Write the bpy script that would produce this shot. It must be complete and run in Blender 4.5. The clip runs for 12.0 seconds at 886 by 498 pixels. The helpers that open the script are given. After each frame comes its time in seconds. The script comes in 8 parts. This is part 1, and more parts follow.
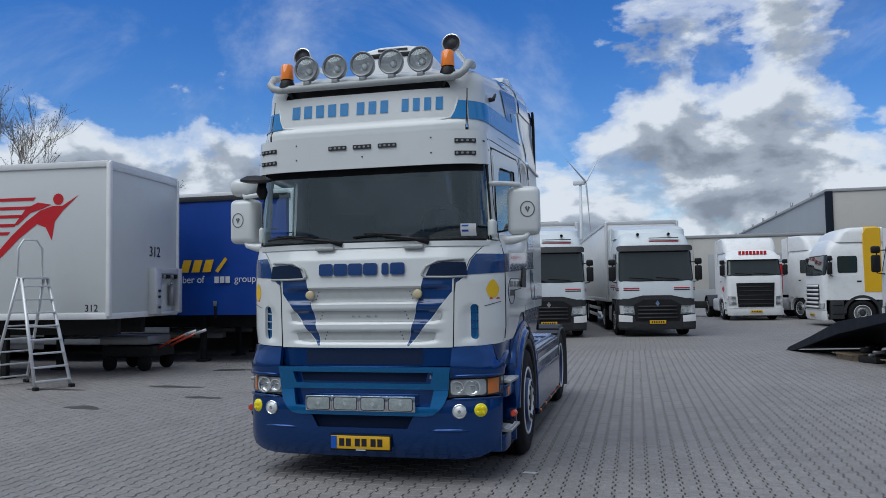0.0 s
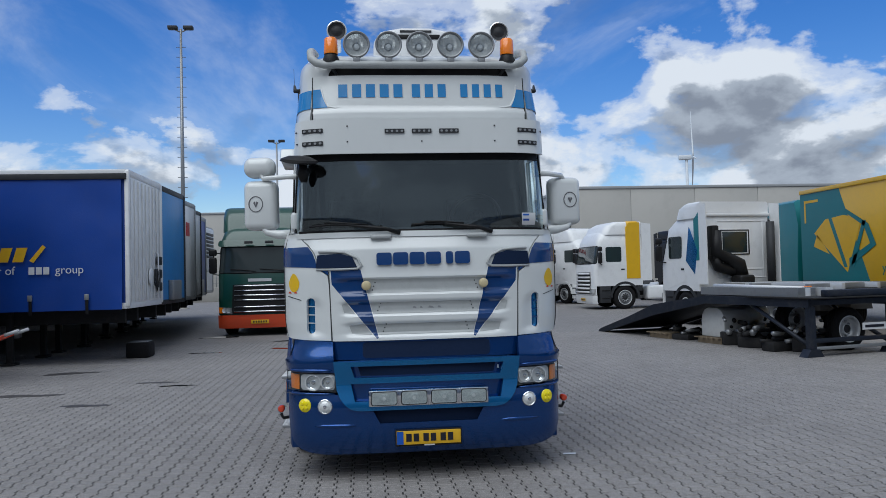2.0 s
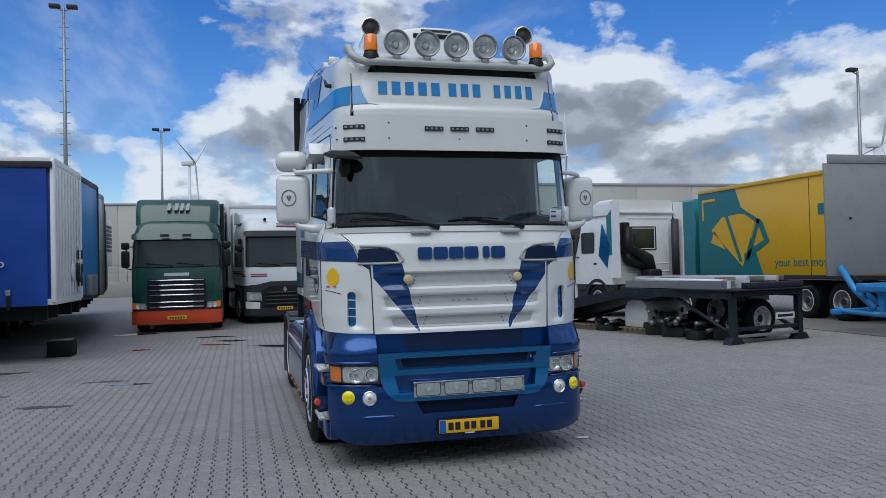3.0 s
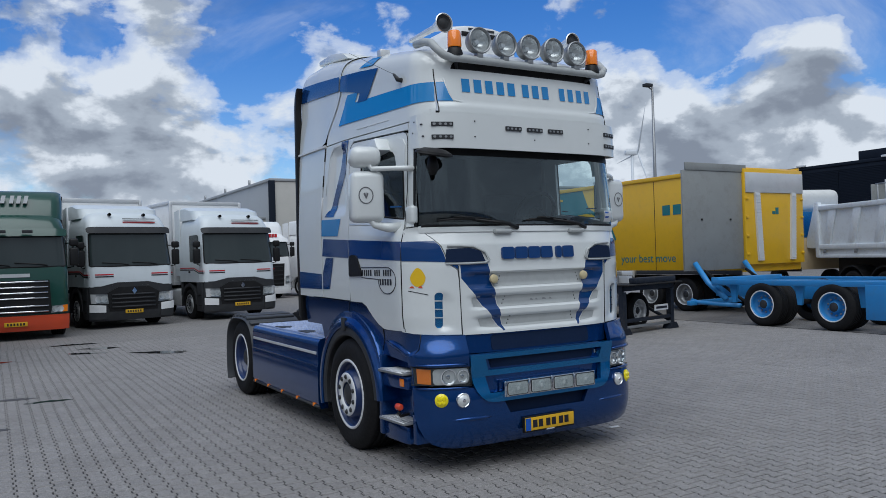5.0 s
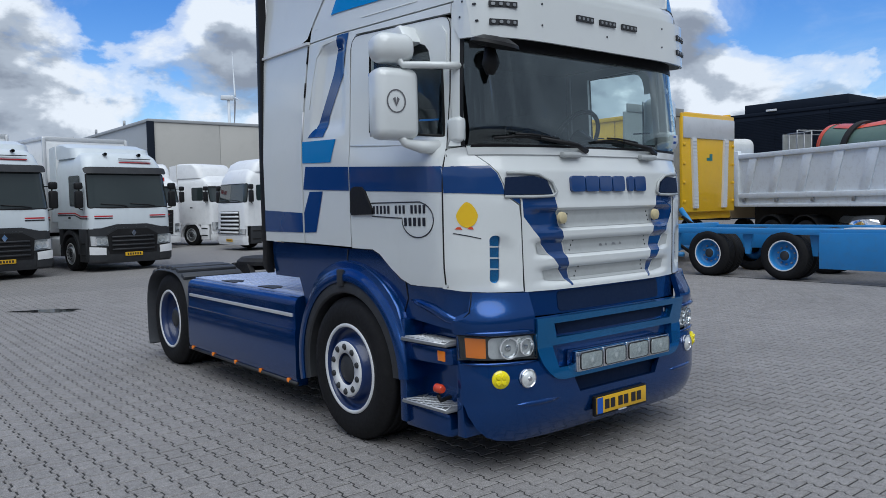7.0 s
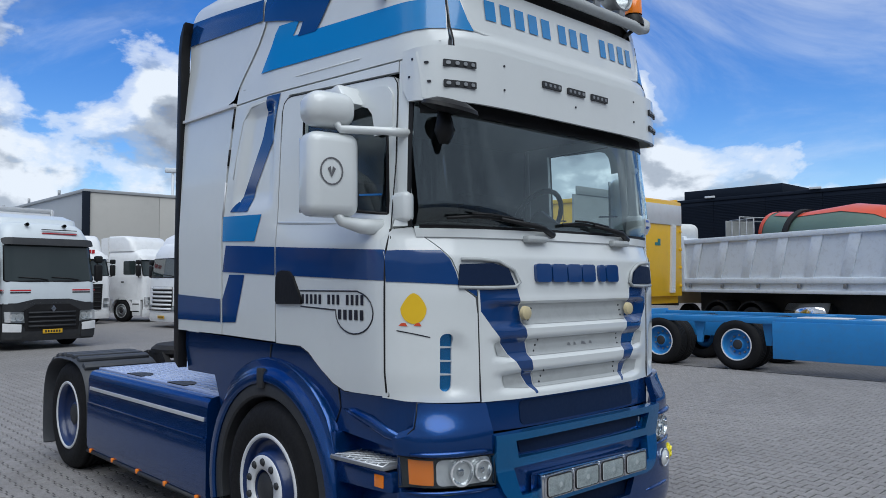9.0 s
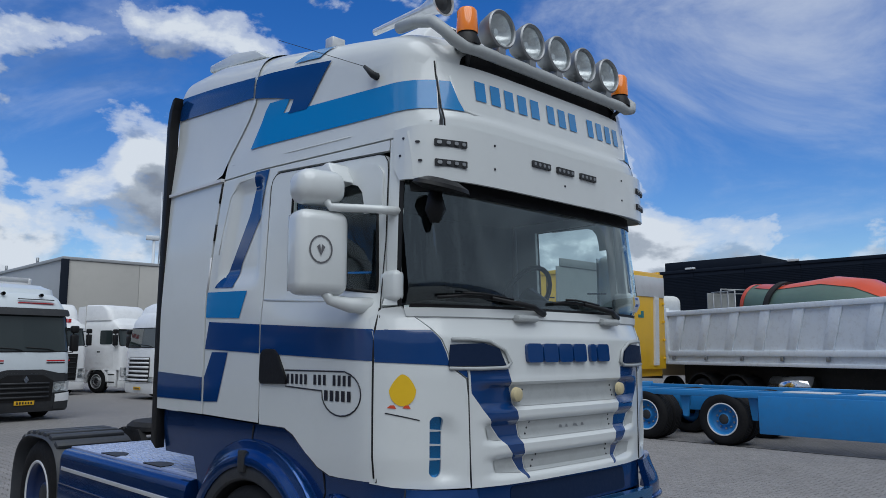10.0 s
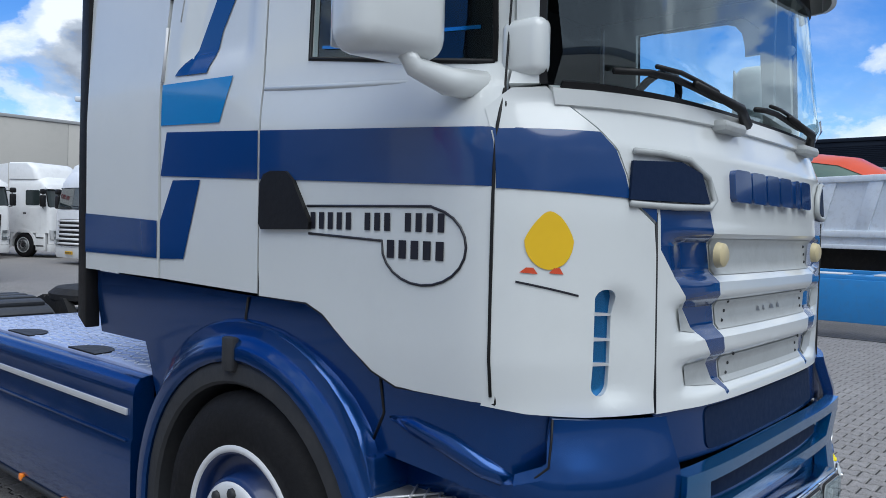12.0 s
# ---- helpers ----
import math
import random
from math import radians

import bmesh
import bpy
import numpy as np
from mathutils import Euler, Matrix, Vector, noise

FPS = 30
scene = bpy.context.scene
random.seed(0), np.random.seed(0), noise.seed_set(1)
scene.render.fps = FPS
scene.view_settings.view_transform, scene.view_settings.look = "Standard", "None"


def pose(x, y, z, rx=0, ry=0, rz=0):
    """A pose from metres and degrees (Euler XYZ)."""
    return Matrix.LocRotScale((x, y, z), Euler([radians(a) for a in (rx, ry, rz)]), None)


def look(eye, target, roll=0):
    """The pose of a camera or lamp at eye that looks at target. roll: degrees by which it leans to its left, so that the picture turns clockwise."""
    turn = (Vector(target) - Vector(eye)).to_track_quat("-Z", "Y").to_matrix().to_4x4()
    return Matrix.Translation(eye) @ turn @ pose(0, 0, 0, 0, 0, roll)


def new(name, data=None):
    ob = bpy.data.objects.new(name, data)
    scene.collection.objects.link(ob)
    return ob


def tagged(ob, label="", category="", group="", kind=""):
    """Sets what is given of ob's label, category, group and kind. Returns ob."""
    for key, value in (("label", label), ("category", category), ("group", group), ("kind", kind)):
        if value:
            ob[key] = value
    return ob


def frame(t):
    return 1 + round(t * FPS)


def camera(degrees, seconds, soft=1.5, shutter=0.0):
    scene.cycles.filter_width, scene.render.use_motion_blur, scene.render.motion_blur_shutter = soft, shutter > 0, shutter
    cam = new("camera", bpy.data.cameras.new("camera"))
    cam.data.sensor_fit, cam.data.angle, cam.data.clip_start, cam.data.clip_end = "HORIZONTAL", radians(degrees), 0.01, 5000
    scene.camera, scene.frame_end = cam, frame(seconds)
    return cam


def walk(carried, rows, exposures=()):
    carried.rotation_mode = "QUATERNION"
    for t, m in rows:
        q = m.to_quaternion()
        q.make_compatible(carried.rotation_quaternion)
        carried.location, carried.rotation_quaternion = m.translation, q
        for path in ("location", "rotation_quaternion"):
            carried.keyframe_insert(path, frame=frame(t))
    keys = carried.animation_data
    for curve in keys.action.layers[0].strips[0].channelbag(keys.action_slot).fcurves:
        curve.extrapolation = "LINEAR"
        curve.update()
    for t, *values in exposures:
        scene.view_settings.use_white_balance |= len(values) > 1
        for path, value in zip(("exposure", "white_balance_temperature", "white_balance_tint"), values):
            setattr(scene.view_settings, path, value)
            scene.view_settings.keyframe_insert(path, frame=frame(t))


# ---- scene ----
cam = camera(59.6, 12.0, 0.75)
PATH = [
    (0, (0.038, 0.04, 1.631), (-0.441, 1.979, 1.736), -0.9),
    (0.5, (-0.643, 0.014, 1.634), (-0.958, 1.987, 1.734), -1.0),
    (1, (-1.337, -0.054, 1.641), (-1.476, 1.939, 1.734), -1.2),
    (1.5, (-2.036, -0.035, 1.659), (-2.001, 1.963, 1.74), -1.3),
    (2, (-2.735, -0.073, 1.679), (-2.534, 1.915, 1.744), -1.4),
    (2.5, (-3.415, -0.061, 1.685), (-3.056, 1.906, 1.736), -1.4),
    (3, (-4.103, -0.045, 1.708), (-3.594, 1.888, 1.751), -1.4),
    (5, (-6.395, 0.938, 1.797), (-5.383, 2.663, 1.818), -1.7),
    (5.5, (-6.644, 1.416, 1.795), (-5.548, 3.089, 1.784), -1.8),
    (6, (-6.653, 1.962, 1.753), (-5.488, 3.586, 1.696), -1.6),
    (6.5, (-6.586, 2.517, 1.703), (-5.369, 4.1, 1.589), -1.3),
    (8.5, (-5.957, 3.666, 1.721), (-4.603, 5.137, 1.673), -0.3),
    (9, (-5.926, 3.597, 1.772), (-4.559, 5.054, 1.856), -0.2),
    (9.5, (-5.955, 3.626, 1.81), (-4.557, 5.043, 2.01), -0.1),
    (10, (-5.923, 3.663, 1.827), (-4.533, 5.076, 2.089), 0.0),
    (10.5, (-5.888, 3.921, 1.799), (-4.476, 5.316, 2.042), 0.6),
    (11, (-5.653, 4.32, 1.744), (-4.23, 5.718, 1.9), 1.2),
    (11.5, (-5.383, 4.839, 1.67), (-3.949, 6.232, 1.734), 1.3),
    (12, (-5.079, 5.433, 1.663), (-3.572, 6.748, 1.607), 1.5),
]
walk(cam, [(t, look(eye, target, roll)) for t, eye, target, roll in PATH], [(0, -0.16, 5950, 8), (3, -0.10, 5950, 8), (5.5, -0.14, 5950, 8), (6.5, -0.04, 5950, 8), (8.5, 0.30, 5950, 8), (9.5, -0.18, 5950, 8), (10.5, -0.24, 5950, 8), (11, -0.12, 5950, 8), (12, 0.28, 5950, 8)])


# ---- world, sun ----
SUN_EL, SUN_AZ = 60.0, 212.0
world = bpy.data.worlds.new("sky")
scene.world = world
world.use_nodes = True
wn, wl = world.node_tree.nodes, world.node_tree.links
wn.clear()


def wnode(kind, **values):
    n = wn.new(kind)
    for key, value in values.items():
        n.inputs[key].default_value = value
    return n


w_out = wn.new("ShaderNodeOutputWorld")
w_sky = wn.new("ShaderNodeTexSky")
w_sky.sky_type, w_sky.sun_disc = "NISHITA", False
w_sky.sun_elevation, w_sky.sun_rotation = radians(SUN_EL), radians(SUN_AZ)
w_sky.air_density, w_sky.dust_density, w_sky.ozone_density = 1.0, 0.4, 2.0
w_blue = wn.new("ShaderNodeBackground")
w_blue.inputs["Strength"].default_value = 0.105
w_hue = wnode("ShaderNodeHueSaturation", Hue=0.515, Saturation=1.42, Value=1.25)
wl.new(w_sky.outputs[0], w_hue.inputs["Color"])
wl.new(w_hue.outputs[0], w_blue.inputs["Color"])
# clouds on a flat layer overhead
w_tc = wn.new("ShaderNodeTexCoord")
w_sep = wn.new("ShaderNodeSeparateXYZ")
wl.new(w_tc.outputs["Generated"], w_sep.inputs[0])


def wmath(op, a, b=None):
    n = wn.new("ShaderNodeMath")
    n.operation = op
    for i, v in enumerate((a, b)):
        if v is None:
            continue
        if isinstance(v, (int, float)):
            n.inputs[i].default_value = v
        else:
            wl.new(v, n.inputs[i])
    return n.outputs[0]


w_map = wn.new("ShaderNodeVectorMath")
w_map.operation = "MULTIPLY_ADD"
w_map.inputs[1].default_value, w_map.inputs[2].default_value = (1.0, 1.0, 1.7), (3.1, 0.4, 1.3)
wl.new(w_tc.outputs["Generated"], w_map.inputs[0])


def wnoise(scale, detail, rough, distort=0.0, lift=0.0):
    n = wnode("ShaderNodeTexNoise", Scale=scale, Detail=detail, Roughness=rough, Distortion=distort)
    vm = wn.new("ShaderNodeVectorMath")
    vm.operation = "ADD"
    vm.inputs[1].default_value = (-0.4 * lift, -0.3 * lift, lift)
    wl.new(w_map.outputs[0], vm.inputs[0])
    wl.new(vm.outputs[0], n.inputs["Vector"])
    return n.outputs[0]


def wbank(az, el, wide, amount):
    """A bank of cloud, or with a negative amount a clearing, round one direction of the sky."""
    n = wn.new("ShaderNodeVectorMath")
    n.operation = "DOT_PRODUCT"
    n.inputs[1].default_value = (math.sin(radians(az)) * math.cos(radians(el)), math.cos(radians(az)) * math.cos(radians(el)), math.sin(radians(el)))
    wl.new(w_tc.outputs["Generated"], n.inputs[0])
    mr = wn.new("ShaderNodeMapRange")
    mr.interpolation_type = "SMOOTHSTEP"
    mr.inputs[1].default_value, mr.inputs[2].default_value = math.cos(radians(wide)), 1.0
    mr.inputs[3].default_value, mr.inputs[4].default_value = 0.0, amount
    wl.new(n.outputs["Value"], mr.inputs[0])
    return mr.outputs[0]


def wramp(value, stops):
    n = wn.new("ShaderNodeValToRGB")
    n.color_ramp.interpolation = "EASE"
    el = n.color_ramp.elements
    while len(el) < len(stops):
        el.new(0.5)
    for e, (at, c) in zip(el, stops):
        e.position, e.color = at, (c if isinstance(c, tuple) else (c, c, c, 1))
    wl.new(value, n.inputs[0])
    return n.outputs[0]


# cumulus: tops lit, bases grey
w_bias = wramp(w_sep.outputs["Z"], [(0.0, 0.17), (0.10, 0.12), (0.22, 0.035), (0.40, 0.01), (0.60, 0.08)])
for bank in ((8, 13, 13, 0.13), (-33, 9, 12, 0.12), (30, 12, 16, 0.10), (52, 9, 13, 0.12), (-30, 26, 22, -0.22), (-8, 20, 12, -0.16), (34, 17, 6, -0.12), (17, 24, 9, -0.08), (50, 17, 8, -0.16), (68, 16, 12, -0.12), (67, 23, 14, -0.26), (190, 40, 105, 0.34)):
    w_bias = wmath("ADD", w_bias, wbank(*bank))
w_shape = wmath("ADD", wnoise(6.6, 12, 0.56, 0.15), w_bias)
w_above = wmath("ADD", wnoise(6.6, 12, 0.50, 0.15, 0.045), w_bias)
w_cum = wramp(w_shape, [(0.54, 0.0), (0.60, 0.6), (0.68, 1.0)])
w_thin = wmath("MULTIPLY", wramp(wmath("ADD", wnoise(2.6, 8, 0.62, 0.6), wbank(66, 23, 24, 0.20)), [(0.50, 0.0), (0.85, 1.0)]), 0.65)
w_fac = wmath("MAXIMUM", w_cum, w_thin)
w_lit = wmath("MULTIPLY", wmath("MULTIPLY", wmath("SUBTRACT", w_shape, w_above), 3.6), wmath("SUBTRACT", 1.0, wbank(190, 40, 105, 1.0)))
w_core = wmath("MAXIMUM", wmath("MULTIPLY", wmath("SUBTRACT", 0.70, w_shape), 1.7), -0.22)
w_col = wramp(wmath("ADD", wmath("ADD", w_lit, w_core), 0.43), [(0.07, (0.30, 0.33, 0.39, 1)), (0.40, (0.49, 0.53, 0.59, 1)), (0.66, (0.93, 0.95, 0.98, 1))])
w_white = wn.new("ShaderNodeBackground")
w_white.inputs["Strength"].default_value = 0.88
wl.new(w_col, w_white.inputs["Color"])
w_mix = wn.new("ShaderNodeMixShader")
wl.new(w_fac, w_mix.inputs[0])
wl.new(w_blue.outputs[0], w_mix.inputs[1])
wl.new(w_white.outputs[0], w_mix.inputs[2])
wl.new(w_mix.outputs[0], w_out.inputs[0])

sun = new("sun", bpy.data.lights.new("sun", "SUN"))
sun.data.energy, sun.data.angle, sun.data.color = 2.4, radians(64), (1.0, 0.985, 0.95)
sun.matrix_world = look((0, 0, 50), (0 - 50 * math.sin(radians(SUN_AZ)) * math.cos(radians(SUN_EL)),
                                     0 - 50 * math.cos(radians(SUN_AZ)) * math.cos(radians(SUN_EL)),
                                     50 - 50 * math.sin(radians(SUN_EL))))

# ---- materials ----
MATS = {}


def surface(name, col, rough=0.5, metal=0.0, vary=0.1, scale=2.0, fine=40.0, dirt=0.15, dirt_col=(0.12, 0.11, 0.10), bump=0.02, coat=0.0, spec=0.5, island=0.0):
    """Painted, moulded or mineral surface: base colour with broad and fine variation, a film of grime and a fine relief."""
    if name in MATS:
        return MATS[name]
    m = bpy.data.materials.new(name)
    m.use_nodes = True
    n, l = m.node_tree.nodes, m.node_tree.links
    b = n["Principled BSDF"]
    b.inputs["Roughness"].default_value, b.inputs["Metallic"].default_value = rough, metal
    b.inputs["Coat Weight"].default_value, b.inputs["Coat Roughness"].default_value = coat, 0.06
    b.inputs["Specular IOR Level"].default_value = spec
    tc = n.new("ShaderNodeTexCoord")

    def noise_at(s, d=4, r=0.55):
        t = n.new("ShaderNodeTexNoise")
        t.inputs["Scale"].default_value, t.inputs["Detail"].default_value, t.inputs["Roughness"].default_value = s, d, r
        l.new(tc.outputs["Object"], t.inputs["Vector"])
        return t.outputs[0]

    broad, small = noise_at(scale, 5), noise_at(fine, 3)
    mx = n.new("ShaderNodeMix")
    mx.data_type = "RGBA"
    lo, hi = [max(0, c * (1 - vary)) for c in col], [min(1, c * (1 + vary)) for c in col]
    mx.inputs[6].default_value, mx.inputs[7].default_value = (*lo, 1), (*hi, 1)
    l.new(broad, mx.inputs[0])
    outc = mx.outputs[2]
    if island > 0:
        oi = n.new("ShaderNodeObjectInfo")
        gi = n.new("ShaderNodeNewGeometry")
        ad = n.new("ShaderNodeMath")
        ad.operation = "ADD"
        l.new(oi.outputs["Random"], ad.inputs[0])
        l.new(gi.outputs["Random Per Island"], ad.inputs[1])
        fr = n.new("ShaderNodeMath")
        fr.operation = "FRACT"
        l.new(ad.outputs[0], fr.inputs[0])
        hsv = n.new("ShaderNodeHueSaturation")
        mr = n.new("ShaderNodeMapRange")
        mr.inputs[3].default_value, mr.inputs[4].default_value = 1 - island, 1 + island
        l.new(fr.outputs[0], mr.inputs[0])
        l.new(mr.outputs[0], hsv.inputs["Value"])
        l.new(outc, hsv.inputs["Color"])
        outc = hsv.outputs[0]
    if dirt > 0:
        rp = n.new("ShaderNodeValToRGB")
        rp.color_ramp.elements[0].position, rp.color_ramp.elements[1].position = 0.5, 0.78
        l.new(noise_at(scale * 2.7, 8, 0.68), rp.inputs[0])
        ml = n.new("ShaderNodeMath")
        ml.operation = "MULTIPLY"
        ml.inputs[1].default_value = dirt
        l.new(rp.outputs[0], ml.inputs[0])
        dm = n.new("ShaderNodeMix")
        dm.data_type = "RGBA"
        dm.inputs[7].default_value = (*dirt_col, 1)
        l.new(ml.outputs[0], dm.inputs[0])
        l.new(outc, dm.inputs[6])
        outc = dm.outputs[2]
    l.new(outc, b.inputs["Base Color"])
    rr = n.new("ShaderNodeMapRange")
    rr.inputs[3].default_value, rr.inputs[4].default_value = max(0.02, rough * (0.8 if coat == 0 else 0.96)), min(1, rough * (1.25 if coat == 0 else 1.05))
    l.new(small, rr.inputs[0])
    l.new(rr.outputs[0], b.inputs["Roughness"])
    if bump > 0:
        bp = n.new("ShaderNodeBump")
        bp.inputs["Strength"].default_value, bp.inputs["Distance"].default_value = min(1, bump * 10), 0.004
        l.new(small, bp.inputs["Height"])
        l.new(bp.outputs[0], b.inputs["Normal"])
    MATS[name] = m
    return m


def glass(name, tint, gloss=1.0, base=0.06):
    m = bpy.data.materials.new(name)
    m.use_nodes = True
    n, l = m.node_tree.nodes, m.node_tree.links
    n.clear()
    out, mix = n.new("ShaderNodeOutputMaterial"), n.new("ShaderNodeMixShader")
    tr, gl, lw = n.new("ShaderNodeBsdfTransparent"), n.new("ShaderNodeBsdfGlossy"), n.new("ShaderNodeLayerWeight")
    tr.inputs[0].default_value = (*tint, 1)
    gl.inputs[0].default_value = (0.84 * gloss, 0.96 * gloss, gloss, 1)
    gl.inputs["Roughness"].default_value = 0.0
    lw.inputs[0].default_value = 0.5
    pw, ad = n.new("ShaderNodeMath"), n.new("ShaderNodeMath")
    pw.operation, ad.operation = "POWER", "MULTIPLY_ADD"
    pw.inputs[1].default_value = 4.0
    ad.inputs[1].default_value, ad.inputs[2].default_value = 0.9, base
    l.new(lw.outputs["Facing"], pw.inputs[0])
    l.new(pw.outputs[0], ad.inputs[0])
    l.new(ad.outputs[0], mix.inputs[0])
    l.new(tr.outputs[0], mix.inputs[1])
    l.new(gl.outputs[0], mix.inputs[2])
    l.new(mix.outputs[0], out.inputs[0])
    MATS[name] = m
    return m


M_WHITE = surface("white_truck_paint", (0.665, 0.69, 0.685), 0.28, vary=0.03, dirt=0.05, coat=0.7, bump=0.0)
M_VAN = surface("white_paint_dull", (0.77, 0.78, 0.785), 0.38, vary=0.05, scale=1.2, dirt=0.16, coat=0.15, bump=0.004)
M_NAVY = surface("dark_blue_film", (0.004, 0.040, 0.160), 0.16, vary=0.10, dirt=0.02, coat=0.8, spec=0.4, bump=0.0)
M_BLUE = surface("metallic_blue_paint", (0.003, 0.050, 0.205), 0.24, metal=0.70, vary=0.10, dirt=0.03, coat=0.6, bump=0.0)
M_SKYB = surface("light_blue_film", (0.006, 0.20, 0.50), 0.25, vary=0.06, dirt=0.02, coat=0.8, bump=0.0)
M_FRAMEB = surface("bright_metallic_blue", (0.014, 0.19, 0.47), 0.26, metal=0.85, vary=0.08, dirt=0.03, coat=0.7, bump=0.0)
M_DKINS = surface("dark_blue_mesh", (0.004, 0.014, 0.045), 0.65, vary=0.2, dirt=0.0, bump=0.03, spec=0.2)
M_GREYP = surface("grey_grille_panel", (0.41, 0.43, 0.43), 0.42, vary=0.06, scale=5, dirt=0.22, bump=0.01)
M_BLACK = surface("black_plastic", (0.012, 0.012, 0.013), 0.45, vary=0.2, dirt=0.15, dirt_col=(0.05, 0.05, 0.05), bump=0.03, spec=0.25)
M_DKGREY = surface("dark_grey_plastic", (0.034, 0.036, 0.040), 0.5, vary=0.15, dirt=0.2, bump=0.03, spec=0.25)
M_RUBBER = surface("tyre_rubber", (0.008, 0.008, 0.009), 0.75, vary=0.25, scale=6, dirt=0.14, dirt_col=(0.045, 0.042, 0.04), bump=0.05, spec=0.25)
M_STEEL = surface("grey_steel", (0.30, 0.31, 0.32), 0.42, metal=0.6, vary=0.12, dirt=0.25, bump=0.02)
M_ALU = surface("aluminium", (0.66, 0.67, 0.68), 0.38, metal=0.4, vary=0.08, dirt=0.12, bump=0.01)
M_RIMB = surface("dark_blue_rim_paint", (0.004, 0.022, 0.10), 0.35, vary=0.1, dirt=0.1, coat=0.3, bump=0.0)
M_CHROME = surface("chrome", (0.75, 0.76, 0.78), 0.10, metal=1.0, vary=0.03, dirt=0.03, bump=0.0)
M_WHEELW = surface("white_wheel_paint", (0.66, 0.67, 0.68), 0.35, vary=0.05, dirt=0.12, coat=0.2, bump=0.0)
M_FRAME = surface("chassis_grime", (0.020, 0.020, 0.021), 0.7, vary=0.3, scale=4, dirt=0.5, dirt_col=(0.05, 0.045, 0.04), bump=0.05, spec=0.25)
M_INT = surface("cab_lining", (0.016, 0.017, 0.018), 0.9, vary=0.1, dirt=0.0, bump=0.0, spec=0.2)
M_SEAT = surface("seat_cloth", (0.016, 0.017, 0.019), 0.9, vary=0.2, dirt=0.0, bump=0.0, spec=0.2)
M_YPLATE = surface("yellow_plate", (0.72, 0.42, 0.015), 0.35, vary=0.03, dirt=0.03, bump=0.0)
M_EUB = surface("plate_blue", (0.01, 0.09, 0.45), 0.35, vary=0.03, dirt=0.0, bump=0.0)
M_INK = surface("black_print", (0.012, 0.012, 0.02), 0.4, vary=0.05, dirt=0.0, bump=0.0)
M_AMBER = surface("amber_lens", (0.95, 0.24, 0.01), 0.15, vary=0.05, dirt=0.02, coat=0.6, bump=0.0)
M_REDL = surface("red_lens", (0.55, 0.05, 0.015), 0.18, vary=0.05, dirt=0.02, coat=0.6, bump=0.0)
M_FOGY = surface("yellow_lens", (0.86, 0.72, 0.0), 0.15, vary=0.05, dirt=0.0, coat=0.6, bump=0.0)
M_REFL = surface("lamp_reflector", (0.80, 0.82, 0.83), 0.20, metal=0.5, vary=0.25, scale=18, dirt=0.0, bump=0.0)
M_FLUTE = surface("fluted_lamp_glass", (0.70, 0.72, 0.72), 0.22, metal=0.15, vary=0.35, scale=42, dirt=0.0, coat=0.5, bump=0.0)
M_CREAM = surface("cream_badge", (0.55, 0.47, 0.28), 0.35, vary=0.15, scale=20, dirt=0.1, bump=0.0)
M_STICK = surface("yellow_sticker", (0.75, 0.47, 0.01), 0.35, vary=0.08, scale=9, dirt=0.0, bump=0.0)
M_ORANGE = surface("orange_red_paint", (0.62, 0.07, 0.02), 0.35, vary=0.08, dirt=0.1, coat=0.2, bump=0.0)
M_RED = surface("red_film", (0.52, 0.012, 0.02), 0.35, vary=0.06, dirt=0.03, bump=0.0)
M_GREEN = surface("dark_green_paint", (0.004, 0.050, 0.036), 0.28, vary=0.12, dirt=0.06, coat=0.5, bump=0.0)
M_TARP = surface("blue_tarpaulin", (0.003, 0.048, 0.30), 0.42, vary=0.12, scale=1.2, dirt=0.06, bump=0.05)
M_YELLOW = surface("yellow_paint", (0.72, 0.42, 0.01), 0.35, vary=0.05, dirt=0.12, coat=0.2, bump=0.0)
M_TEAL = surface("teal_paint", (0.006, 0.16, 0.19), 0.35, vary=0.08, dirt=0.1, coat=0.2, bump=0.0)
M_CHASB = surface("chassis_blue_paint", (0.035, 0.23, 0.54), 0.4, vary=0.10, scale=3, dirt=0.22, bump=0.01)
M_TIPPER = surface("tipper_grey_paint", (0.74, 0.79, 0.84), 0.5, vary=0.06, scale=2.5, dirt=0.25, dirt_col=(0.18, 0.15, 0.12), bump=0.02)
M_PLATE = surface("weathered_alu_plate", (0.27, 0.28, 0.275), 0.55, metal=0.2, vary=0.14, scale=1.3, dirt=0.4, dirt_col=(0.15, 0.14, 0.12), bump=0.02)
M_CLADL = surface("light_grey_cladding", (0.46, 0.45, 0.42), 0.6, vary=0.05, scale=0.3, dirt=0.12, bump=0.0)
M_CLADG = surface("mid_grey_cladding", (0.33, 0.345, 0.36), 0.55, vary=0.05, scale=0.3, dirt=0.1, bump=0.0)
M_CLADD = surface("anthracite_cladding", (0.010, 0.015, 0.026), 0.75, vary=0.08, scale=0.4, dirt=0.03, dirt_col=(0.05, 0.05, 0.05), bump=0.0, spec=0.15)
M_BARK = surface("bark", (0.17, 0.15, 0.12), 0.9, vary=0.3, scale=6, dirt=0.3, bump=0.08)
M_LEAF = surface("spring_buds", (0.11, 0.12, 0.04), 0.8, vary=0.3, scale=3, dirt=0.0, bump=0.0, island=0.3)
M_MIXG = surface("drum_green", (0.10, 0.16, 0.13), 0.5, vary=0.12, dirt=0.3, bump=0.02)
M_POLY = surface("white_polyethylene", (0.62, 0.63, 0.62), 0.5, vary=0.05, dirt=0.2, bump=0.0)
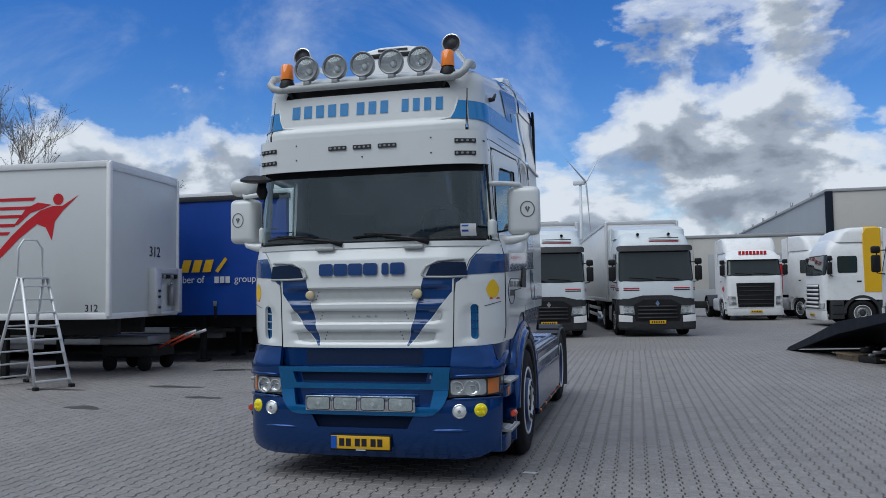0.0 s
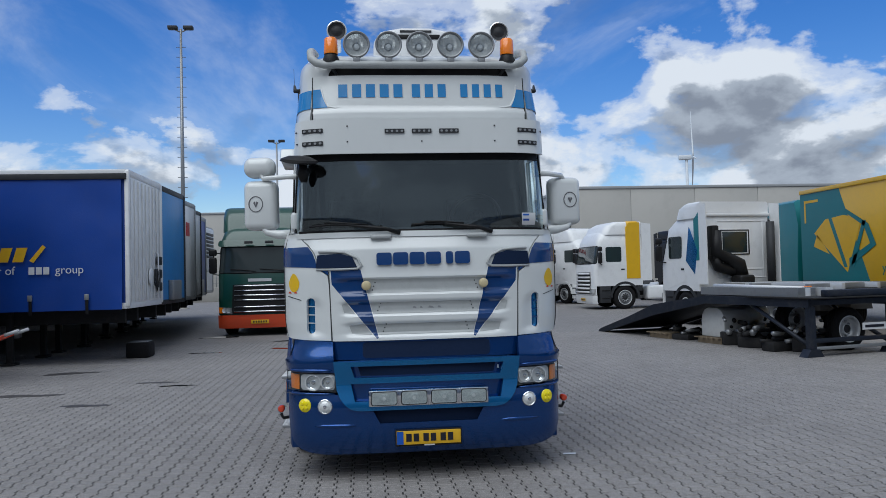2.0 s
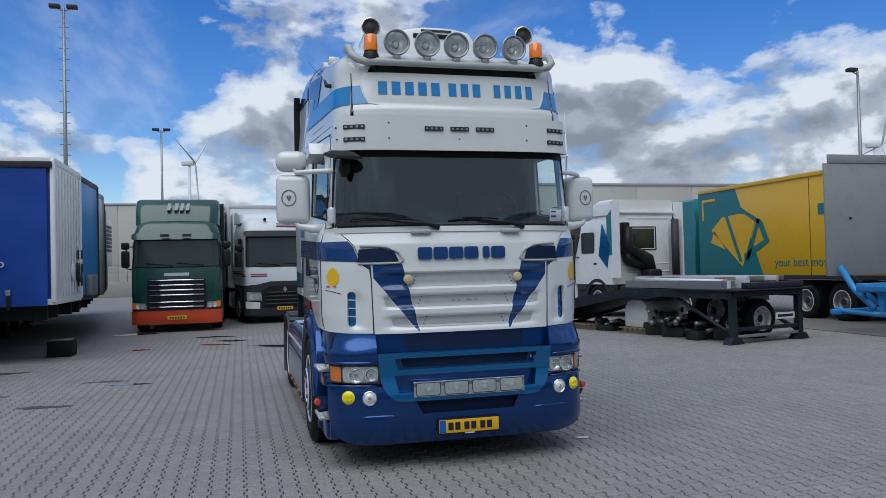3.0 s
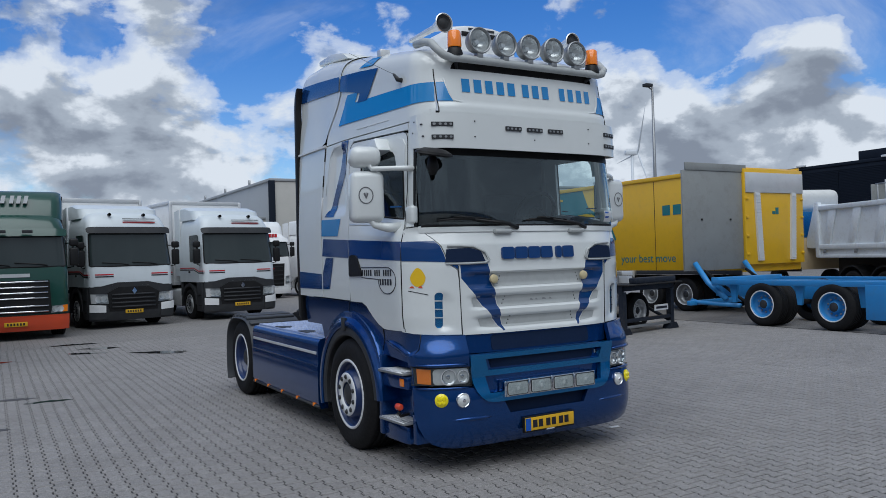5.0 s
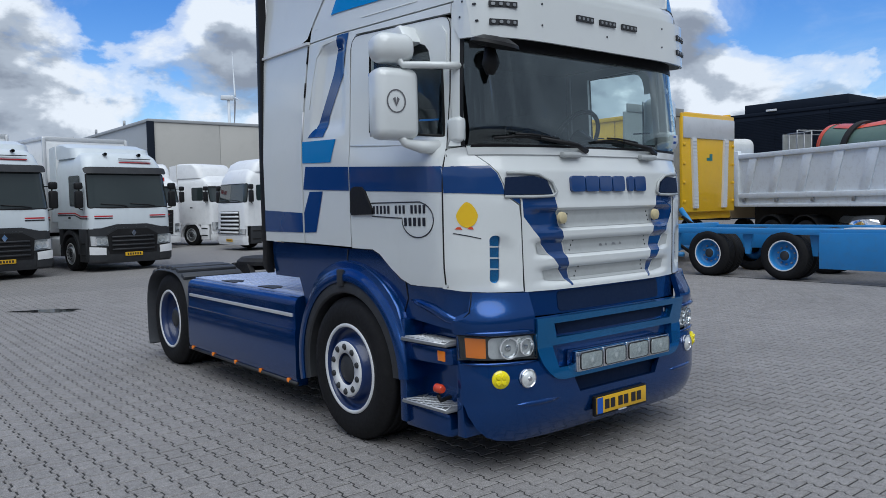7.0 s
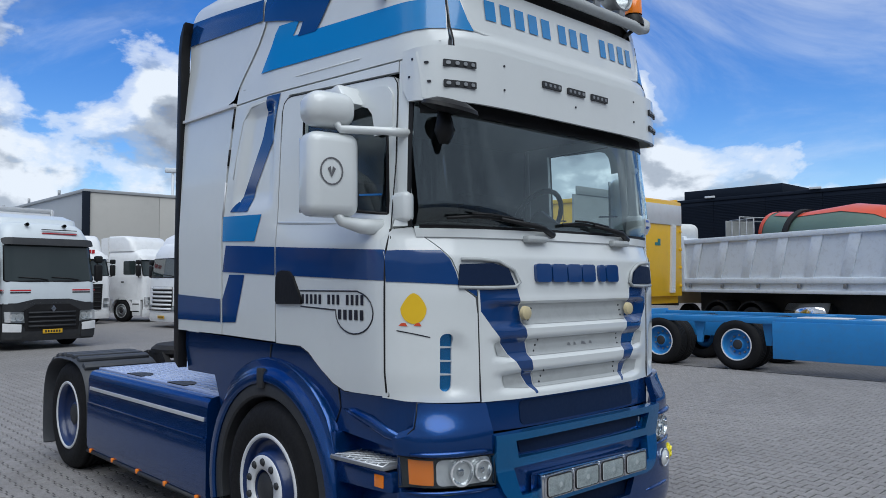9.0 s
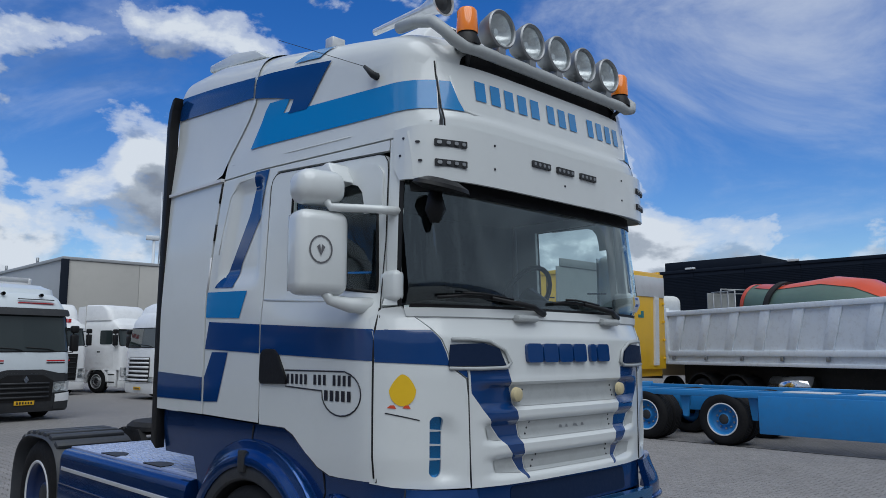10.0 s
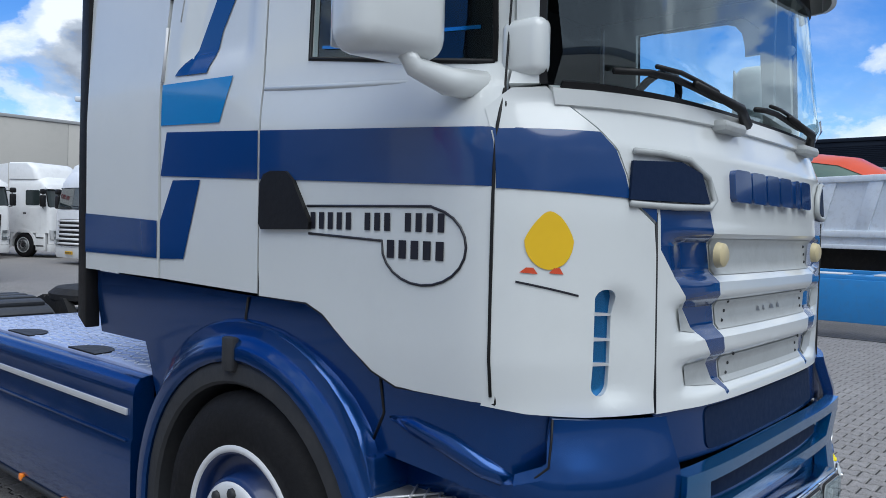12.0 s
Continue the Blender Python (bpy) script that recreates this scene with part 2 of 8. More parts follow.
M_WOOD = surface("pallet_wood", (0.22, 0.17, 0.11), 0.8, vary=0.25, scale=5, dirt=0.4, bump=0.06)
M_CONC = surface("concrete", (0.32, 0.31, 0.29), 0.85, vary=0.15, scale=1.2, dirt=0.25, bump=0.05)
M_WTUR = surface("turbine_white", (0.62, 0.66, 0.70), 0.5, vary=0.03, dirt=0.0, bump=0.0)
M_GLASS = glass("windscreen_glass", (0.88, 0.97, 0.96), base=0.12)
M_GLASSD = glass("tinted_glass", (0.88, 0.98, 0.99))
M_LENS = glass("clear_lens", (0.86, 0.88, 0.88))


# ---- mesh helpers ----
def link(name, bm, material, parent=None, label="", sharp=38):
    for e in bm.edges:
        if len(e.link_faces) == 2 and e.calc_face_angle(0) > radians(sharp):
            e.smooth = False
    for fc in bm.faces:
        fc.smooth = True
    me = bpy.data.meshes.new(name)
    bm.to_mesh(me)
    bm.free()
    me.materials.append(material)
    ob = new(name, me)
    if parent is not None:
        ob.parent = parent
    if label:
        ob["label"] = label
    return ob


def part(name, bm, material, parent, label=""):
    return link(name, bm, material, parent, label)


def shared(name, me, parent, m):
    """Another object on the mesh of an alike piece."""
    ob = new(name, me)
    ob.parent = parent
    ob.matrix_basis = m
    return ob


def thing(name, m, label, category, group="", kind=""):
    ob = new(name)
    ob.matrix_world = m
    ob.empty_display_size = 0.3
    return tagged(ob, label, category, group, kind)


def box(x0, x1, y0, y1, z0, z1, r=0.0, seg=2, bm=None, m=None):
    bm = bm or bmesh.new()
    vs = bmesh.ops.create_cube(bm, size=1.0)["verts"]
    c, d = Vector(((x0 + x1) / 2, (y0 + y1) / 2, (z0 + z1) / 2)), (abs(x1 - x0), abs(y1 - y0), abs(z1 - z0))
    for v in vs:
        v.co = Vector((v.co.x * d[0], v.co.y * d[1], v.co.z * d[2])) + c
    if r > 0:
        es = list({e for v in vs for e in v.link_edges})
        got = bmesh.ops.bevel(bm, geom=es, offset=min(r, min(d) * 0.45), segments=seg, profile=0.5, affect="EDGES")
        vs = list({v for fc in got["faces"] for v in fc.verts} | {v for v in vs if v.is_valid})
    if m is not None:
        bmesh.ops.transform(bm, matrix=m, verts=vs)
    return bm


def tube(points, r, seg=10, bm=None, caps=True):
    """A round bar along points; r may be a number or one radius per point."""
    bm = bm or bmesh.new()
    pts = [Vector(p) for p in points]
    rs = r if isinstance(r, (list, tuple)) else [r] * len(pts)
    rings = []
    side = None
    for i, p in enumerate(pts):
        d = (pts[min(i + 1, len(pts) - 1)] - pts[max(i - 1, 0)])
        d = d.normalized() if d.length > 1e-9 else Vector((0, 0, 1))
        if side is not None:
            side = side - d * side.dot(d)
        if side is None or side.length < 1e-4:
            side = d.cross(Vector((0, 0, 1)) if abs(d.z) < 0.9 else Vector((1, 0, 0)))
        side.normalize()
        up = d.cross(side)
        rings.append([bm.verts.new(p + (side * math.cos(2 * math.pi * k / seg) + up * math.sin(2 * math.pi * k / seg)) * rs[i]) for k in range(seg)])
    for r0, r1 in zip(rings, rings[1:]):
        for k in range(seg):
            bm.faces.new((r0[k], r0[(k + 1) % seg], r1[(k + 1) % seg], r1[k]))
    if caps:
        bm.faces.new(rings[0][::-1])
        bm.faces.new(rings[-1])
    return bm


def lathe(profile, seg=32, m=None, bm=None):
    """Turns (radius, height) pairs round z; m places it."""
    bm = bm or bmesh.new()
    start = len(bm.verts)
    rings = []
    for r, h in profile:
        if r < 1e-5:
            rings.append([bm.verts.new((0, 0, h))])
        else:
            rings.append([bm.verts.new((r * math.cos(2 * math.pi * k / seg), r * math.sin(2 * math.pi * k / seg), h)) for k in range(seg)])
    for a, b in zip(rings, rings[1:]):
        for k in range(seg):
            j = (k + 1) % seg
            if len(a) == 1 and len(b) == 1:
                continue
            if len(a) == 1:
                bm.faces.new((a[0], b[j], b[k]))
            elif len(b) == 1:
                bm.faces.new((a[k], a[j], b[0]))
            else:
                bm.faces.new((a[k], a[j], b[j], b[k]))
    if m is not None:
        bm.verts.ensure_lookup_table()
        bmesh.ops.transform(bm, matrix=m, verts=[v for r in rings for v in r])
    return bm


def lerp_table(table):
    def f(x):
        if x <= table[0][0]:
            return table[0][1]
        for (a, va), (b, vb) in zip(table, table[1:]):
            if x <= b:
                return va + (vb - va) * (x - a) / (b - a)
        return table[-1][1]
    return f


def inside(p, poly):
    x, y, hit = p[0], p[1], False
    for (x0, y0), (x1, y1) in zip(poly, poly[1:] + poly[:1]):
        if (y0 > y) != (y1 > y) and x < (x1 - x0) * (y - y0) / (y1 - y0) + x0:
            hit = not hit
    return hit


def sheet(poly, chart, off=0.0, thick=0.0, step=0.12, holes=(), mid=(0, 1.4), zstep=None):
    """A panel: a flat outline laid on a curved chart (a, b) -> place, pushed out by off and given a thickness inwards."""
    flat = bmesh.new()
    flat.faces.new([flat.verts.new((a, b, 0)) for a, b in poly])
    lo = [min(p[i] for p in poly) for i in (0, 1)]
    hi = [max(p[i] for p in poly) for i in (0, 1)]

    def cut(co, no):
        bmesh.ops.bisect_plane(flat, geom=flat.verts[:] + flat.edges[:] + flat.faces[:], plane_co=co, plane_no=no, dist=1e-5)

    for i, st in ((0, step), (1, zstep or step)):
        k = int((hi[i] - lo[i]) / st)
        for j in range(1, k + 1):
            at = lo[i] + (hi[i] - lo[i]) * j / (k + 1)
            cut((at, 0, 0) if i == 0 else (0, at, 0), (1, 0, 0) if i == 0 else (0, 1, 0))
    for hole in holes:
        for (x0, y0), (x1, y1) in zip(hole, hole[1:] + hole[:1]):
            cut((x0, y0, 0), (y1 - y0, x0 - x1, 0))
    gone = [fc for fc in flat.faces if any(inside(fc.calc_center_median(), list(h)) for h in holes)]
    bmesh.ops.delete(flat, geom=gone, context="FACES")
    bmesh.ops.remove_doubles(flat, verts=flat.verts[:], dist=1e-4)
    out = bmesh.new()
    flat.verts.index_update()
    e = 0.004

    def at(a, b, o):
        p = chart(a, b)
        n = (chart(a + e, b) - chart(a - e, b)).cross(chart(a, b + e) - chart(a, b - e))
        if n.length < 1e-9:
            return p
        n.normalize()
        if n.dot(Vector((p.x - mid[0], p.y - mid[1], 0))) < 0:
            n = -n
        return p + n * o

    top = [out.verts.new(at(v.co.x, v.co.y, off)) for v in flat.verts]
    low = [out.verts.new(at(v.co.x, v.co.y, off - thick)) for v in flat.verts] if thick > 0 else None
    for fc in flat.faces:
        ids = [v.index for v in fc.verts]
        try:
            out.faces.new([top[i] for i in ids])
            if low:
                out.faces.new([low[i] for i in reversed(ids)])
        except ValueError:
            pass
    if low:
        for ed in flat.edges:
            if len(ed.link_faces) == 1:
                i, j = ed.verts[0].index, ed.verts[1].index
                out.faces.new((top[i], low[i], low[j], top[j]))
    flat.free()
    bmesh.ops.recalc_face_normals(out, faces=out.faces[:])
    return out


def prism(poly, axis, a0, a1, bm=None, r=0.0):
    """An outline pulled along an axis: axis x takes (y, z) pairs, y takes (x, z), z takes (x, y)."""
    bm = bm or bmesh.new()
    put = {"x": lambda p, a: (a, p[0], p[1]), "y": lambda p, a: (p[0], a, p[1]), "z": lambda p, a: (p[0], p[1], a)}[axis]
    v0 = [bm.verts.new(put(p, a0)) for p in poly]
    v1 = [bm.verts.new(put(p, a1)) for p in poly]
    fs = [bm.faces.new(v0), bm.faces.new(v1[::-1])]
    n = len(poly)
    for i in range(n):
        fs.append(bm.faces.new((v0[i], v1[i], v1[(i + 1) % n], v0[(i + 1) % n])))
    bmesh.ops.recalc_face_normals(bm, faces=fs)
    if r > 0:
        es = list({ed for fc in fs for ed in fc.edges})
        bmesh.ops.bevel(bm, geom=es, offset=r, segments=2, profile=0.5, affect="EDGES")
    return bm


def arc(cx, cy, r, a0, a1, n):
    return [(cx + r * math.cos(radians(a0 + (a1 - a0) * i / n)), cy + r * math.sin(radians(a0 + (a1 - a0) * i / n))) for i in range(n + 1)]


def rounded(x0, x1, y0, y1, r, n=4):
    return arc(x1 - r, y0 + r, r, -90, 0, n) + arc(x1 - r, y1 - r, r, 0, 90, n) + arc(x0 + r, y1 - r, r, 90, 180, n) + arc(x0 + r, y0 + r, r, 180, 270, n)


TURN_X = Matrix.Rotation(radians(90), 4, "Y")     # z axis onto x
TURN_Y = Matrix.Rotation(radians(90), 4, "X")     # z axis onto -y


# ---- wheels ----
WHEELS = {}


def wheel(parent, x, y, r=0.51, side=-1, width=0.30, rim=None, face="dish", seg=40):
    """A truck wheel whose outer face looks along side * x: tyre with a rim, a hub and nuts. face: dish (deep, driven axle) or proud (steered)."""
    rim = rim or M_STEEL
    key = (round(r, 3), round(width, 3), rim.name, face, seg)
    if key not in WHEELS:
        w, ri = width, r * 0.60
        prof = [(ri, 0.0), (ri * 1.04, 0.012), (r * 0.80, 0.028), (r * 0.93, 0.010), (r * 0.985, -0.025)]
        for g in range(4):
            a = -0.03 - g * (w - 0.06) / 4
            b = a - (w - 0.06) / 4
            prof += [(r, a), (r, b + 0.014), (r - 0.014, b + 0.012), (r - 0.014, b + 0.002)]
        prof += [(r, -w + 0.03), (r * 0.93, -w - 0.01), (r * 0.8, -w - 0.02), (ri, -w)]
        tyre = lathe(prof, seg)
        d = -0.03 if face == "proud" else -0.15
        if face == "proud":
            rp = [(ri * 1.02, 0.006), (ri, 0.012), (ri * 0.95, 0.010), (ri * 0.93, -0.03), (ri * 0.90, -0.05), (ri * 0.72, -0.045), (ri * 0.70, 0.02), (ri * 0.66, 0.035),
                  (ri * 0.40, 0.035), (ri * 0.37, 0.01), (ri * 0.36, -0.02), (0, -0.02)]
        else:
            rp = [(ri * 1.02, 0.006), (ri, 0.012), (ri * 0.94, 0.008), (ri * 0.90, -0.05), (ri * 0.86, -0.13), (ri * 0.60, -0.15), (ri * 0.45, -0.14), (ri * 0.40, -0.07), (ri * 0.36, -0.05), (0, -0.05)]
        rimb = lathe(rp, seg)
        hub = lathe([(ri * 0.33, -0.06), (ri * 0.33, 0.02 if face == "proud" else -0.05), (ri * 0.26, 0.035 if face == "proud" else -0.035), (0, 0.04 if face == "proud" else -0.03)], 20)
        ring = lathe([(ri * 1.06, 0.010), (ri * 1.04, 0.020), (ri * 0.985, 0.020), (ri * 0.965, 0.008)], seg)
        nut = lathe([(0.022, -0.01), (0.022, 0.016), (0.016, 0.022), (0, 0.022)], 8)
        made = []
        for nm, b, mt in (("wheel", tyre, M_RUBBER), ("rim", rimb, rim), ("hub", hub, M_DKGREY), ("rim_edge", ring, M_WHEELW), ("nut", nut, M_STEEL if face != "proud" else M_DKGREY)):
            o = link(nm, b, mt)
            made.append(o.data)
            bpy.data.objects.remove(o)
        WHEELS[key] = made
    ty, rm, hb, rg, nt = WHEELS[key]
    turn = Matrix.Rotation(radians(90 * side), 4, "Y")
    tyre = shared("wheel", ty, parent, Matrix.Translation((x, y, r * 0.985)) @ turn)
    tyre["label"] = "black rubber truck tyre on the paving"
    for nm, me in (("rim", rm), ("hub", hb), ("rim_edge", rg)):
        shared(nm, me, tyre, Matrix.Identity(4))
    rn, zn = (r * 0.60 * 0.53, 0.036) if face == "proud" else (r * 0.60 * 0.60, -0.14)
    for k in range(10):
        a = 2 * math.pi * k / 10
        shared("nut", nt, tyre, Matrix.Translation((rn * math.cos(a), rn * math.sin(a), zn)))
    return tyre


# ---- ground ----
def paving_material(name, pattern):
    m = surface(name, (0.225, 0.214, 0.208), 0.70, vary=0.16, scale=0.4, fine=70, dirt=0.45, dirt_col=(0.125, 0.116, 0.108), bump=0.10, island=0.07)
    n, l = m.node_tree.nodes, m.node_tree.links
    b = n["Principled BSDF"]
    tc = n.new("ShaderNodeTexCoord")
    geo = n.new("ShaderNodeNewGeometry")
    # sand grain and pale grit
    old = b.inputs["Base Color"].links[0].from_socket
    for scale, stops in ((26.0, ((0.30, 0.84), (0.70, 1.16))), (110.0, ((0.30, 0.66), (0.70, 1.34))), (300.0, ((0.60, 1.0), (0.80, 2.2)))):
        grain = n.new("ShaderNodeTexNoise")
        grain.inputs["Scale"].default_value, grain.inputs["Detail"].default_value = scale, 2.0
        l.new(geo.outputs["Position"], grain.inputs["Vector"])
        gr = n.new("ShaderNodeMapRange")
        gr.inputs[1].default_value, gr.inputs[3].default_value = stops[0]
        gr.inputs[2].default_value, gr.inputs[4].default_value = stops[1]
        l.new(grain.outputs[0], gr.inputs[0])
        gm = n.new("ShaderNodeMix")
        gm.data_type, gm.blend_type = "RGBA", "MULTIPLY"
        gm.inputs[0].default_value = 1.0
        l.new(old, gm.inputs[6])
        l.new(gr.outputs[0], gm.inputs[7])
        old = gm.outputs[2]
    l.new(old, b.inputs["Base Color"])
    if pattern:
        mp = n.new("ShaderNodeMapping")
        mp.inputs["Rotation"].default_value = (0, 0, radians(90))
        br = n.new("ShaderNodeTexBrick")
        for key, v in (("Scale", 1.0), ("Mortar Size", 0.005), ("Brick Width", 0.177), ("Row Height", 0.135), ("Mortar Smooth", 0.3)):
            br.inputs[key].default_value = v
        br.inputs["Color1"].default_value, br.inputs["Color2"].default_value, br.inputs["Mortar"].default_value = (1.03, 1.03, 1.03, 1), (0.95, 0.95, 0.95, 1), (0.45, 0.45, 0.45, 1)
        l.new(tc.outputs["Object"], mp.inputs[0])
        l.new(mp.outputs[0], br.inputs["Vector"])
        mu = n.new("ShaderNodeMix")
        mu.data_type, mu.blend_type = "RGBA", "MULTIPLY"
        mu.inputs[0].default_value = 1.0
        l.new(old, mu.inputs[6])
        l.new(br.outputs["Color"], mu.inputs[7])
        l.new(mu.outputs[2], b.inputs["Base Color"])
    return m


M_PAVE = paving_material("paving_concrete", True)
M_BLOCK = paving_material("paving_block_concrete", False)
M_SAND = surface("joint_sand", (0.026, 0.025, 0.024), 0.95, vary=0.2, scale=5, dirt=0.2, bump=0.05)
bm = bmesh.new()
bm.faces.new([bm.verts.new(p) for p in ((-3000, -3000, -0.006), (3000, -3000, -0.006), (3000, 3000, -0.006), (-3000, 3000, -0.006))])
ground = tagged(link("ground", bm, M_PAVE), "grey block-paved truck yard", "ground", kind="structure")


# ---- the blue and white tractor ----
HERO = thing("tractor_truck", pose(-2.24, 6.35, 0), "white and blue tractor truck with roof lamps on block paving", "truck")
cab_w = lerp_table([(0, 1.17), (1.10, 1.19), (1.3, 1.215), (2.1, 1.22), (2.9, 1.185), (3.1, 1.17), (3.3, 1.14)])
roof_h = lerp_table([(0.0, 3.44), (0.13, 3.47), (0.18, 3.53), (0.26, 3.585), (0.40, 3.635), (0.8, 3.71), (1.3, 3.79), (1.9, 3.89), (2.3, 3.96), (2.75, 3.96)])
front_f = lerp_table([(0.2, 0.02), (0.5, -0.03), (0.8, -0.03), (1.0, -0.02), (1.2, 0.0), (1.7, 0.0), (1.9, 0.015), (2.02, 0.06), (2.75, 0.14)])
banner_f = lerp_table([(2.95, 0.06), (3.0, 0.05), (3.06, 0.052), (3.10, 0.075), (3.40, 0.115)])


def side_w(v, z):
    if z <= 3.3:
        return cab_w(z)
    q = min(0.999, (z - 3.3) / (roof_h(v) - 3.3))
    return 1.14 * (1 - q ** 5.0) ** (1 / 5.0)


# corner shapes (depth, bow, roundness): soft below the windscreen, tight above it
SOFT, TIGHT, SQUARE = (0.42, 3.2, 0.55), (0.22, 6.0, 0.5), (0.30, 6.0, 0.5)


def upper_share(z):
    return min(1.0, max(0.0, (z - 2.02) / 0.12))


def narrow(v, z):
    """The cab narrows towards its front, above the waist more than below."""
    a = 0.02 + 0.085 * upper_share(z)
    return 1 - a * min(1.0, max(0.0, 1 - (v - 0.30) / 1.2))


def corner_depth(u, half, corner):
    x = min(abs(u) / half, 0.9995)
    return corner[0] * (1 - (1 - x ** corner[1]) ** corner[2])


def corner_share(d, corner):
    d = d / corner[0]
    return 1.0 if d >= 1 else (1 - (1 - max(d, 0.02)) ** (1 / corner[2])) ** (1 / corner[1])


def front_chart(ff, upper=TIGHT):
    def chart(u, z):
        half, q = cab_w(z) * narrow(0, z), upper_share(z)
        return Vector((u, ff(z) + (1 - q) * corner_depth(u, half, SOFT) + q * corner_depth(u, half, upper), z))
    return chart


def side_chart(sg, ff=front_f, upper=TIGHT):
    def chart(v, z):
        q, d = upper_share(z), v - ff(z)
        k = (1 - q) * corner_share(d, SOFT) + q * corner_share(d, upper)
        return Vector((sg * side_w(v, z) * narrow(v, z) * k, v, z))
    return chart


FRONT, BANNER = front_chart(front_f), front_chart(banner_f, SQUARE)
VISOR = front_chart(lambda z: 0.035)


def mirror_poly(poly, sg):
    return [(sg * a, b) for a, b in poly]


def over_hood(d):
    return lambda u, z: hood_chart(u, z) + Vector((0, -d, 0))


def hood_chart(u, z):
    """Bonnet front with proud bars between recessed grey panels."""
    p = FRONT(u, z)
    bar = 0.0
    for z0, z1 in ((1.655, 1.78), (1.462, 1.53), (1.285, 1.358), (1.12, 1.188)):
        a, b = (z - z0 + 0.018) / 0.03, (z1 + 0.018 - z) / 0.03
        bar = max(bar, min(1, max(0, a)) * min(1, max(0, b)))
    edge = min(1, max(0, (0.735 - 0.17 * (1.66 - z) - abs(u)) / 0.05)) * min(1, max(0, (1.70 - z) / 0.05))
    return p + Vector((0, 0.024 * (1 - bar) * edge - 0.008 * bar * edge, 0))


def ease(x):
    x = min(1.0, max(0.0, x))
    return x * x * (3 - 2 * x)


def scooped(u, z):
    """Front corner with a hollow that leads into the tall air slot."""
    a = abs(u)
    top = 1.535 - 0.09 * (1 - min(1.0, max(0.0, (a - 0.80) / 0.14))) ** 2
    k = ease((a - 0.805) / 0.11) * (1 - ease((a - 0.92) / 0.07)) * ease((top - z) / 0.11) * ease((z - 1.165) / 0.07)
    return FRONT(u, z) + Vector((0, 0.026 * k, 0))


WEDGE = [(0.535, 1.735), (0.782, 1.735), (0.775, 1.615), (0.41, 1.160), (0.395, 1.165)]
# bonnet and front corners
bonnet = part("bonnet", sheet([(-0.775, 1.145), (0.775, 1.145), (0.79, 1.6), (0.80, 1.69), (0.874, 1.745), (0.893, 1.82), (0.918, 1.885), (0.963, 1.945), (1.02, 2.00), (0.9, 2.025), (-0.9, 2.025), (-1.02, 2.00), (-0.963, 1.945), (-0.918, 1.885), (-0.893, 1.82), (-0.874, 1.745), (-0.80, 1.69), (-0.79, 1.6)],
                              hood_chart, 0, 0.03, 0.05, zstep=0.0125, holes=[WEDGE, [(-a, b) for a, b in WEDGE]]), M_WHITE, HERO, "white bonnet front with four horizontal bars")


def wedge_in(z):
    return 0.395 + (z - 1.165) * 0.2456


def wedge_out(z):
    return 0.41 + (z - 1.16) * 0.802


for z0, z1 in ((1.538, 1.648), (1.366, 1.456), (1.194, 1.278)):
    a0, a1 = wedge_in(z0) - 0.006, wedge_in(z1) - 0.006
    part("grille_panel", sheet([(-a0, z0), (a0, z0), (a1, z1), (-a1, z1)], over_hood(0.004), 0, 0, 0.06, zstep=0.02), M_GREYP, bonnet, "grey worn grille panel")
    for k in range(3):
        for sx in (-1, 1):
            part("rivet", lathe([(0.006, 0), (0.004, 0.004), (0, 0.005)], 8, Matrix.Translation(over_hood(0.004)(sx * (a0 - 0.04 - 0.012 * k), z0 + 0.025 + 0.03 * k)) @ TURN_Y), M_DKGREY, bonnet)
for u, w in ((-0.11, 0.035), (-0.05, 0.025), (0.02, 0.05), (0.10, 0.03)):
    part("worn_mark", sheet([(u, 1.405), (u + w, 1.402), (u + w * 0.7, 1.417), (u + w * 0.2, 1.421)], over_hood(0.0055), 0, 0, 0.05), M_STEEL, bonnet)
for sg in (-1, 1):
    for z0, z1, u in ((1.366, 1.456, 0.675), (1.194, 1.278, 0.615)):
        part("grille_panel", sheet(mirror_poly([(wedge_out(z0) + 0.008, z0), (u, z0 + 0.012), (u + 0.02, z1 - 0.01), (wedge_out(z1) + 0.008, z1)], sg), over_hood(0.004), 0, 0, 0.04, zstep=0.02), M_GREYP, bonnet)
    part("dark_blue_wedge", sheet(mirror_poly(WEDGE, sg), hood_chart, 0, 0.03, 0.05, zstep=0.0125), M_NAVY, bonnet, "dark blue slanting wedge stripe")
    part("dark_blue_tip", sheet(mirror_poly([(0.80, 1.735), (0.862, 1.735), (0.80, 1.692)], sg), FRONT, 0.006, 0, 0.05), M_NAVY, bonnet)
    part("badge", lathe([(0.0, 0.016), (0.026, 0.016), (0.036, 0.010), (0.040, -0.01)], 20, Matrix.Translation((sg * 0.49, 0.0, 1.60)) @ TURN_Y), M_CREAM, bonnet, "small cream shield badge")
# name letters as plain blocks
for k in range(6):
    u0 = -0.40 + k * 0.1365
    wd = 0.06 if k == 4 else 0.125
    u0 += 0.03 if k == 4 else (-0.03 if k == 5 else 0)
    part("emblem_block", sheet(rounded(u0, u0 + wd, 1.765, 1.868, 0.02), hood_chart, 0.02, 0.03, 0.06), M_NAVY, bonnet, "dark blue raised emblem block")
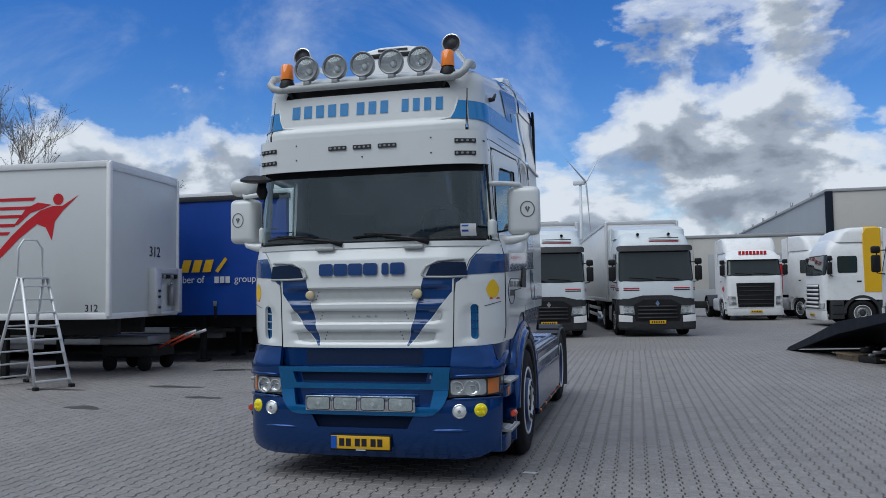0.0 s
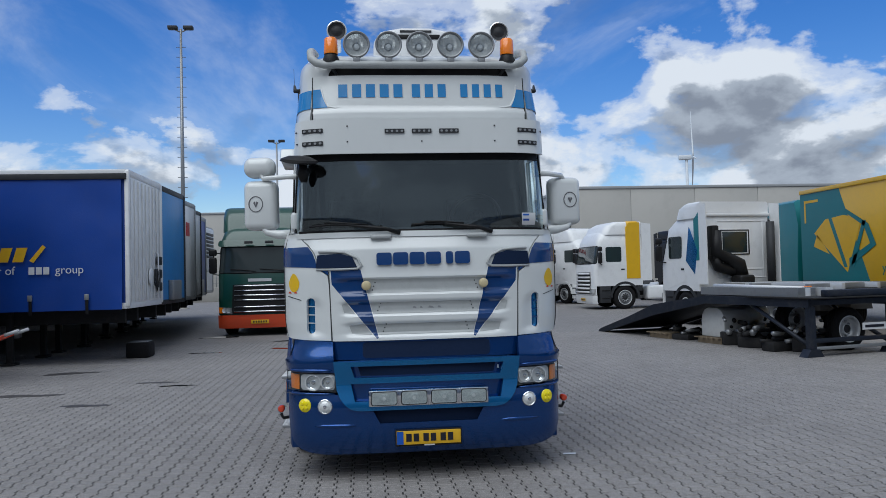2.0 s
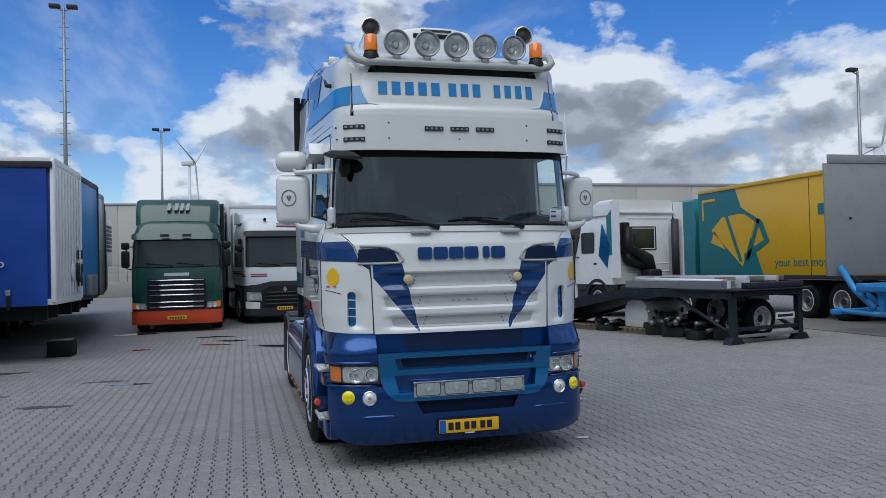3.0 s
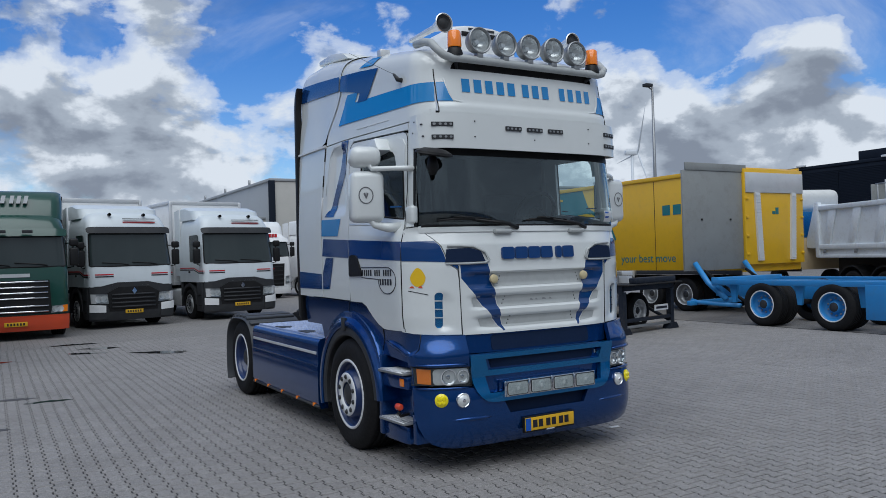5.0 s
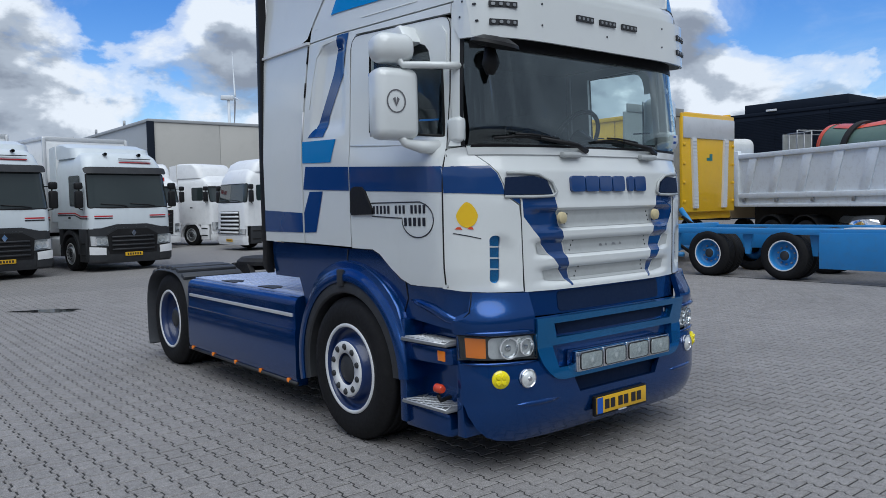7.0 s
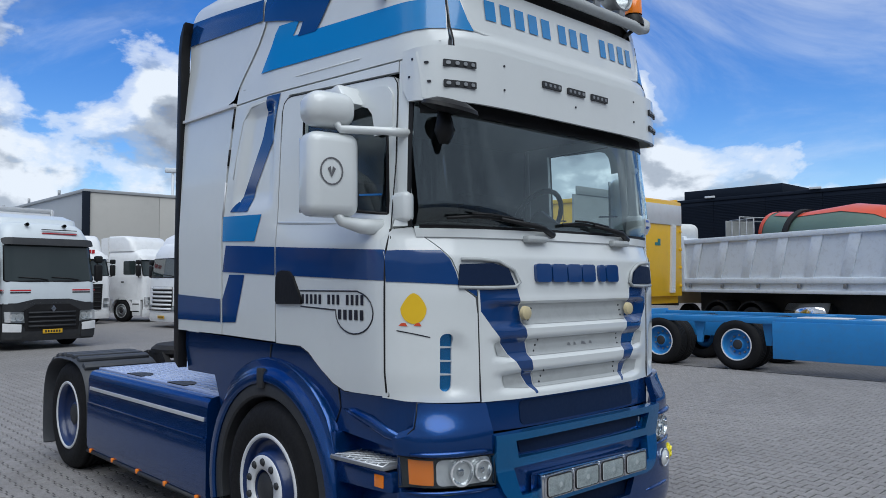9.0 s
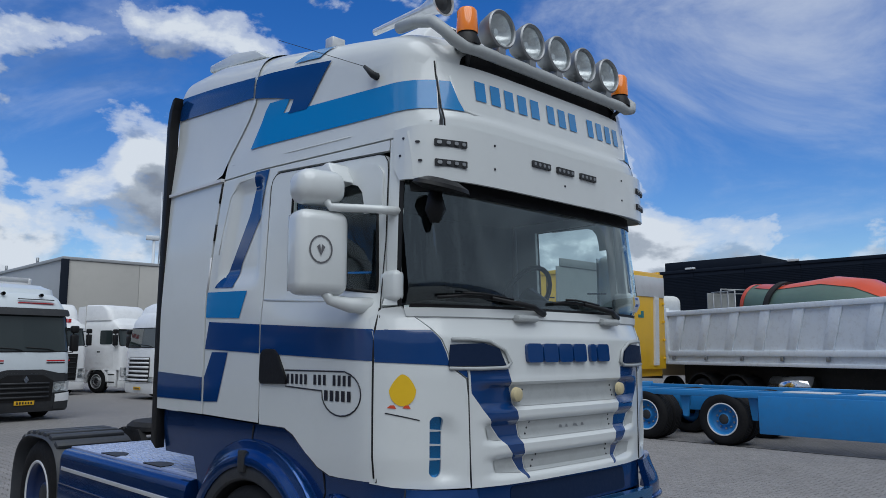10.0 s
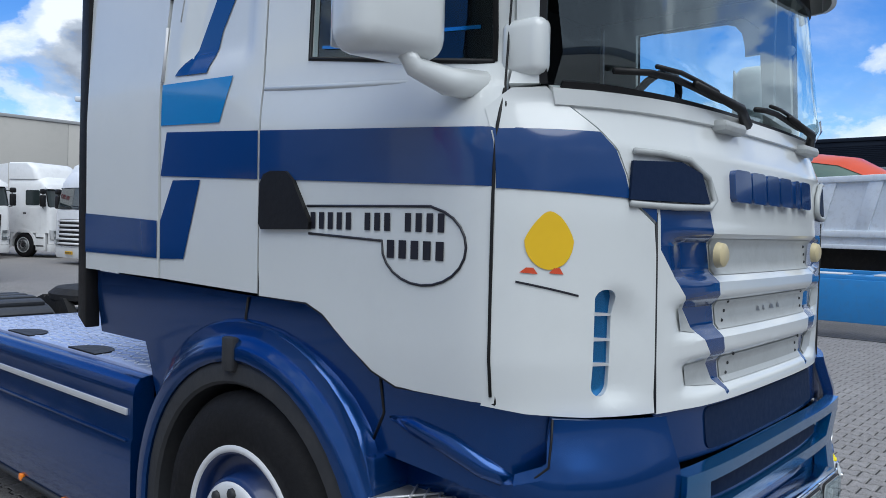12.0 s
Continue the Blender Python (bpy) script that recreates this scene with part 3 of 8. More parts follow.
# wiper shelf and washers under the windscreen
cowl = part("cowl", sheet([(-1.06, 2.0), (1.06, 2.0), (1.07, 2.05), (-1.07, 2.05)], FRONT, 0.012, 0.05, 0.1), M_WHITE, HERO, "white panel below the windscreen")
for u in (-0.36, 0.45):
    part("washer_cover", box(u - 0.09, u + 0.09, 0.01, 0.09, 1.985, 2.025, 0.02), M_GREYP, cowl)

for sg in (-1, 1):
    corner = part("front_corner", sheet(mirror_poly([(0.785, 1.15), (1.0, 1.155), (1.12, 1.165), (1.172, 1.178), (1.178, 1.3), (1.178, 1.99), (1.14, 2.045), (1.08, 2.05), (1.028, 2.0), (0.970, 1.941), (0.925, 1.882), (0.900, 1.819), (0.881, 1.741), (0.808, 1.687), (0.797, 1.6)], sg),
                                        scooped, 0.004, 0.03, 0.022, holes=[mirror_poly(rounded(0.918, 0.988, 1.21, 1.505, 0.03), sg)[::-sg]]), M_WHITE, HERO, "white front corner panel with a tall air slot")
    part("corner_seam", tube([FRONT(sg * a, b) + Vector((0, -0.001, 0)) for a, b in [(0.78, 1.15), (0.785, 1.3), (0.793, 1.6), (0.797, 1.72)]], 0.0045, 6), M_DKGREY, corner)
    # light blue insert; metallic blue used instead to darken it as if shaded
    part("air_slot", sheet(mirror_poly(rounded(0.90, 1.006, 1.195, 1.52, 0.03), sg), FRONT, -0.034, 0.01, 0.05), M_FRAMEB, corner, "blue air slot insert with shade in its colour")
    for zz in (1.29, 1.36, 1.43):
        part("slat", sheet(mirror_poly([(0.912, zz), (0.995, zz), (0.995, zz + 0.012), (0.912, zz + 0.005)], sg), FRONT, -0.020, 0.012, 0.05), M_ALU if sg < 0 else M_NAVY, corner)
    # headlamp-like air inlet in the bonnet's upper corner
    part("inlet", sheet(mirror_poly([(0.56, 1.752), (0.90, 1.752), (0.885, 1.86), (0.70, 1.868), (0.60, 1.84)], sg), FRONT, 0.016, 0.01, 0.05), M_DKINS, corner, "dark blue air inlet")
    part("inlet_trim", tube([FRONT(sg * a, b) + Vector((0, -0.012, 0)) for a, b in [(0.90, 1.742), (0.72, 1.738), (0.56, 1.742), (0.525, 1.765), (0.56, 1.83), (0.66, 1.878), (0.78, 1.888), (0.88, 1.888)]], 0.010, 8), M_GREYP, corner, "grey inlet surround")
    part("dark_blue_band", sheet(mirror_poly([(0.892, 1.755), (1.176, 1.772), (1.176, 1.932), (0.968, 1.932), (0.931, 1.885), (0.906, 1.82)], sg), FRONT, 0.008, 0, 0.04), M_NAVY, corner, "dark blue paint band")
    part("sticker", sheet(mirror_poly([(1.095 + (0.044 if a < 11 or a > 21 else 0.05) * math.cos(a * math.pi / 16) * (1 - 0.35 * max(0.0, math.sin(a * math.pi / 16))), 1.635 + 0.078 * math.sin(a * math.pi / 16)) for a in range(32)], sg), FRONT, 0.007, 0, 0.02), M_STICK, corner, "plain yellow pear-shaped sticker")
    for du in (1.065, 1.115):
        part("sticker_bar", sheet(mirror_poly([(du, 1.545), (du + 0.03, 1.548), (du + 0.02, 1.562), (du + 0.008, 1.562)], sg), FRONT, 0.007, 0, 0.02), M_ORANGE, corner)
    part("lettering_bar", sheet(mirror_poly([(1.03, 1.485), (1.15, 1.52), (1.15, 1.526), (1.03, 1.491)], sg), FRONT, 0.007, 0, 0.02), M_INK, corner)
    # door pillar beside the windscreen
    SD, SDB = side_chart(sg), side_chart(sg, banner_f, SQUARE)
    part("pillar", sheet([(0.276, 2.06), (0.350, 2.06), (0.366, 2.4), (0.368, 2.945), (0.25, 2.945), (0.28, 2.76), (0.302, 2.70)], SD, 0.001, 0.03, 0.03), M_WHITE, HERO, "white windscreen pillar")
    win = [(0.415, 2.13), (1.145, 2.215), (1.15, 2.76), (0.54, 2.76), (0.45, 2.68)]
    door_poly = [(0.343, 1.185), (0.70, 1.18), (0.80, 1.215), (1.02, 1.37), (1.10, 1.40), (1.358, 1.405), (1.358, 2.82), (1.345, 2.865), (1.315, 2.893), (1.28, 2.90), (0.45, 2.878), (0.405, 2.864), (0.382, 2.83), (0.376, 2.78), (0.374, 2.4), (0.358, 2.06), (0.343, 2.0)]
    door = part("door", sheet(door_poly, SD, 0.002, 0.035, 0.08, holes=[win]), M_WHITE, HERO, "white cab door with dark blue stripe")
    part("door_seam", tube([SD(a, b) + Vector((sg * 0.002, 0, 0)) for a, b in door_poly + door_poly[:1]], 0.0032, 6), M_BLACK, door)
    part("front_seam", tube([SD(0.354, 1.205 + 0.105 * k) + Vector((sg * 0.004, 0, 0)) for k in range(9)], 0.005, 6), M_BLACK, door)
    part("window_pane", sheet([(0.37, 2.11), (1.165, 2.19), (1.17, 2.78), (0.37, 2.78)], SD, -0.014, 0, 0.2), M_GLASSD, door, "dark tinted side window").visible_shadow = False
    for v0, v1 in ((0.99, 1.10), (0.48, 0.66)):
        part("script_bar", sheet([(v0, 2.235), (v1, 2.245), (v1, 2.256), (v0, 2.246)], SD, -0.008, 0, 0.1), M_FRAMEB, door)
    part("window_seal", tube([SD(a, b) + Vector((sg * 0.0, 0, 0)) for a, b in win + win[:1]], 0.009, 6), M_BLACK, door)
    part("door_handle", sheet([(1.08, 1.645), (1.33, 1.64), (1.345, 1.66), (1.34, 1.80), (1.32, 1.83), (1.28, 1.842), (1.20, 1.838), (1.165, 1.81), (1.075, 1.67)], SD, 0.018, 0.03, 0.04), M_BLACK, door, "black door handle recess")
    part("dark_blue_band", sheet([(0.297, 1.775), (1.357, 1.815), (1.357, 1.985), (0.297, 1.934)], SD, 0.006, 0, 0.1), M_NAVY, door)
    # firm lettering as plain bars with a thin outline
    for z0, v0, v1, n in ((1.648, 0.50, 1.09, 14), (1.568, 0.50, 0.74, 5)):
        for k in range(n):
            if n == 14 and k in (4, 8):
                continue
            w = (v1 - v0) / n
            part("lettering_bar", sheet([(v0 + k * w + 0.009, z0), (v0 + (k + 1) * w - 0.009, z0), (v0 + (k + 1) * w - 0.009, z0 + 0.054), (v0 + k * w + 0.009, z0 + 0.054)], SD, 0.0055, 0, 0.1), M_INK, door)
    ring = [(1.10, 1.722), (0.80, 1.722), (0.56, 1.722)] + [(0.592 - 0.162 * math.sin(radians(a)), 1.608 + 0.114 * math.cos(radians(a))) for a in range(15, 261, 15)] + [(0.752, 1.618), (0.92, 1.625), (1.09, 1.632)]
    part("outline", tube([SD(a, b) + Vector((sg * 0.004, 0, 0)) for a, b in ring], 0.0042, 5), M_INK, door)
    part("press_line", tube([SD(a, b) + Vector((-sg * 0.003, 0, 0)) for a, b in [(0.37, 2.07), (0.8, 2.10), (1.355, 2.13)]], [0.003, 0.010, 0.010], 6), M_WHITE, door)
    # weather shield in the upper front of the window
    part("window_shield", sheet([(0.40, 2.56), (0.535, 2.56), (0.54, 2.62), (0.555, 2.68), (0.59, 2.72), (0.64, 2.737), (1.0, 2.75), (1.02, 2.80), (0.50, 2.83), (0.44, 2.815), (0.405, 2.77)], SD, 0.014, 0.012, 0.05), M_WHITE, door, "white wind deflector")
    # side behind the door, with a pressed flute
    def fluted(v, z, sg=sg, SD=SD):
        k = ease((v - 1.43) / 0.05) * ease((1.93 - 0.22 * (z - 2.2) - v) / 0.07) * ease((z - 2.22) / 0.10) * ease((2.90 - z) / 0.05)
        return SD(v, z) + Vector((-sg * 0.030 * k, 0, 0))

    rear_side = part("side_panel", sheet([(1.37, 1.412), (2.03, 1.425), (2.035, 2.2), (1.98, 2.6), (1.93, 2.945), (0.378, 2.945), (0.378, 2.888), (1.305, 2.915), (1.37, 2.81)], fluted, 0, 0.03, 0.035), M_WHITE, HERO, "white cab side behind the door")
    part("recess_edge", tube([SD(a, b) + Vector((sg * 0.001, 0, 0)) for a, b in [(1.46, 2.92), (1.72, 2.905), (1.82, 2.82), (1.89, 2.6), (1.92, 2.45)]], 0.003, 6), M_WHITE, rear_side)
    part("dark_blue_stripe", sheet([(1.385, 2.94), (1.525, 2.94), (1.60, 2.70), (1.62, 2.66), (1.82, 2.33), (1.94, 2.235), (1.71, 2.225), (1.66, 2.38), (1.45, 2.70)], fluted, 0.004, 0, 0.03), M_NAVY, rear_side, "dark blue slanting stripe")
    part("light_blue_stripe", sheet([(1.53, 2.195), (2.03, 2.21), (2.03, 2.045), (1.61, 2.03)], SD, 0.004, 0, 0.1), M_SKYB, rear_side, "light blue stripe")
    part("dark_blue_stripe", sheet([(1.372, 1.815), (2.03, 1.842), (1.985, 2.016), (1.372, 1.986)], SD, 0.004, 0, 0.1), M_NAVY, rear_side)
    part("dark_blue_stripe", sheet([(1.735, 1.82), (1.935, 1.822), (2.03, 1.66), (2.03, 1.505), (1.85, 1.512)], SD, 0.004, 0, 0.1), M_NAVY, rear_side)
    # tall rear fairing with rubber edge
    lower = part("side_fairing", sheet([(2.045, 1.425), (2.70, 1.43), (2.70, 2.945), (1.945, 2.945), (2.0, 2.6), (2.05, 2.2)], SD, 0.004, 0.03, 0.1), M_WHITE, HERO, "white rear side fairing")
    part("dark_blue_stripe", sheet([(2.05, 1.507), (2.698, 1.507), (2.698, 1.685), (2.05, 1.66)], SD, 0.008, 0, 0.1), M_NAVY, lower)
    # panel gaps: white strips paint the light in them, black ones the shade
    part("gap_strip", box(sg * 1.192 - 0.012, sg * 1.192 + 0.012, 1.93, 2.82, 2.943, 2.963), M_WHEELW, lower)
    for v0, z0, v1, z1, mt in ((1.952, 2.93, 1.975, 2.80, M_BLACK), (1.995, 2.66, 2.01, 2.55, M_BLACK), (2.028, 2.44, 2.043, 2.22, M_WHEELW)):
        part("gap_strip", tube([SD(v0 - 0.012, z0) + Vector((sg * 0.003, 0, 0)), SD(v1 - 0.012, z1) + Vector((sg * 0.003, 0, 0))], 0.007, 6), mt, lower)
    part("rubber_edge", prism([(2.70, 1.15), (2.78, 1.20), (2.79, 2.0), (2.755, 3.48), (2.73, 3.60), (2.68, 3.68), (2.64, 3.69), (2.675, 3.60), (2.70, 3.45)], "x", sg * 1.20 - 0.02, sg * 1.20 - sg * 0.05, r=0.006), M_BLACK, lower, "black rubber edge")
    # roof side above the door
    upper = part("roof_side", sheet([(0.14, 2.955), (1.925, 2.955), (1.90, 3.1), (1.80, 3.30), (1.6, 3.40), (0.5, 3.40), (0.198, 3.40), (0.185, 3.30), (0.155, 3.1), (0.135, 3.05)], SDB, 0.0, 0.03, 0.08), M_WHITE, HERO, "white high roof side")
    part("light_blue_stripe", sheet([(0.158, 3.10), (0.40, 3.095), (1.62, 3.105), (1.50, 3.34), (1.46, 3.385), (1.26, 3.38), (1.32, 3.29), (0.184, 3.265)], SDB, 0.006, 0, 0.06), M_SKYB, upper, "light blue stripe")
    part("roof_ridge", tube([SDB(a, b) for a, b in [(0.16, 3.03), (0.7, 3.02), (1.2, 3.02), (1.85, 3.04)]], [0.002, 0.005, 0.005, 0.002], 6), M_WHITE, upper)
    ant = part("antenna_base", tube([SDB(0.52, 3.34), SDB(0.52, 3.34) + Vector((sg * 0.04, -0.01, 0.0)), SDB(0.52, 3.34) + Vector((sg * 0.05, 0.05, 0.06))], [0.022, 0.02, 0.010], 8), M_DKGREY, upper, "antenna foot")
    if sg < 0:
        part("antenna", tube([SDB(0.52, 3.34) + Vector((-0.05, 0.05, 0.06)), SDB(0.52, 3.34) + Vector((-0.12, 0.82, 0.42))], 0.0018, 5), M_BLACK, upper)
    # blue lower body with wheel arch
    arch = arc(1.46, 0.50, 0.66, 10, 168, 16)
    skirt = part("lower_body", sheet([(2.66, 1.13), (2.66, 1.42), (1.10, 1.39), (1.02, 1.36), (0.80, 1.205), (0.70, 1.172), (0.20, 1.172), (0.20, 0.90), (0.80, 0.95), (0.84, 0.70)] + arch[::-1][1:-2] + [(2.16, 0.9), (2.25, 1.13)],
                                     side_chart(sg, lambda z: -0.02), -0.035, 0.03, 0.1), M_BLUE, HERO, "metallic blue lower cab body")
    part("ledge", tube([SD(v, z) + Vector((-sg * 0.048, 0, 0)) for v, z in ((0.80, 1.075), (0.66, 1.06), (0.52, 1.03), (0.40, 0.99), (0.30, 0.955))], [0.008, 0.034, 0.040, 0.036, 0.02], 12), M_BLUE, skirt)
    part("seam", tube([SD(0.80, 1.20) + Vector((-sg * 0.034, 0, 0)), SD(0.79, 1.08) + Vector((-sg * 0.034, 0, 0)), SD(0.84, 0.98) + Vector((-sg * 0.034, 0, 0))], 0.005, 5), M_BLACK, skirt)
    part("seam", tube([SD(1.46, 1.39) + Vector((-sg * 0.03, 0, 0)), SD(1.52, 1.17) + Vector((-sg * 0.03, 0, 0))], 0.006, 5), M_BLACK, skirt)

# visor, windscreen, banner
visor = part("sun_visor", sheet([(-1.055, 2.72), (-1.03, 2.70), (1.03, 2.70), (1.055, 2.72), (1.058, 2.99), (-1.058, 2.99)], VISOR, 0.012, 0.02, 0.035), M_WHITE, HERO, "white sun visor panel with small marker lamps")

for sg in (-1, 1):
    part("visor_end", sheet([(0.150, 2.702), (0.290, 2.712), (0.332, 2.78), (0.345, 2.99), (0.150, 2.99)], side_chart(sg, lambda z: 0.035), 0.010, 0.02, 0.03), M_WHITE, visor)
    for v, z in ((0.265, 2.93), (0.285, 2.84)):
        part("screw", sheet(rounded(v - 0.007, v + 0.007, z - 0.006, z + 0.006, 0.004, 2), side_chart(sg, lambda z: 0.035), 0.014, 0.004, 0.1), M_INK, visor)


def led(u0, u1, z0, z1):
    body = part("marker_lamp", sheet(rounded(u0, u1, z0, z1, 0.004, 2), VISOR, 0.024, 0.012, 0.2), M_DKGREY, visor, "dark marker lamp with four clear diodes")
    for k in range(4):
        c = u0 + (u1 - u0) * (k + 0.5) / 4
        part("diode", sheet(rounded(c - 0.010, c + 0.010, (z0 + z1) / 2 - 0.009, (z0 + z1) / 2 + 0.009, 0.006, 2), VISOR, 0.026, 0.004, 0.2), M_STEEL, body)


for u in (-0.31, -0.082, 0.148):
    led(u, u + 0.165, 2.868, 2.904)
for u in (-0.985, 0.82):
    for z in (2.772, 2.878):
        led(u, u + 0.165, z, z + 0.036)
for u, z in ((-0.62, 2.93), (-0.62, 2.80), (0.62, 2.93), (0.62, 2.80), (0.0, 2.80), (-1.04, 2.90), (-1.035, 2.80), (1.04, 2.9)):
    part("screw", sheet(rounded(u - 0.006, u + 0.006, z - 0.006, z + 0.006, 0.004, 2), VISOR, 0.016, 0.004, 0.1), M_INK, visor)
screen = part("windscreen", sheet([(-1.066, 2.045), (1.066, 2.045), (1.070, 2.1), (1.066, 2.4), (1.060, 2.72), (-1.060, 2.72), (-1.066, 2.4), (-1.070, 2.1)], FRONT, -0.006, 0, 0.05), M_GLASS, HERO, "large dark windscreen")
screen.visible_shadow = False
for poly in ([(-1.05, 2.045), (1.05, 2.045), (1.05, 2.066), (-1.05, 2.066)], [(-1.03, 2.655), (1.03, 2.655), (1.03, 2.73), (-1.03, 2.73)]):
    part("seal", sheet(poly, FRONT, 0.002, 0.012, 0.04), M_BLACK, screen)
for sg in (-1, 1):
    part("seal", sheet([(0.262, 2.06), (0.280, 2.06), (0.304, 2.72), (0.282, 2.72)], side_chart(sg), 0.003, 0.012, 0.02, zstep=0.08), M_BLACK, screen)
part("toll_sticker", sheet([(0.85, 2.09), (0.975, 2.09), (0.975, 2.19), (0.85, 2.19)], FRONT, 0.006, 0, 0.08), M_WHEELW, screen, "small white and blue windscreen sticker")
for z in (2.165, 2.125):
    part("print_bar", sheet([(0.86, z), (0.915, z), (0.915, z + 0.015), (0.86, z + 0.015)], FRONT, 0.008, 0, 0.08), M_EUB, screen)
for u0, u1 in ((-0.95, -0.22), (-0.10, 0.56)):
    wiper = part("wiper", tube([FRONT(u1 + 0.02, 2.035) + Vector((0, -0.02, 0)), FRONT(u1 - 0.10, 2.07) + Vector((0, -0.05, 0)), FRONT((u0 + u1) / 2 - 0.05, 2.105) + Vector((0, -0.045, 0))], [0.02, 0.016, 0.010], 8), M_BLACK, HERO, "black wiper arm")
    part("wiper_blade", tube([FRONT(u0 + (u1 - u0) * k / 6, 2.10 + 0.012 * math.sin(k)) + Vector((0, -0.02, 0)) for k in range(6)], 0.010, 6), M_BLACK, wiper)
    part("wiper_yoke", tube([FRONT(u0 + (u1 - u0) * k / 6, 2.115 + 0.012 * math.sin(k)) + Vector((0, -0.035, 0)) for k in range(1, 5)], 0.007, 6), M_BLACK, wiper)
# kerb mirror above the windscreen
kerb = part("kerb_mirror", lathe([(0, 0.09), (0.10, 0.075), (0.17, 0.02), (0.18, -0.02), (0.12, -0.05), (0, -0.055)], 24, Matrix.Translation((-1.02, 0.03, 2.645)) @ pose(0, 0, 0, 12, 6, -10) @ Matrix.Diagonal((0.9, 0.60, 0.48, 1))), M_BLACK, HERO, "black kerb mirror")
part("mirror_stalk", tube([(-1.0, 0.10, 2.64), (-0.995, 0.10, 2.54), (-0.99, 0.11, 2.475)], [0.03, 0.055, 0.025], 8), M_BLACK, kerb)

banner = part("banner_panel", sheet([(-0.91, 2.96), (0.91, 2.96), (0.90, 3.38), (-0.90, 3.38)], BANNER, 0, 0.03, 0.08, zstep=0.02), M_WHITE, HERO, "white roof front panel with light blue lettering bars")
for sg in (-1, 1):
    part("light_blue_stripe", sheet(mirror_poly([(0.78, 3.10), (0.905, 3.10), (0.90, 3.265), (0.84, 3.265), (0.81, 3.16)], sg), BANNER, 0.006, 0, 0.05), M_SKYB, banner)
    part("banner_edge", tube([BANNER(sg * 0.908, 3.0 + 0.038 * k) + Vector((0, 0.001, 0)) for k in range(11)], 0.005, 6), M_BLACK, banner)
part("banner_lip", sheet([(-0.91, 3.375), (0.91, 3.375), (0.90, 3.48), (-0.90, 3.48)], BANNER, -0.025, 0.02, 0.08), M_BLACK, banner, "black gap above the banner")
rim_pts = [(-0.84, 3.30), (-0.815, 3.18), (-0.78, 3.11), (-0.72, 3.098), (0.72, 3.098), (0.78, 3.11), (0.815, 3.18), (0.84, 3.30)]
part("press_line", tube([BANNER(a, b) + Vector((0, 0.003, 0)) for a, b in rim_pts], 0.010, 6), M_WHITE, banner)
for a, b, n in ((-0.71, -0.13, 5), (-0.09, 0.24, 3), (0.325, 0.73, 4)):
    for k in range(n):
        w = (b - a) / n
        part("lettering_bar", sheet([(a + k * w + 0.020, 3.185), (a + (k + 1) * w - 0.020, 3.185), (a + (k + 1) * w - 0.020, 3.30), (a + k * w + 0.020, 3.30)], BANNER, 0.005, 0, 0.1), M_SKYB, banner)

# roof shell
bm = bmesh.new()
rows = []
for i in range(30):
    v = 0.145 + (1.95 - 0.145) * (i / 29) ** 1.5
    row = []
    for j in range(33):
        th = math.pi * j / 32
        c, s = math.cos(th), math.sin(th)
        k = corner_share(v - 0.115, SQUARE)
        row.append(bm.verts.new((math.copysign(1.14 * narrow(v, 3.4) * k * abs(c) ** (2 / 5.0), c), v, 3.30 + (roof_h(v) - 3.30) * s ** (2 / 5.0))))
    rows.append(row)
for a, b in zip(rows, rows[1:]):
    for j in range(32):
        bm.faces.new((a[j], a[j + 1], b[j + 1], b[j]))
roof = part("roof", bm, M_WHITE, HERO, "white rounded high roof")
bm = bmesh.new()
rows = []
for i in range(14):
    v = 1.62 + (2.70 - 1.62) * i / 13
    row = []
    for j in range(33):
        th = math.pi * j / 32
        c, s = math.cos(th), math.sin(th)
        low = 2.97 + max(0, (1.97 - v)) * 1.3
        z = low + (roof_h(v) + 0.012 - low) * s ** (2 / 5.0)
        top = roof_h(v) + 0.012
        wide = side_w(v, z) + 0.008 if z <= 3.3 else 1.148 * max(0.0, 1 - min(1, (z - 3.3) / (top - 3.3)) ** 5) ** (1 / 5.0)
        row.append(bm.verts.new((math.copysign(min(wide, 1.148 if z > 3.3 else 2) if j not in (16,) else 0.0, c), v, z)))
    rows.append(row)
for a, b in zip(rows, rows[1:]):
    for j in range(32):
        bm.faces.new((a[j], a[j + 1], b[j + 1], b[j]))
spoiler = part("roof_spoiler", bm, M_WHITE, HERO, "white rear roof spoiler")
part("spoiler_top", prism([(1.85, 3.86), (2.66, 3.95), (2.66, 4.01), (2.3, 4.01), (2.0, 3.95)], "x", -0.95, 0.95, r=0.02), M_WHITE, spoiler)
for sg in (-1, 1):
    SDR = side_chart(sg, banner_f, SQUARE)
    part("dark_blue_stripe", sheet([(1.64, 3.46), (2.68, 3.525), (2.68, 3.70), (2.2, 3.66), (1.64, 3.60)], SDR, 0.016, 0, 0.05), M_NAVY, spoiler, "dark blue stripe")
    part("dark_blue_stripe", sheet([(1.635, 3.455), (1.63, 3.60), (1.25, 3.57), (0.90, 3.53), (1.10, 3.27), (1.27, 3.275), (1.225, 3.36), (1.40, 3.405)], SDR, 0.008, 0, 0.05), M_NAVY, roof)
    part("light_blue_stripe", sheet([(1.02, 3.58), (1.26, 3.60), (1.12, 3.67), (0.95, 3.65)], SDR, 0.008, 0, 0.05), M_SKYB, roof)

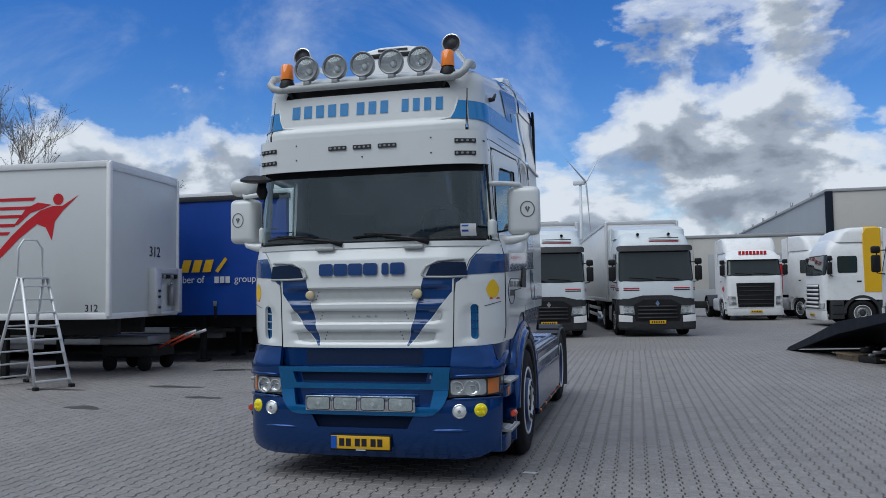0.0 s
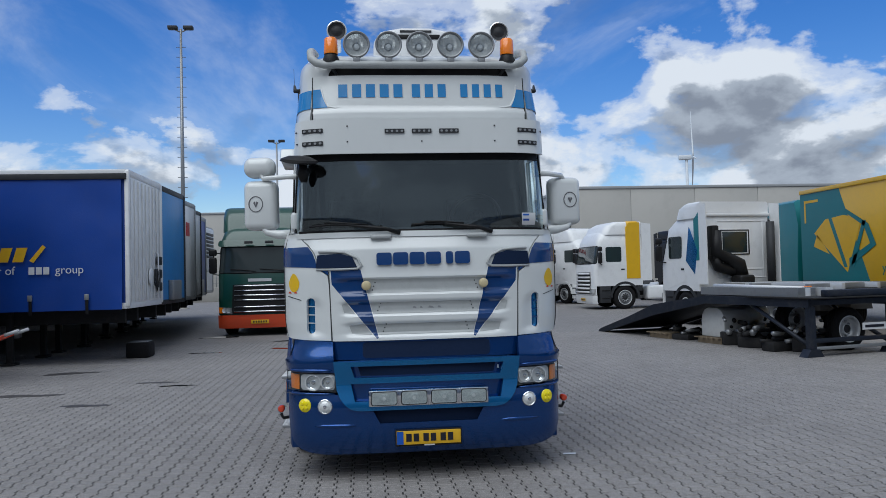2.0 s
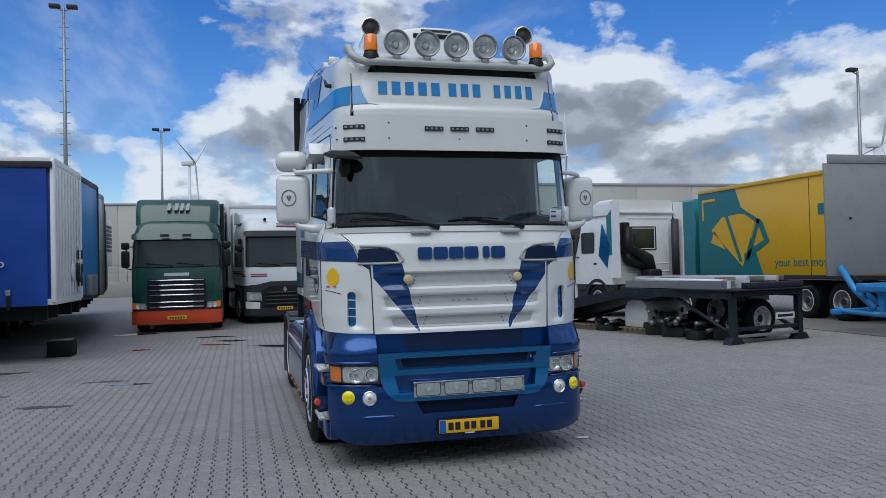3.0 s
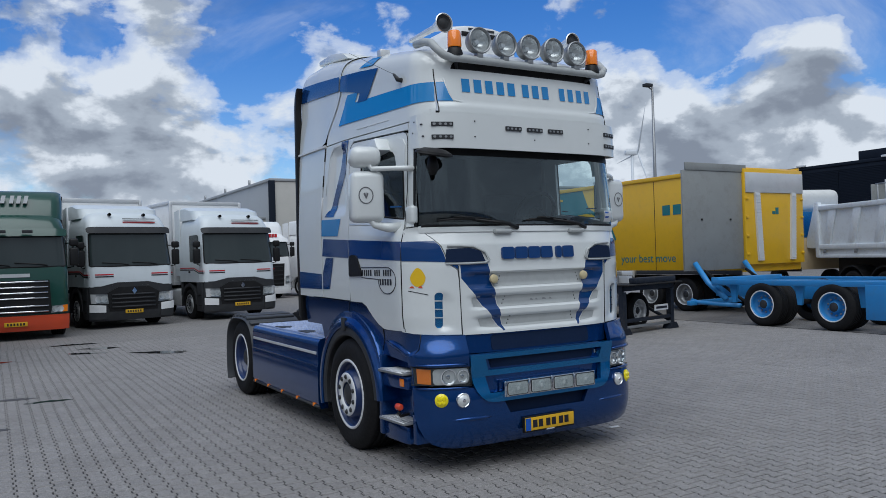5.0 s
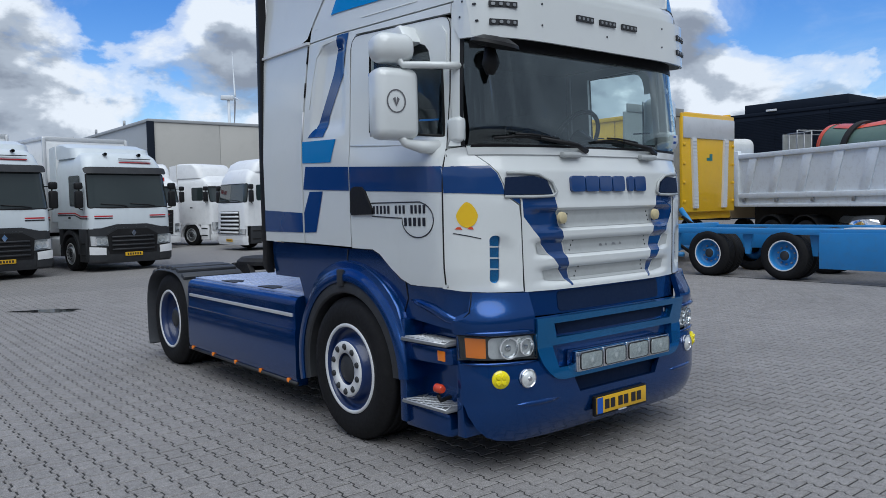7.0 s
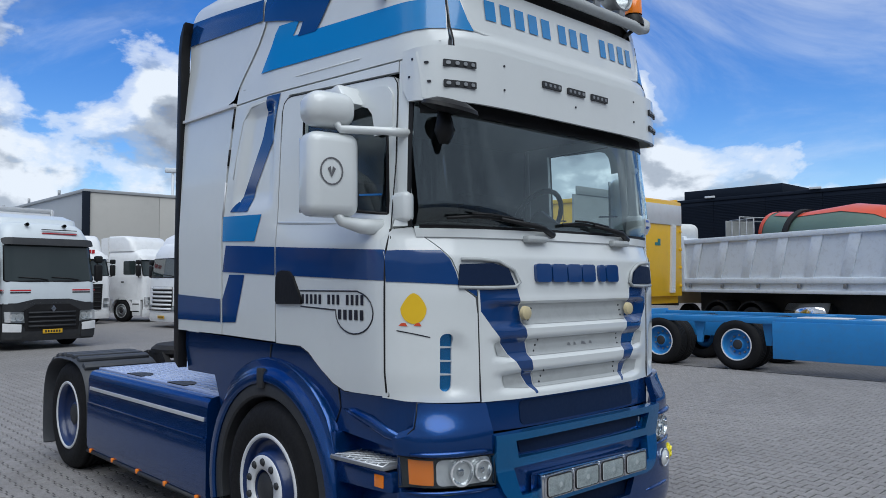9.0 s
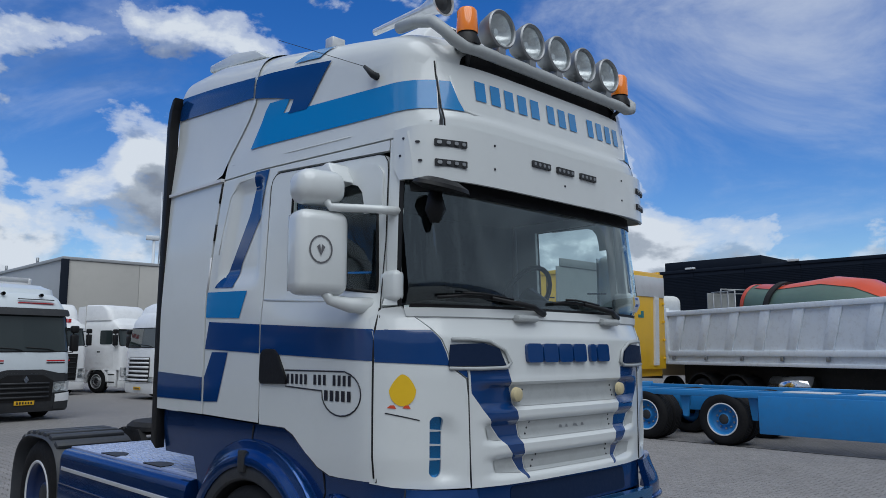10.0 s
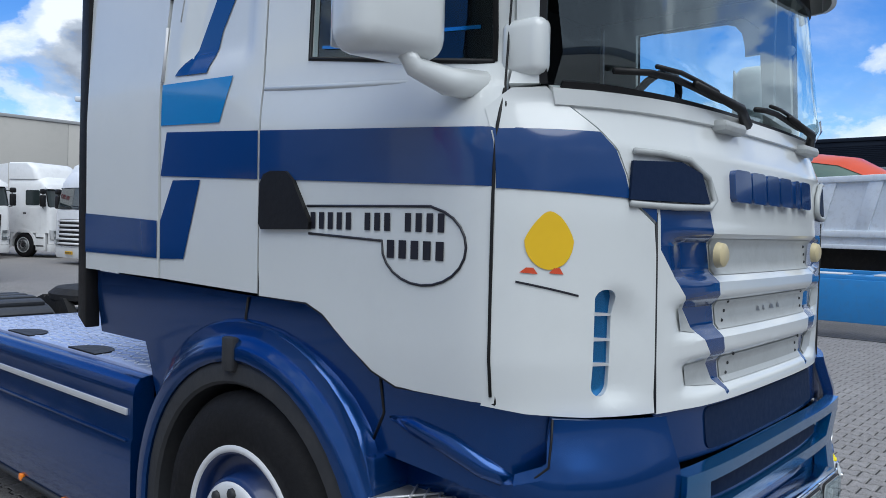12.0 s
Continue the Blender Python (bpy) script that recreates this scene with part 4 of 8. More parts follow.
# roof lamp bar
BV, BZ = 0.09, 3.46
lampbar = part("lamp_bar", tube([(-0.90, 0.50, 3.66), (-0.915, 0.33, 3.64), (-0.92, 0.20, 3.60), (-0.91, 0.11, 3.52), (-0.87, BV, BZ + 0.02), (-0.80, BV - 0.005, BZ)] + [(u / 10, BV - 0.02, BZ) for u in range(-7, 8)] +
                                [(0.80, BV - 0.005, BZ), (0.87, BV, BZ + 0.02), (0.91, 0.11, 3.52), (0.92, 0.20, 3.60), (0.915, 0.33, 3.64), (0.90, 0.50, 3.66)], 0.034, 12), M_GREYP, HERO, "grey painted roof lamp bar")
for u in (-0.75, 0.75):
    part("bracket", tube([(u, BV, BZ), (u + (0.05 if u < 0 else -0.05), 0.16, 3.39)], 0.014, 6), M_DKGREY, lampbar)
for u in (-0.53, -0.26, 0.0, 0.265, 0.53):
    m = Matrix.Translation((u, BV - 0.03, BZ + 0.165)) @ TURN_Y
    lamp = part("driving_lamp", lathe([(0, -0.13), (0.05, -0.125), (0.09, -0.08), (0.112, -0.01), (0.114, 0.02), (0.106, 0.028), (0.097, 0.022), (0.094, 0.0), (0.07, -0.05), (0, -0.075)], 28, m), M_STEEL, lampbar, "round driving lamp in a grey housing")
    part("reflector", lathe([(0.094, 0.004), (0.07, -0.045), (0.03, -0.065), (0.018, -0.03), (0, -0.03)], 24, m), M_REFL, lamp)
    part("lens", lathe([(0.095, 0.012), (0.05, 0.022), (0, 0.025)], 24, m), M_LENS, lamp, "clear lamp lens")
    part("foot", box(u - 0.03, u + 0.03, BV - 0.05, BV + 0.01, BZ + 0.01, BZ + 0.065, 0.008), M_STEEL, lamp)
for u in (-0.745, 0.76):
    m = Matrix.Translation((u, BV + 0.02, BZ + 0.02))
    beacon = part("beacon", lathe([(0.072, 0.0), (0.07, 0.03), (0.05, 0.08), (0.045, 0.085), (0, 0.085)], 24, m), M_BLACK, lampbar, "amber rotating beacon on a black foot")
    part("amber_dome", lathe([(0.058, 0.075), (0.06, 0.09), (0.056, 0.20), (0.045, 0.215), (0, 0.22)], 24, m), M_AMBER, beacon)
for u in (-0.70, 0.74):
    m = Matrix.Translation((u, 0.36, 3.835)) @ TURN_Y
    part("air_horn", lathe([(0.088, 0.02), (0.08, 0.025), (0.06, -0.03), (0.03, -0.16), (0.022, -0.6), (0, -0.6)], 24, m), M_REFL, roof, "chrome air horn with a dark mouth")
    # dark disc paints the shade inside the chrome horn
    part("horn_mouth", lathe([(0.074, 0.012), (0.05, 0.004), (0.02, 0.016), (0, 0.02)], 20, m), M_DKGREY, roof)
ac = part("roof_cooler", prism([(-0.38, 3.65), (0.44, 3.65), (0.43, 3.90), (0.36, 4.00), (0.17, 4.035), (-0.10, 4.035), (-0.30, 4.00), (-0.37, 3.90)], "y", 0.86, 1.6, r=0.03), M_VAN, roof, "white roof air conditioner")
part("vent", box(-0.2, 0.26, 0.85, 0.88, 3.92, 3.965, 0.005), M_BLACK, ac)
part("lettering_bar", box(-0.12, 0.18, 0.852, 0.865, 3.985, 4.005), M_DKGREY, ac)
part("rear_beacon", box(-1.0, -0.9, 1.0, 1.08, 3.66, 3.74, 0.01), M_ALU, roof)

M_CREST = surface("dark_grey_print", (0.12, 0.12, 0.13), 0.5, vary=0.3, scale=60, dirt=0.0, bump=0.0)
# mirrors
for sg in (-1, 1):
    main = part("mirror", box(-0.145, 0.145, -0.085, 0.10, -0.23, 0.205, 0.06, 4), M_WHITE, HERO, "white main mirror housing with a small dark crest")
    main.matrix_basis = pose(sg * (1.395 if sg < 0 else 1.335), 0.545, 2.335, 0, 0, sg * 8)
    part("crest", sheet([(0.045 * math.cos(a * math.pi / 12), 0.02 + 0.055 * math.sin(a * math.pi / 12)) for a in range(24)], lambda a, b, sg=sg: Vector((a * 1.45 + sg * 0.03, -0.0865, b * 1.3 - 0.03)), 0.002, 0, 0.03, holes=[[(0.039 * math.cos(a * math.pi / 8), 0.02 + 0.049 * math.sin(a * math.pi / 8)) for a in range(16)]], mid=(0, 1)), M_CREST, main, "thin dark ring crest")
    part("crest_core", sheet([(0.0, -0.005), (0.016, 0.03), (0.004, 0.04), (0, 0.012), (-0.004, 0.04), (-0.016, 0.03)], lambda a, b, sg=sg: Vector((a * 1.45 + sg * 0.03, -0.0865, b * 1.3 - 0.03)), 0.002, 0, 0.1, mid=(0, 1)), M_CREST, main)
    part("mirror_glass", box(-0.12, 0.12, 0.098, 0.104, -0.205, 0.185, 0.002), M_CHROME, main)
    if sg < 0:
        wide = part("wide_mirror", box(-0.14, 0.13, -0.10, 0.10, -0.085, 0.095, 0.075, 5), M_WHITE, HERO, "white wide-angle mirror housing")
        wide.matrix_basis = pose(sg * 1.40, 0.55, 2.655, 0, 0, sg * 8)
    part("mirror_arm", tube([(sg * 1.04, 0.30, 2.55), (sg * 1.16, 0.36, 2.555), (sg * (1.37 if sg < 0 else 1.30), 0.48, 2.555), (sg * (1.39 if sg < 0 else 1.32), 0.50, 2.60 if sg < 0 else 2.52)], [0.026, 0.022, 0.022, 0.026], 10), M_WHITE, HERO, "white mirror arm")
    part("mirror_foot", tube([(sg * 1.13, 0.44, 2.06), (sg * 1.24, 0.48, 2.062), (sg * 1.35, 0.50, 2.085), (sg * 1.38, 0.51, 2.13)], [0.044, 0.040, 0.028, 0.026], 12), M_WHITE, HERO, "white lower mirror foot")
    part("pillar_cover", box(sg * 1.085 - 0.035, sg * 1.085 + 0.035, 0.26, 0.40, 2.08, 2.24, 0.03, 4), M_WHITE, HERO)
    if sg < 0:
        part("door_mirror", prism([(0.62, 2.74), (1.02, 2.70), (1.05, 2.76), (0.70, 2.86)], "x", -1.24, -1.09, r=0.02), M_WHITE, HERO, "white kerb-side mirror above the door")

# cab interior
inner = part("cab_lining", box(-1.10, 1.10, 1.36, 1.40, 1.2, 2.95), M_INT, HERO, "dark rear curtain of the cab")
part("floor_pan", box(-1.02, 1.02, 0.5, 2.66, 1.16, 1.22), M_INT, inner)
part("ceiling_shelf", box(-1.0, 1.0, 0.28, 1.40, 2.80, 2.95, 0.02), M_INT, inner)
dash = part("dashboard", prism([(0.16, 1.25), (0.16, 2.03), (0.30, 2.10), (0.55, 2.09), (0.66, 2.0), (0.62, 1.6), (0.45, 1.25)], "x", -0.86, 0.86, r=0.02), M_INT, HERO, "dark dashboard")
part("instrument_hood", prism([(0.50, 2.05), (0.56, 2.17), (0.74, 2.14), (0.76, 2.02)], "x", 0.22, 0.85, r=0.02), M_INT, dash)
wheel_m = Matrix.Translation((0.55, 0.78, 2.20)) @ pose(0, 0, 0, -62, 0, 0)
steer = part("steering_wheel", tube([wheel_m @ Vector((0.23 * math.cos(a * math.pi / 12), 0.23 * math.sin(a * math.pi / 12), 0)) for a in range(25)], 0.018, 8), M_BLACK, dash, "black steering wheel")
part("steering_column", tube([wheel_m @ Vector((0, 0, 0.0)), wheel_m @ Vector((0, 0, -0.3))], [0.08, 0.05], 10), M_BLACK, dash)
for u in (-0.58, 0.58):
    seat = part("seat", box(u - 0.27, u + 0.27, 0.80, 1.28, 1.62, 1.78, 0.05, 3), M_SEAT, HERO, "dark grey cab seat")
    part("seat_back", prism([(1.18, 1.7), (1.30, 1.7), (1.42, 2.42), (1.32, 2.44)], "x", u - 0.25, u + 0.25, r=0.03), M_SEAT, seat)
    part("seat_foot", box(u - 0.2, u + 0.2, 0.85, 1.2, 1.22, 1.62), M_BLACK, seat)
core = part("inner_shell", box(-1.08, 1.08, 1.42, 2.66, 1.2, 3.3), M_INT, HERO, "dark rear cab structure")
part("engine_block", box(-0.62, 0.62, 0.12, 2.6, 0.35, 1.16, 0.05), M_FRAME, core)
# added boxes below the truck that block light and deepen its ground shadow
part("front_tray", box(-0.98, 0.98, 0.30, 0.88, 0.26, 0.42, 0.03), M_FRAME, core)
part("sump_tray", box(-0.80, 0.80, 0.80, 2.35, 0.34, 0.50, 0.03), M_FRAME, core)
part("frame_tray", box(-1.05, 1.05, 2.35, 4.45, 0.30, 0.50, 0.03), M_FRAME, core)

# bumper and lower front
bump_f = lerp_table([(0.2, 0.05), (0.26, 0.0), (0.33, -0.035), (0.42, -0.055), (0.62, -0.055), (0.74, -0.03), (0.80, -0.02), (0.92, -0.035), (1.0, -0.045), (1.1, -0.03), (1.2, -0.01)])
BUMP_CORNER = (0.31, 4.8, 0.5)


def low_corner(u, z):
    """Full, tight corners at bumper height that draw in towards the white corner panel."""
    half, q = cab_w(z) * narrow(0, z), 0.65 * ease((z - 0.94) / 0.22)
    return (1 - q) * corner_depth(u, half, BUMP_CORNER) + q * corner_depth(u, half, SOFT)


def BUMP(u, z):
    return Vector((u, bump_f(z) + low_corner(u, z), z))


def LAMP(u, z):
    return Vector((u, front_f(z) + low_corner(u, z), z))


FLAT = front_chart(lambda z: -0.02)
bumper = part("bumper", sheet([(-0.86, 0.215), (0.86, 0.215), (0.98, 0.232), (1.06, 0.265), (1.115, 0.32), (1.145, 0.40), (1.158, 0.50), (1.16, 0.72), (0.74, 0.715), (0.68, 0.66), (0.58, 0.59), (0.46, 0.575), (-0.46, 0.575), (-0.58, 0.59), (-0.68, 0.66), (-0.74, 0.715), (-1.16, 0.72), (-1.158, 0.50), (-1.145, 0.40), (-1.115, 0.32), (-1.06, 0.265), (-0.98, 0.232)],
                              BUMP, 0, 0.04, 0.06, zstep=0.04, holes=[[(0.46, 0.59), (-0.46, 0.59), (-0.40, 0.475), (0.40, 0.475)]]), M_BLUE, HERO, "metallic blue front bumper")
part("lower_grille", sheet([(-0.47, 0.465), (0.47, 0.465), (0.50, 0.60), (-0.50, 0.60)], FLAT, -0.01, 0.02, 0.1), M_DKINS, bumper, "dark lower grille")
for sg in (-1, 1):
    part("bumper_rib", tube([BUMP(sg * u, 0.465) + Vector((0, 0.004, 0)) for u in (0.58, 0.66, 0.76, 0.86, 0.93)], [0.004, 0.016, 0.018, 0.016, 0.004], 8), M_BLUE, bumper)
    m = Matrix.Translation(BUMP(sg * 0.84, 0.625) + Vector((0, 0.022, 0))) @ Matrix.Rotation(radians(7 * sg), 4, "Z") @ TURN_Y
    fog = part("fog_lamp", lathe([(0.056, -0.02), (0.056, 0.030), (0.052, 0.034), (0.048, 0.031), (0.044, 0.036), (0.025, 0.046), (0, 0.049)], 24, m), M_FLUTE, bumper, "round clear fog lamp")
    part("ring", lathe([(0.060, 0.026), (0.060, 0.034), (0.055, 0.038), (0.051, 0.034)], 24, m), M_CHROME, fog)
    part("bulb", lathe([(0.016, 0.046), (0.012, 0.053), (0, 0.055)], 14, m), M_CHROME, fog)
    m = Matrix.Translation(BUMP(sg * 1.01, 0.63) + Vector((-sg * 0.004, 0.010, 0))) @ Matrix.Rotation(radians(26 * sg), 4, "Z") @ TURN_Y
    fog = part("fog_lamp", lathe([(0.056, -0.02), (0.056, 0.012), (0.05, 0.018), (0.02, 0.024), (0, 0.025)], 24, m), M_FOGY, bumper, "yellow round fog lamp")
    for a in range(4):
        dx, dz = 0.024 * math.cos(radians(45 + 90 * a)), 0.024 * math.sin(radians(45 + 90 * a))
        part("diode", lathe([(0.019, 0.018), (0.014, 0.030), (0, 0.033)], 12, m @ Matrix.Translation((dx, dz, 0))), M_FOGY, fog)
    # headlamp
    hl = part("headlamp", sheet(mirror_poly([(0.748, 0.735), (1.16, 0.745), (1.165, 0.895), (0.755, 0.885)], sg), LAMP, -0.03, 0.02, 0.06), M_DKGREY, HERO, "clear headlamp unit with amber corner")
    part("reflector", sheet(mirror_poly(rounded(0.765, 1.06, 0.750, 0.880, 0.03), sg), LAMP, -0.024, 0.006, 0.05), M_REFL, hl)
    for uu, rr in ((0.822, 0.050), (0.942, 0.062)):
        m = Matrix.Translation(LAMP(sg * uu, 0.814) + Vector((0, 0.002, 0))) @ Matrix.Rotation(radians(sg * (4 if uu < 0.9 else 12)), 4, "Z") @ TURN_Y
        part("bulb_bowl", lathe([(rr, 0.0), (rr * 0.9, -0.02), (rr * 0.35, -0.04), (rr * 0.3, -0.01), (0, -0.005)], 24, m), M_CHROME, hl)
        part("bulb_ring", lathe([(rr * 1.04, -0.01), (rr * 1.1, 0.004), (rr * 0.97, 0.005)], 24, m), M_REFL, hl)
    part("turn_signal", sheet(mirror_poly([(1.072, 0.755), (1.15, 0.76), (1.153, 0.882), (1.072, 0.878)], sg), LAMP, -0.018, 0.008, 0.04), M_AMBER, hl, "amber turn signal")
    part("lens", sheet(mirror_poly([(0.752, 0.738), (1.165, 0.748), (1.168, 0.892), (0.758, 0.882)], sg), LAMP, -0.002, 0, 0.06), M_LENS, hl)
    part("bezel", tube([LAMP(sg * a, b) for a, b in [(0.75, 0.735), (1.165, 0.745), (1.168, 0.895), (0.755, 0.885), (0.75, 0.735)]], 0.005, 6), M_DKGREY, hl)
    part("brow", sheet(mirror_poly([(0.765, 0.892), (1.17, 0.902), (1.185, 0.99), (1.13, 1.05), (1.10, 1.16), (0.775, 1.145)], sg), BUMP, 0.0, 0.04, 0.05, zstep=0.03), M_BLUE, HERO, "blue panel over the headlamp")
    part("brow_lip", tube([BUMP(sg * u, 0.912) + Vector((0, -0.006, 0)) for u in (0.785, 0.85, 0.95, 1.02, 1.08, 1.12, 1.15)], [0.006, 0.014, 0.016, 0.016, 0.015, 0.012, 0.006], 8), M_BLUE, HERO)
    part("brow_seam", tube([BUMP(sg * u, z) + Vector((sg * 0.002, -0.002, 0)) for u, z in ((1.162, 0.90), (1.165, 0.97), (1.13, 1.04), (1.11, 1.10), (1.10, 1.16))], 0.0035, 6), M_BLACK, HERO)
    part("bumper_crease", tube([BUMP(sg * u, 0.722) + Vector((0, -0.004, 0)) for u in (0.76, 0.85, 0.95, 1.05, 1.12, 1.155)], [0.004, 0.010, 0.011, 0.011, 0.010, 0.004], 8), M_BLUE, HERO)
    # step well beside the wheel
    well = part("step_well", box(sg * 1.02 - 0.02, sg * 1.02 + 0.02, 0.24, 0.84, 0.25, 1.17, 0.005), M_BLUE, HERO, "blue step well")
    part("well_front", prism([(0.24, 0.25), (0.31, 0.25), (0.31, 0.92), (0.285, 0.92), (0.285, 0.72), (0.27, 0.72)], "x", sg * 0.95, sg * 1.14, r=0.006), M_BLUE, well)
    part("well_rear", prism([(0.78, 0.25), (0.85, 0.25), (0.85, 0.95), (0.78, 0.95)], "x", sg * 0.95, sg * 1.19, r=0.012), M_BLUE, well)
    part("sill", prism([(0.36, 0.225), (0.84, 0.215), (0.84, 0.385), (0.36, 0.385)], "x", sg * 0.95, sg * 1.165, r=0.03), M_BLUE, well)
    part("middle_sill", prism([(0.30, 0.70), (0.80, 0.68), (0.80, 0.80), (0.30, 0.81)], "x", sg * 1.0, sg * 1.185, r=0.015), M_BLUE, well)
    for z in (0.405, 0.82):
        tread = part("step_tread", prism([(0.31, z), (0.78, z - 0.01), (0.78, z + 0.012), (0.31, z + 0.022)], "x", sg * 1.03, sg * 1.225, r=0.006), M_STEEL, well, "mesh aluminium step")
        bm = bmesh.new()
        for k in range(-3, 10):
            for d in (-1, 1):
                y0 = 0.33 + k * 0.05
                pts = []
                for x in (1.035, 1.218):
                    pts.append((sg * x, y0 + d * (x - 1.127) * 0.62 + 0.0, z + 0.021))
                if 0.32 < pts[0][1] < 0.77 and 0.32 < pts[1][1] < 0.77:
                    tube(pts, 0.0045, 4, bm)
        for x in (1.035, 1.22):
            tube([(sg * x, 0.32, z + 0.020), (sg * x, 0.77, z + 0.012)], 0.006, 4, bm)
        part("tread_grid", bm, M_ALU, tread)
    part("side_marker", box(sg * 1.187 - 0.006, sg * 1.187 + 0.008, 0.36, 0.43, 0.72, 0.785, 0.004), M_AMBER, well)
    marker = part("end_marker", tube([(sg * 1.14, 0.37, 0.49), (sg * 1.22, 0.37, 0.48), (sg * 1.24, 0.37, 0.52)], 0.014, 8), M_BLACK, well, "rubber arm with red marker lamp")
    part("red_lens", lathe([(0.029, -0.02), (0.029, 0.03), (0.021, 0.042), (0, 0.044)], 20, Matrix.Translation((sg * 1.235, 0.37, 0.56)) @ TURN_Y), M_REDL, marker)
    # wheel arch
    for nm, r0, r1, x0, x1, mt, lb in (("fender", 0.655, 0.735, 0.88, 1.235, M_BLUE, "blue front wheel fender"), ("fender_lip", 0.572, 0.664, 0.86, 1.222, M_DKGREY, "black rubber fender lip")):
        bm = bmesh.new()
        rings = []
        for a in range(27):
            th = radians(-14 + 190 * a / 26)
            c, s = math.cos(th), math.sin(th)
            deg = -14 + 190 * a / 26
            fl = 0.075 * ease((deg - 25) / 35) * ease((164 - deg) / 30) if nm == "fender" else 0.0
            rings.append([bm.verts.new((sg * x, 1.46 + r * c, 0.50 + r * s)) for x, r in ((x0, r1 + fl), (x1 - 0.055, r1 + fl), (x1 - 0.040, r1 + fl * 0.85), (x1 - 0.034, r1 + fl * 0.35), (x1 - 0.024, r1), (x1 - 0.008, r1 - 0.012), (x1, r1 - 0.03), (x1, r0 + 0.012), (x1 - 0.012, r0), (x0, r0))])
        for p, q in zip(rings, rings[1:]):
            for k in range(10):
                bm.faces.new((p[k], p[(k + 1) % 10], q[(k + 1) % 10], q[k]))
        bm.faces.new(rings[0]), bm.faces.new(rings[-1][::-1])
        bmesh.ops.recalc_face_normals(bm, faces=bm.faces[:])
        part(nm, bm, mt, HERO, lb)
    part("fender_seam", tube([(sg * 1.226, 1.46 + 0.668 * math.cos(radians(a)), 0.50 + 0.668 * math.sin(radians(a))) for a in range(0, 174, 6)], 0.006, 6), M_DKGREY, HERO)
    part("fender_joint", box(sg * 1.225 - 0.02, sg * 1.225 + 0.015, 1.47, 1.54, 1.12, 1.245, 0.01), M_DKGREY, HERO)
    fw = wheel(HERO, sg * 1.20, 1.45, 0.525, sg, 0.32, M_RIMB, "proud", 56)
    hubc = part("hub_cover", lathe([(0.118, 0.03), (0.122, 0.044), (0.195, 0.044), (0.205, 0.036), (0.205, 0.0)], 48), M_WHEELW, fw, "white hub cover")
    for k in range(10):
        part("hub_hole", lathe([(0.021, 0.0455), (0.0, 0.0465)], 14, Matrix.Translation((0.160 * math.cos(2 * math.pi * k / 10), 0.160 * math.sin(2 * math.pi * k / 10), 0))), M_DKGREY, fw)
    for x in (1.175, 0.835):
        wheel(HERO, sg * x, 5.2, 0.51, sg, 0.28, M_RIMB, "dish", 48)
    # side skirt and deck edge
    sk = part("side_skirt", prism([(sg * 1.20, 0.25), (sg * 1.225, 0.32), (sg * 1.225, 0.70), (sg * 1.217, 0.715), (sg * 1.217, 0.90), (sg * 1.208, 0.945), (sg * 1.185, 0.975), (sg * 1.15, 0.985), (sg * 1.12, 0.985), (sg * 1.12, 0.25)], "y", 2.24, 4.55), M_BLUE, HERO, "metallic blue side skirt")
    part("trim_strip", box(sg * 1.222 - 0.006, sg * 1.222 + 0.006, 2.28, 4.50, 0.815, 0.845, 0.004), M_ALU, sk, "bright trim strip")
    part("trim_line", box(sg * 1.226 - 0.004, sg * 1.226 + 0.004, 2.28, 4.54, 0.700, 0.712, 0.003), M_BLUE, sk)
    part("rubber_strip", tube([(sg * 1.215, 2.24, 0.27), (sg * 1.215, 4.56, 0.27)], 0.016, 6), M_DKGREY, sk)
    for k in range(5):
        part("side_lamp", box(sg * 1.222 - 0.012, sg * 1.222 + 0.012, 2.36 + k * 0.52, 2.40 + k * 0.52, 0.262, 0.30, 0.008), M_AMBER, sk)
    # rear fender
    M_FENDR = surface("weathered_grey_plastic", (0.036, 0.040, 0.048), 0.55, vary=0.15, dirt=0.25, bump=0.03)
    bm = bmesh.new()
    rings = []
    for a in range(71):
        deg = -22 + 205 * a / 70
        th = radians(deg)
        c, s = math.cos(th), math.sin(th)
        c, s = math.copysign(abs(c) ** 0.66, c), math.copysign(abs(s) ** 0.66, s)
        rr = 0.640
        rings.append([bm.verts.new((sg * x, 5.2 + r * 1.03 * c, 0.46 + r * 0.94 * s)) for x, r in ((0.52, rr), (1.19, rr), (1.225, rr - 0.02), (1.225, 0.615), (1.21, 0.605), (0.52, 0.61))])
    for p, q in zip(rings, rings[1:]):
        for k in range(6):
            bm.faces.new((p[k], p[(k + 1) % 6], q[(k + 1) % 6], q[k]))
    bm.faces.new(rings[0]), bm.faces.new(rings[-1][::-1])
    bmesh.ops.recalc_face_normals(bm, faces=bm.faces[:])
    fd = part("rear_fender", bm, M_FENDR, HERO, "dark grey ribbed rear fender")
    for k in range(7):
        y = -0.45 + 0.15 * k
        z = 0.46 + 0.602 * (1 - (abs(y) / 0.66) ** 3.03) ** 0.33
        tilt = Matrix.Translation((0, 5.2 + y, z)) @ Matrix.Rotation(-math.atan((y / 0.66) ** 2 * (1 if y > 0 else -1) * 1.1), 4, "X")
        part("rib", box(min(sg * 0.54, sg * 1.20), max(sg * 0.54, sg * 1.20), -0.048, 0.048, -0.02, 0.030, 0.016, m=tilt), M_FENDR, fd)
    part("mud_flap", box(min(sg * 0.55, sg * 1.2), max(sg * 0.55, sg * 1.2), 5.87, 5.885, 0.14, 0.5, 0.004), M_BLACK, fd)

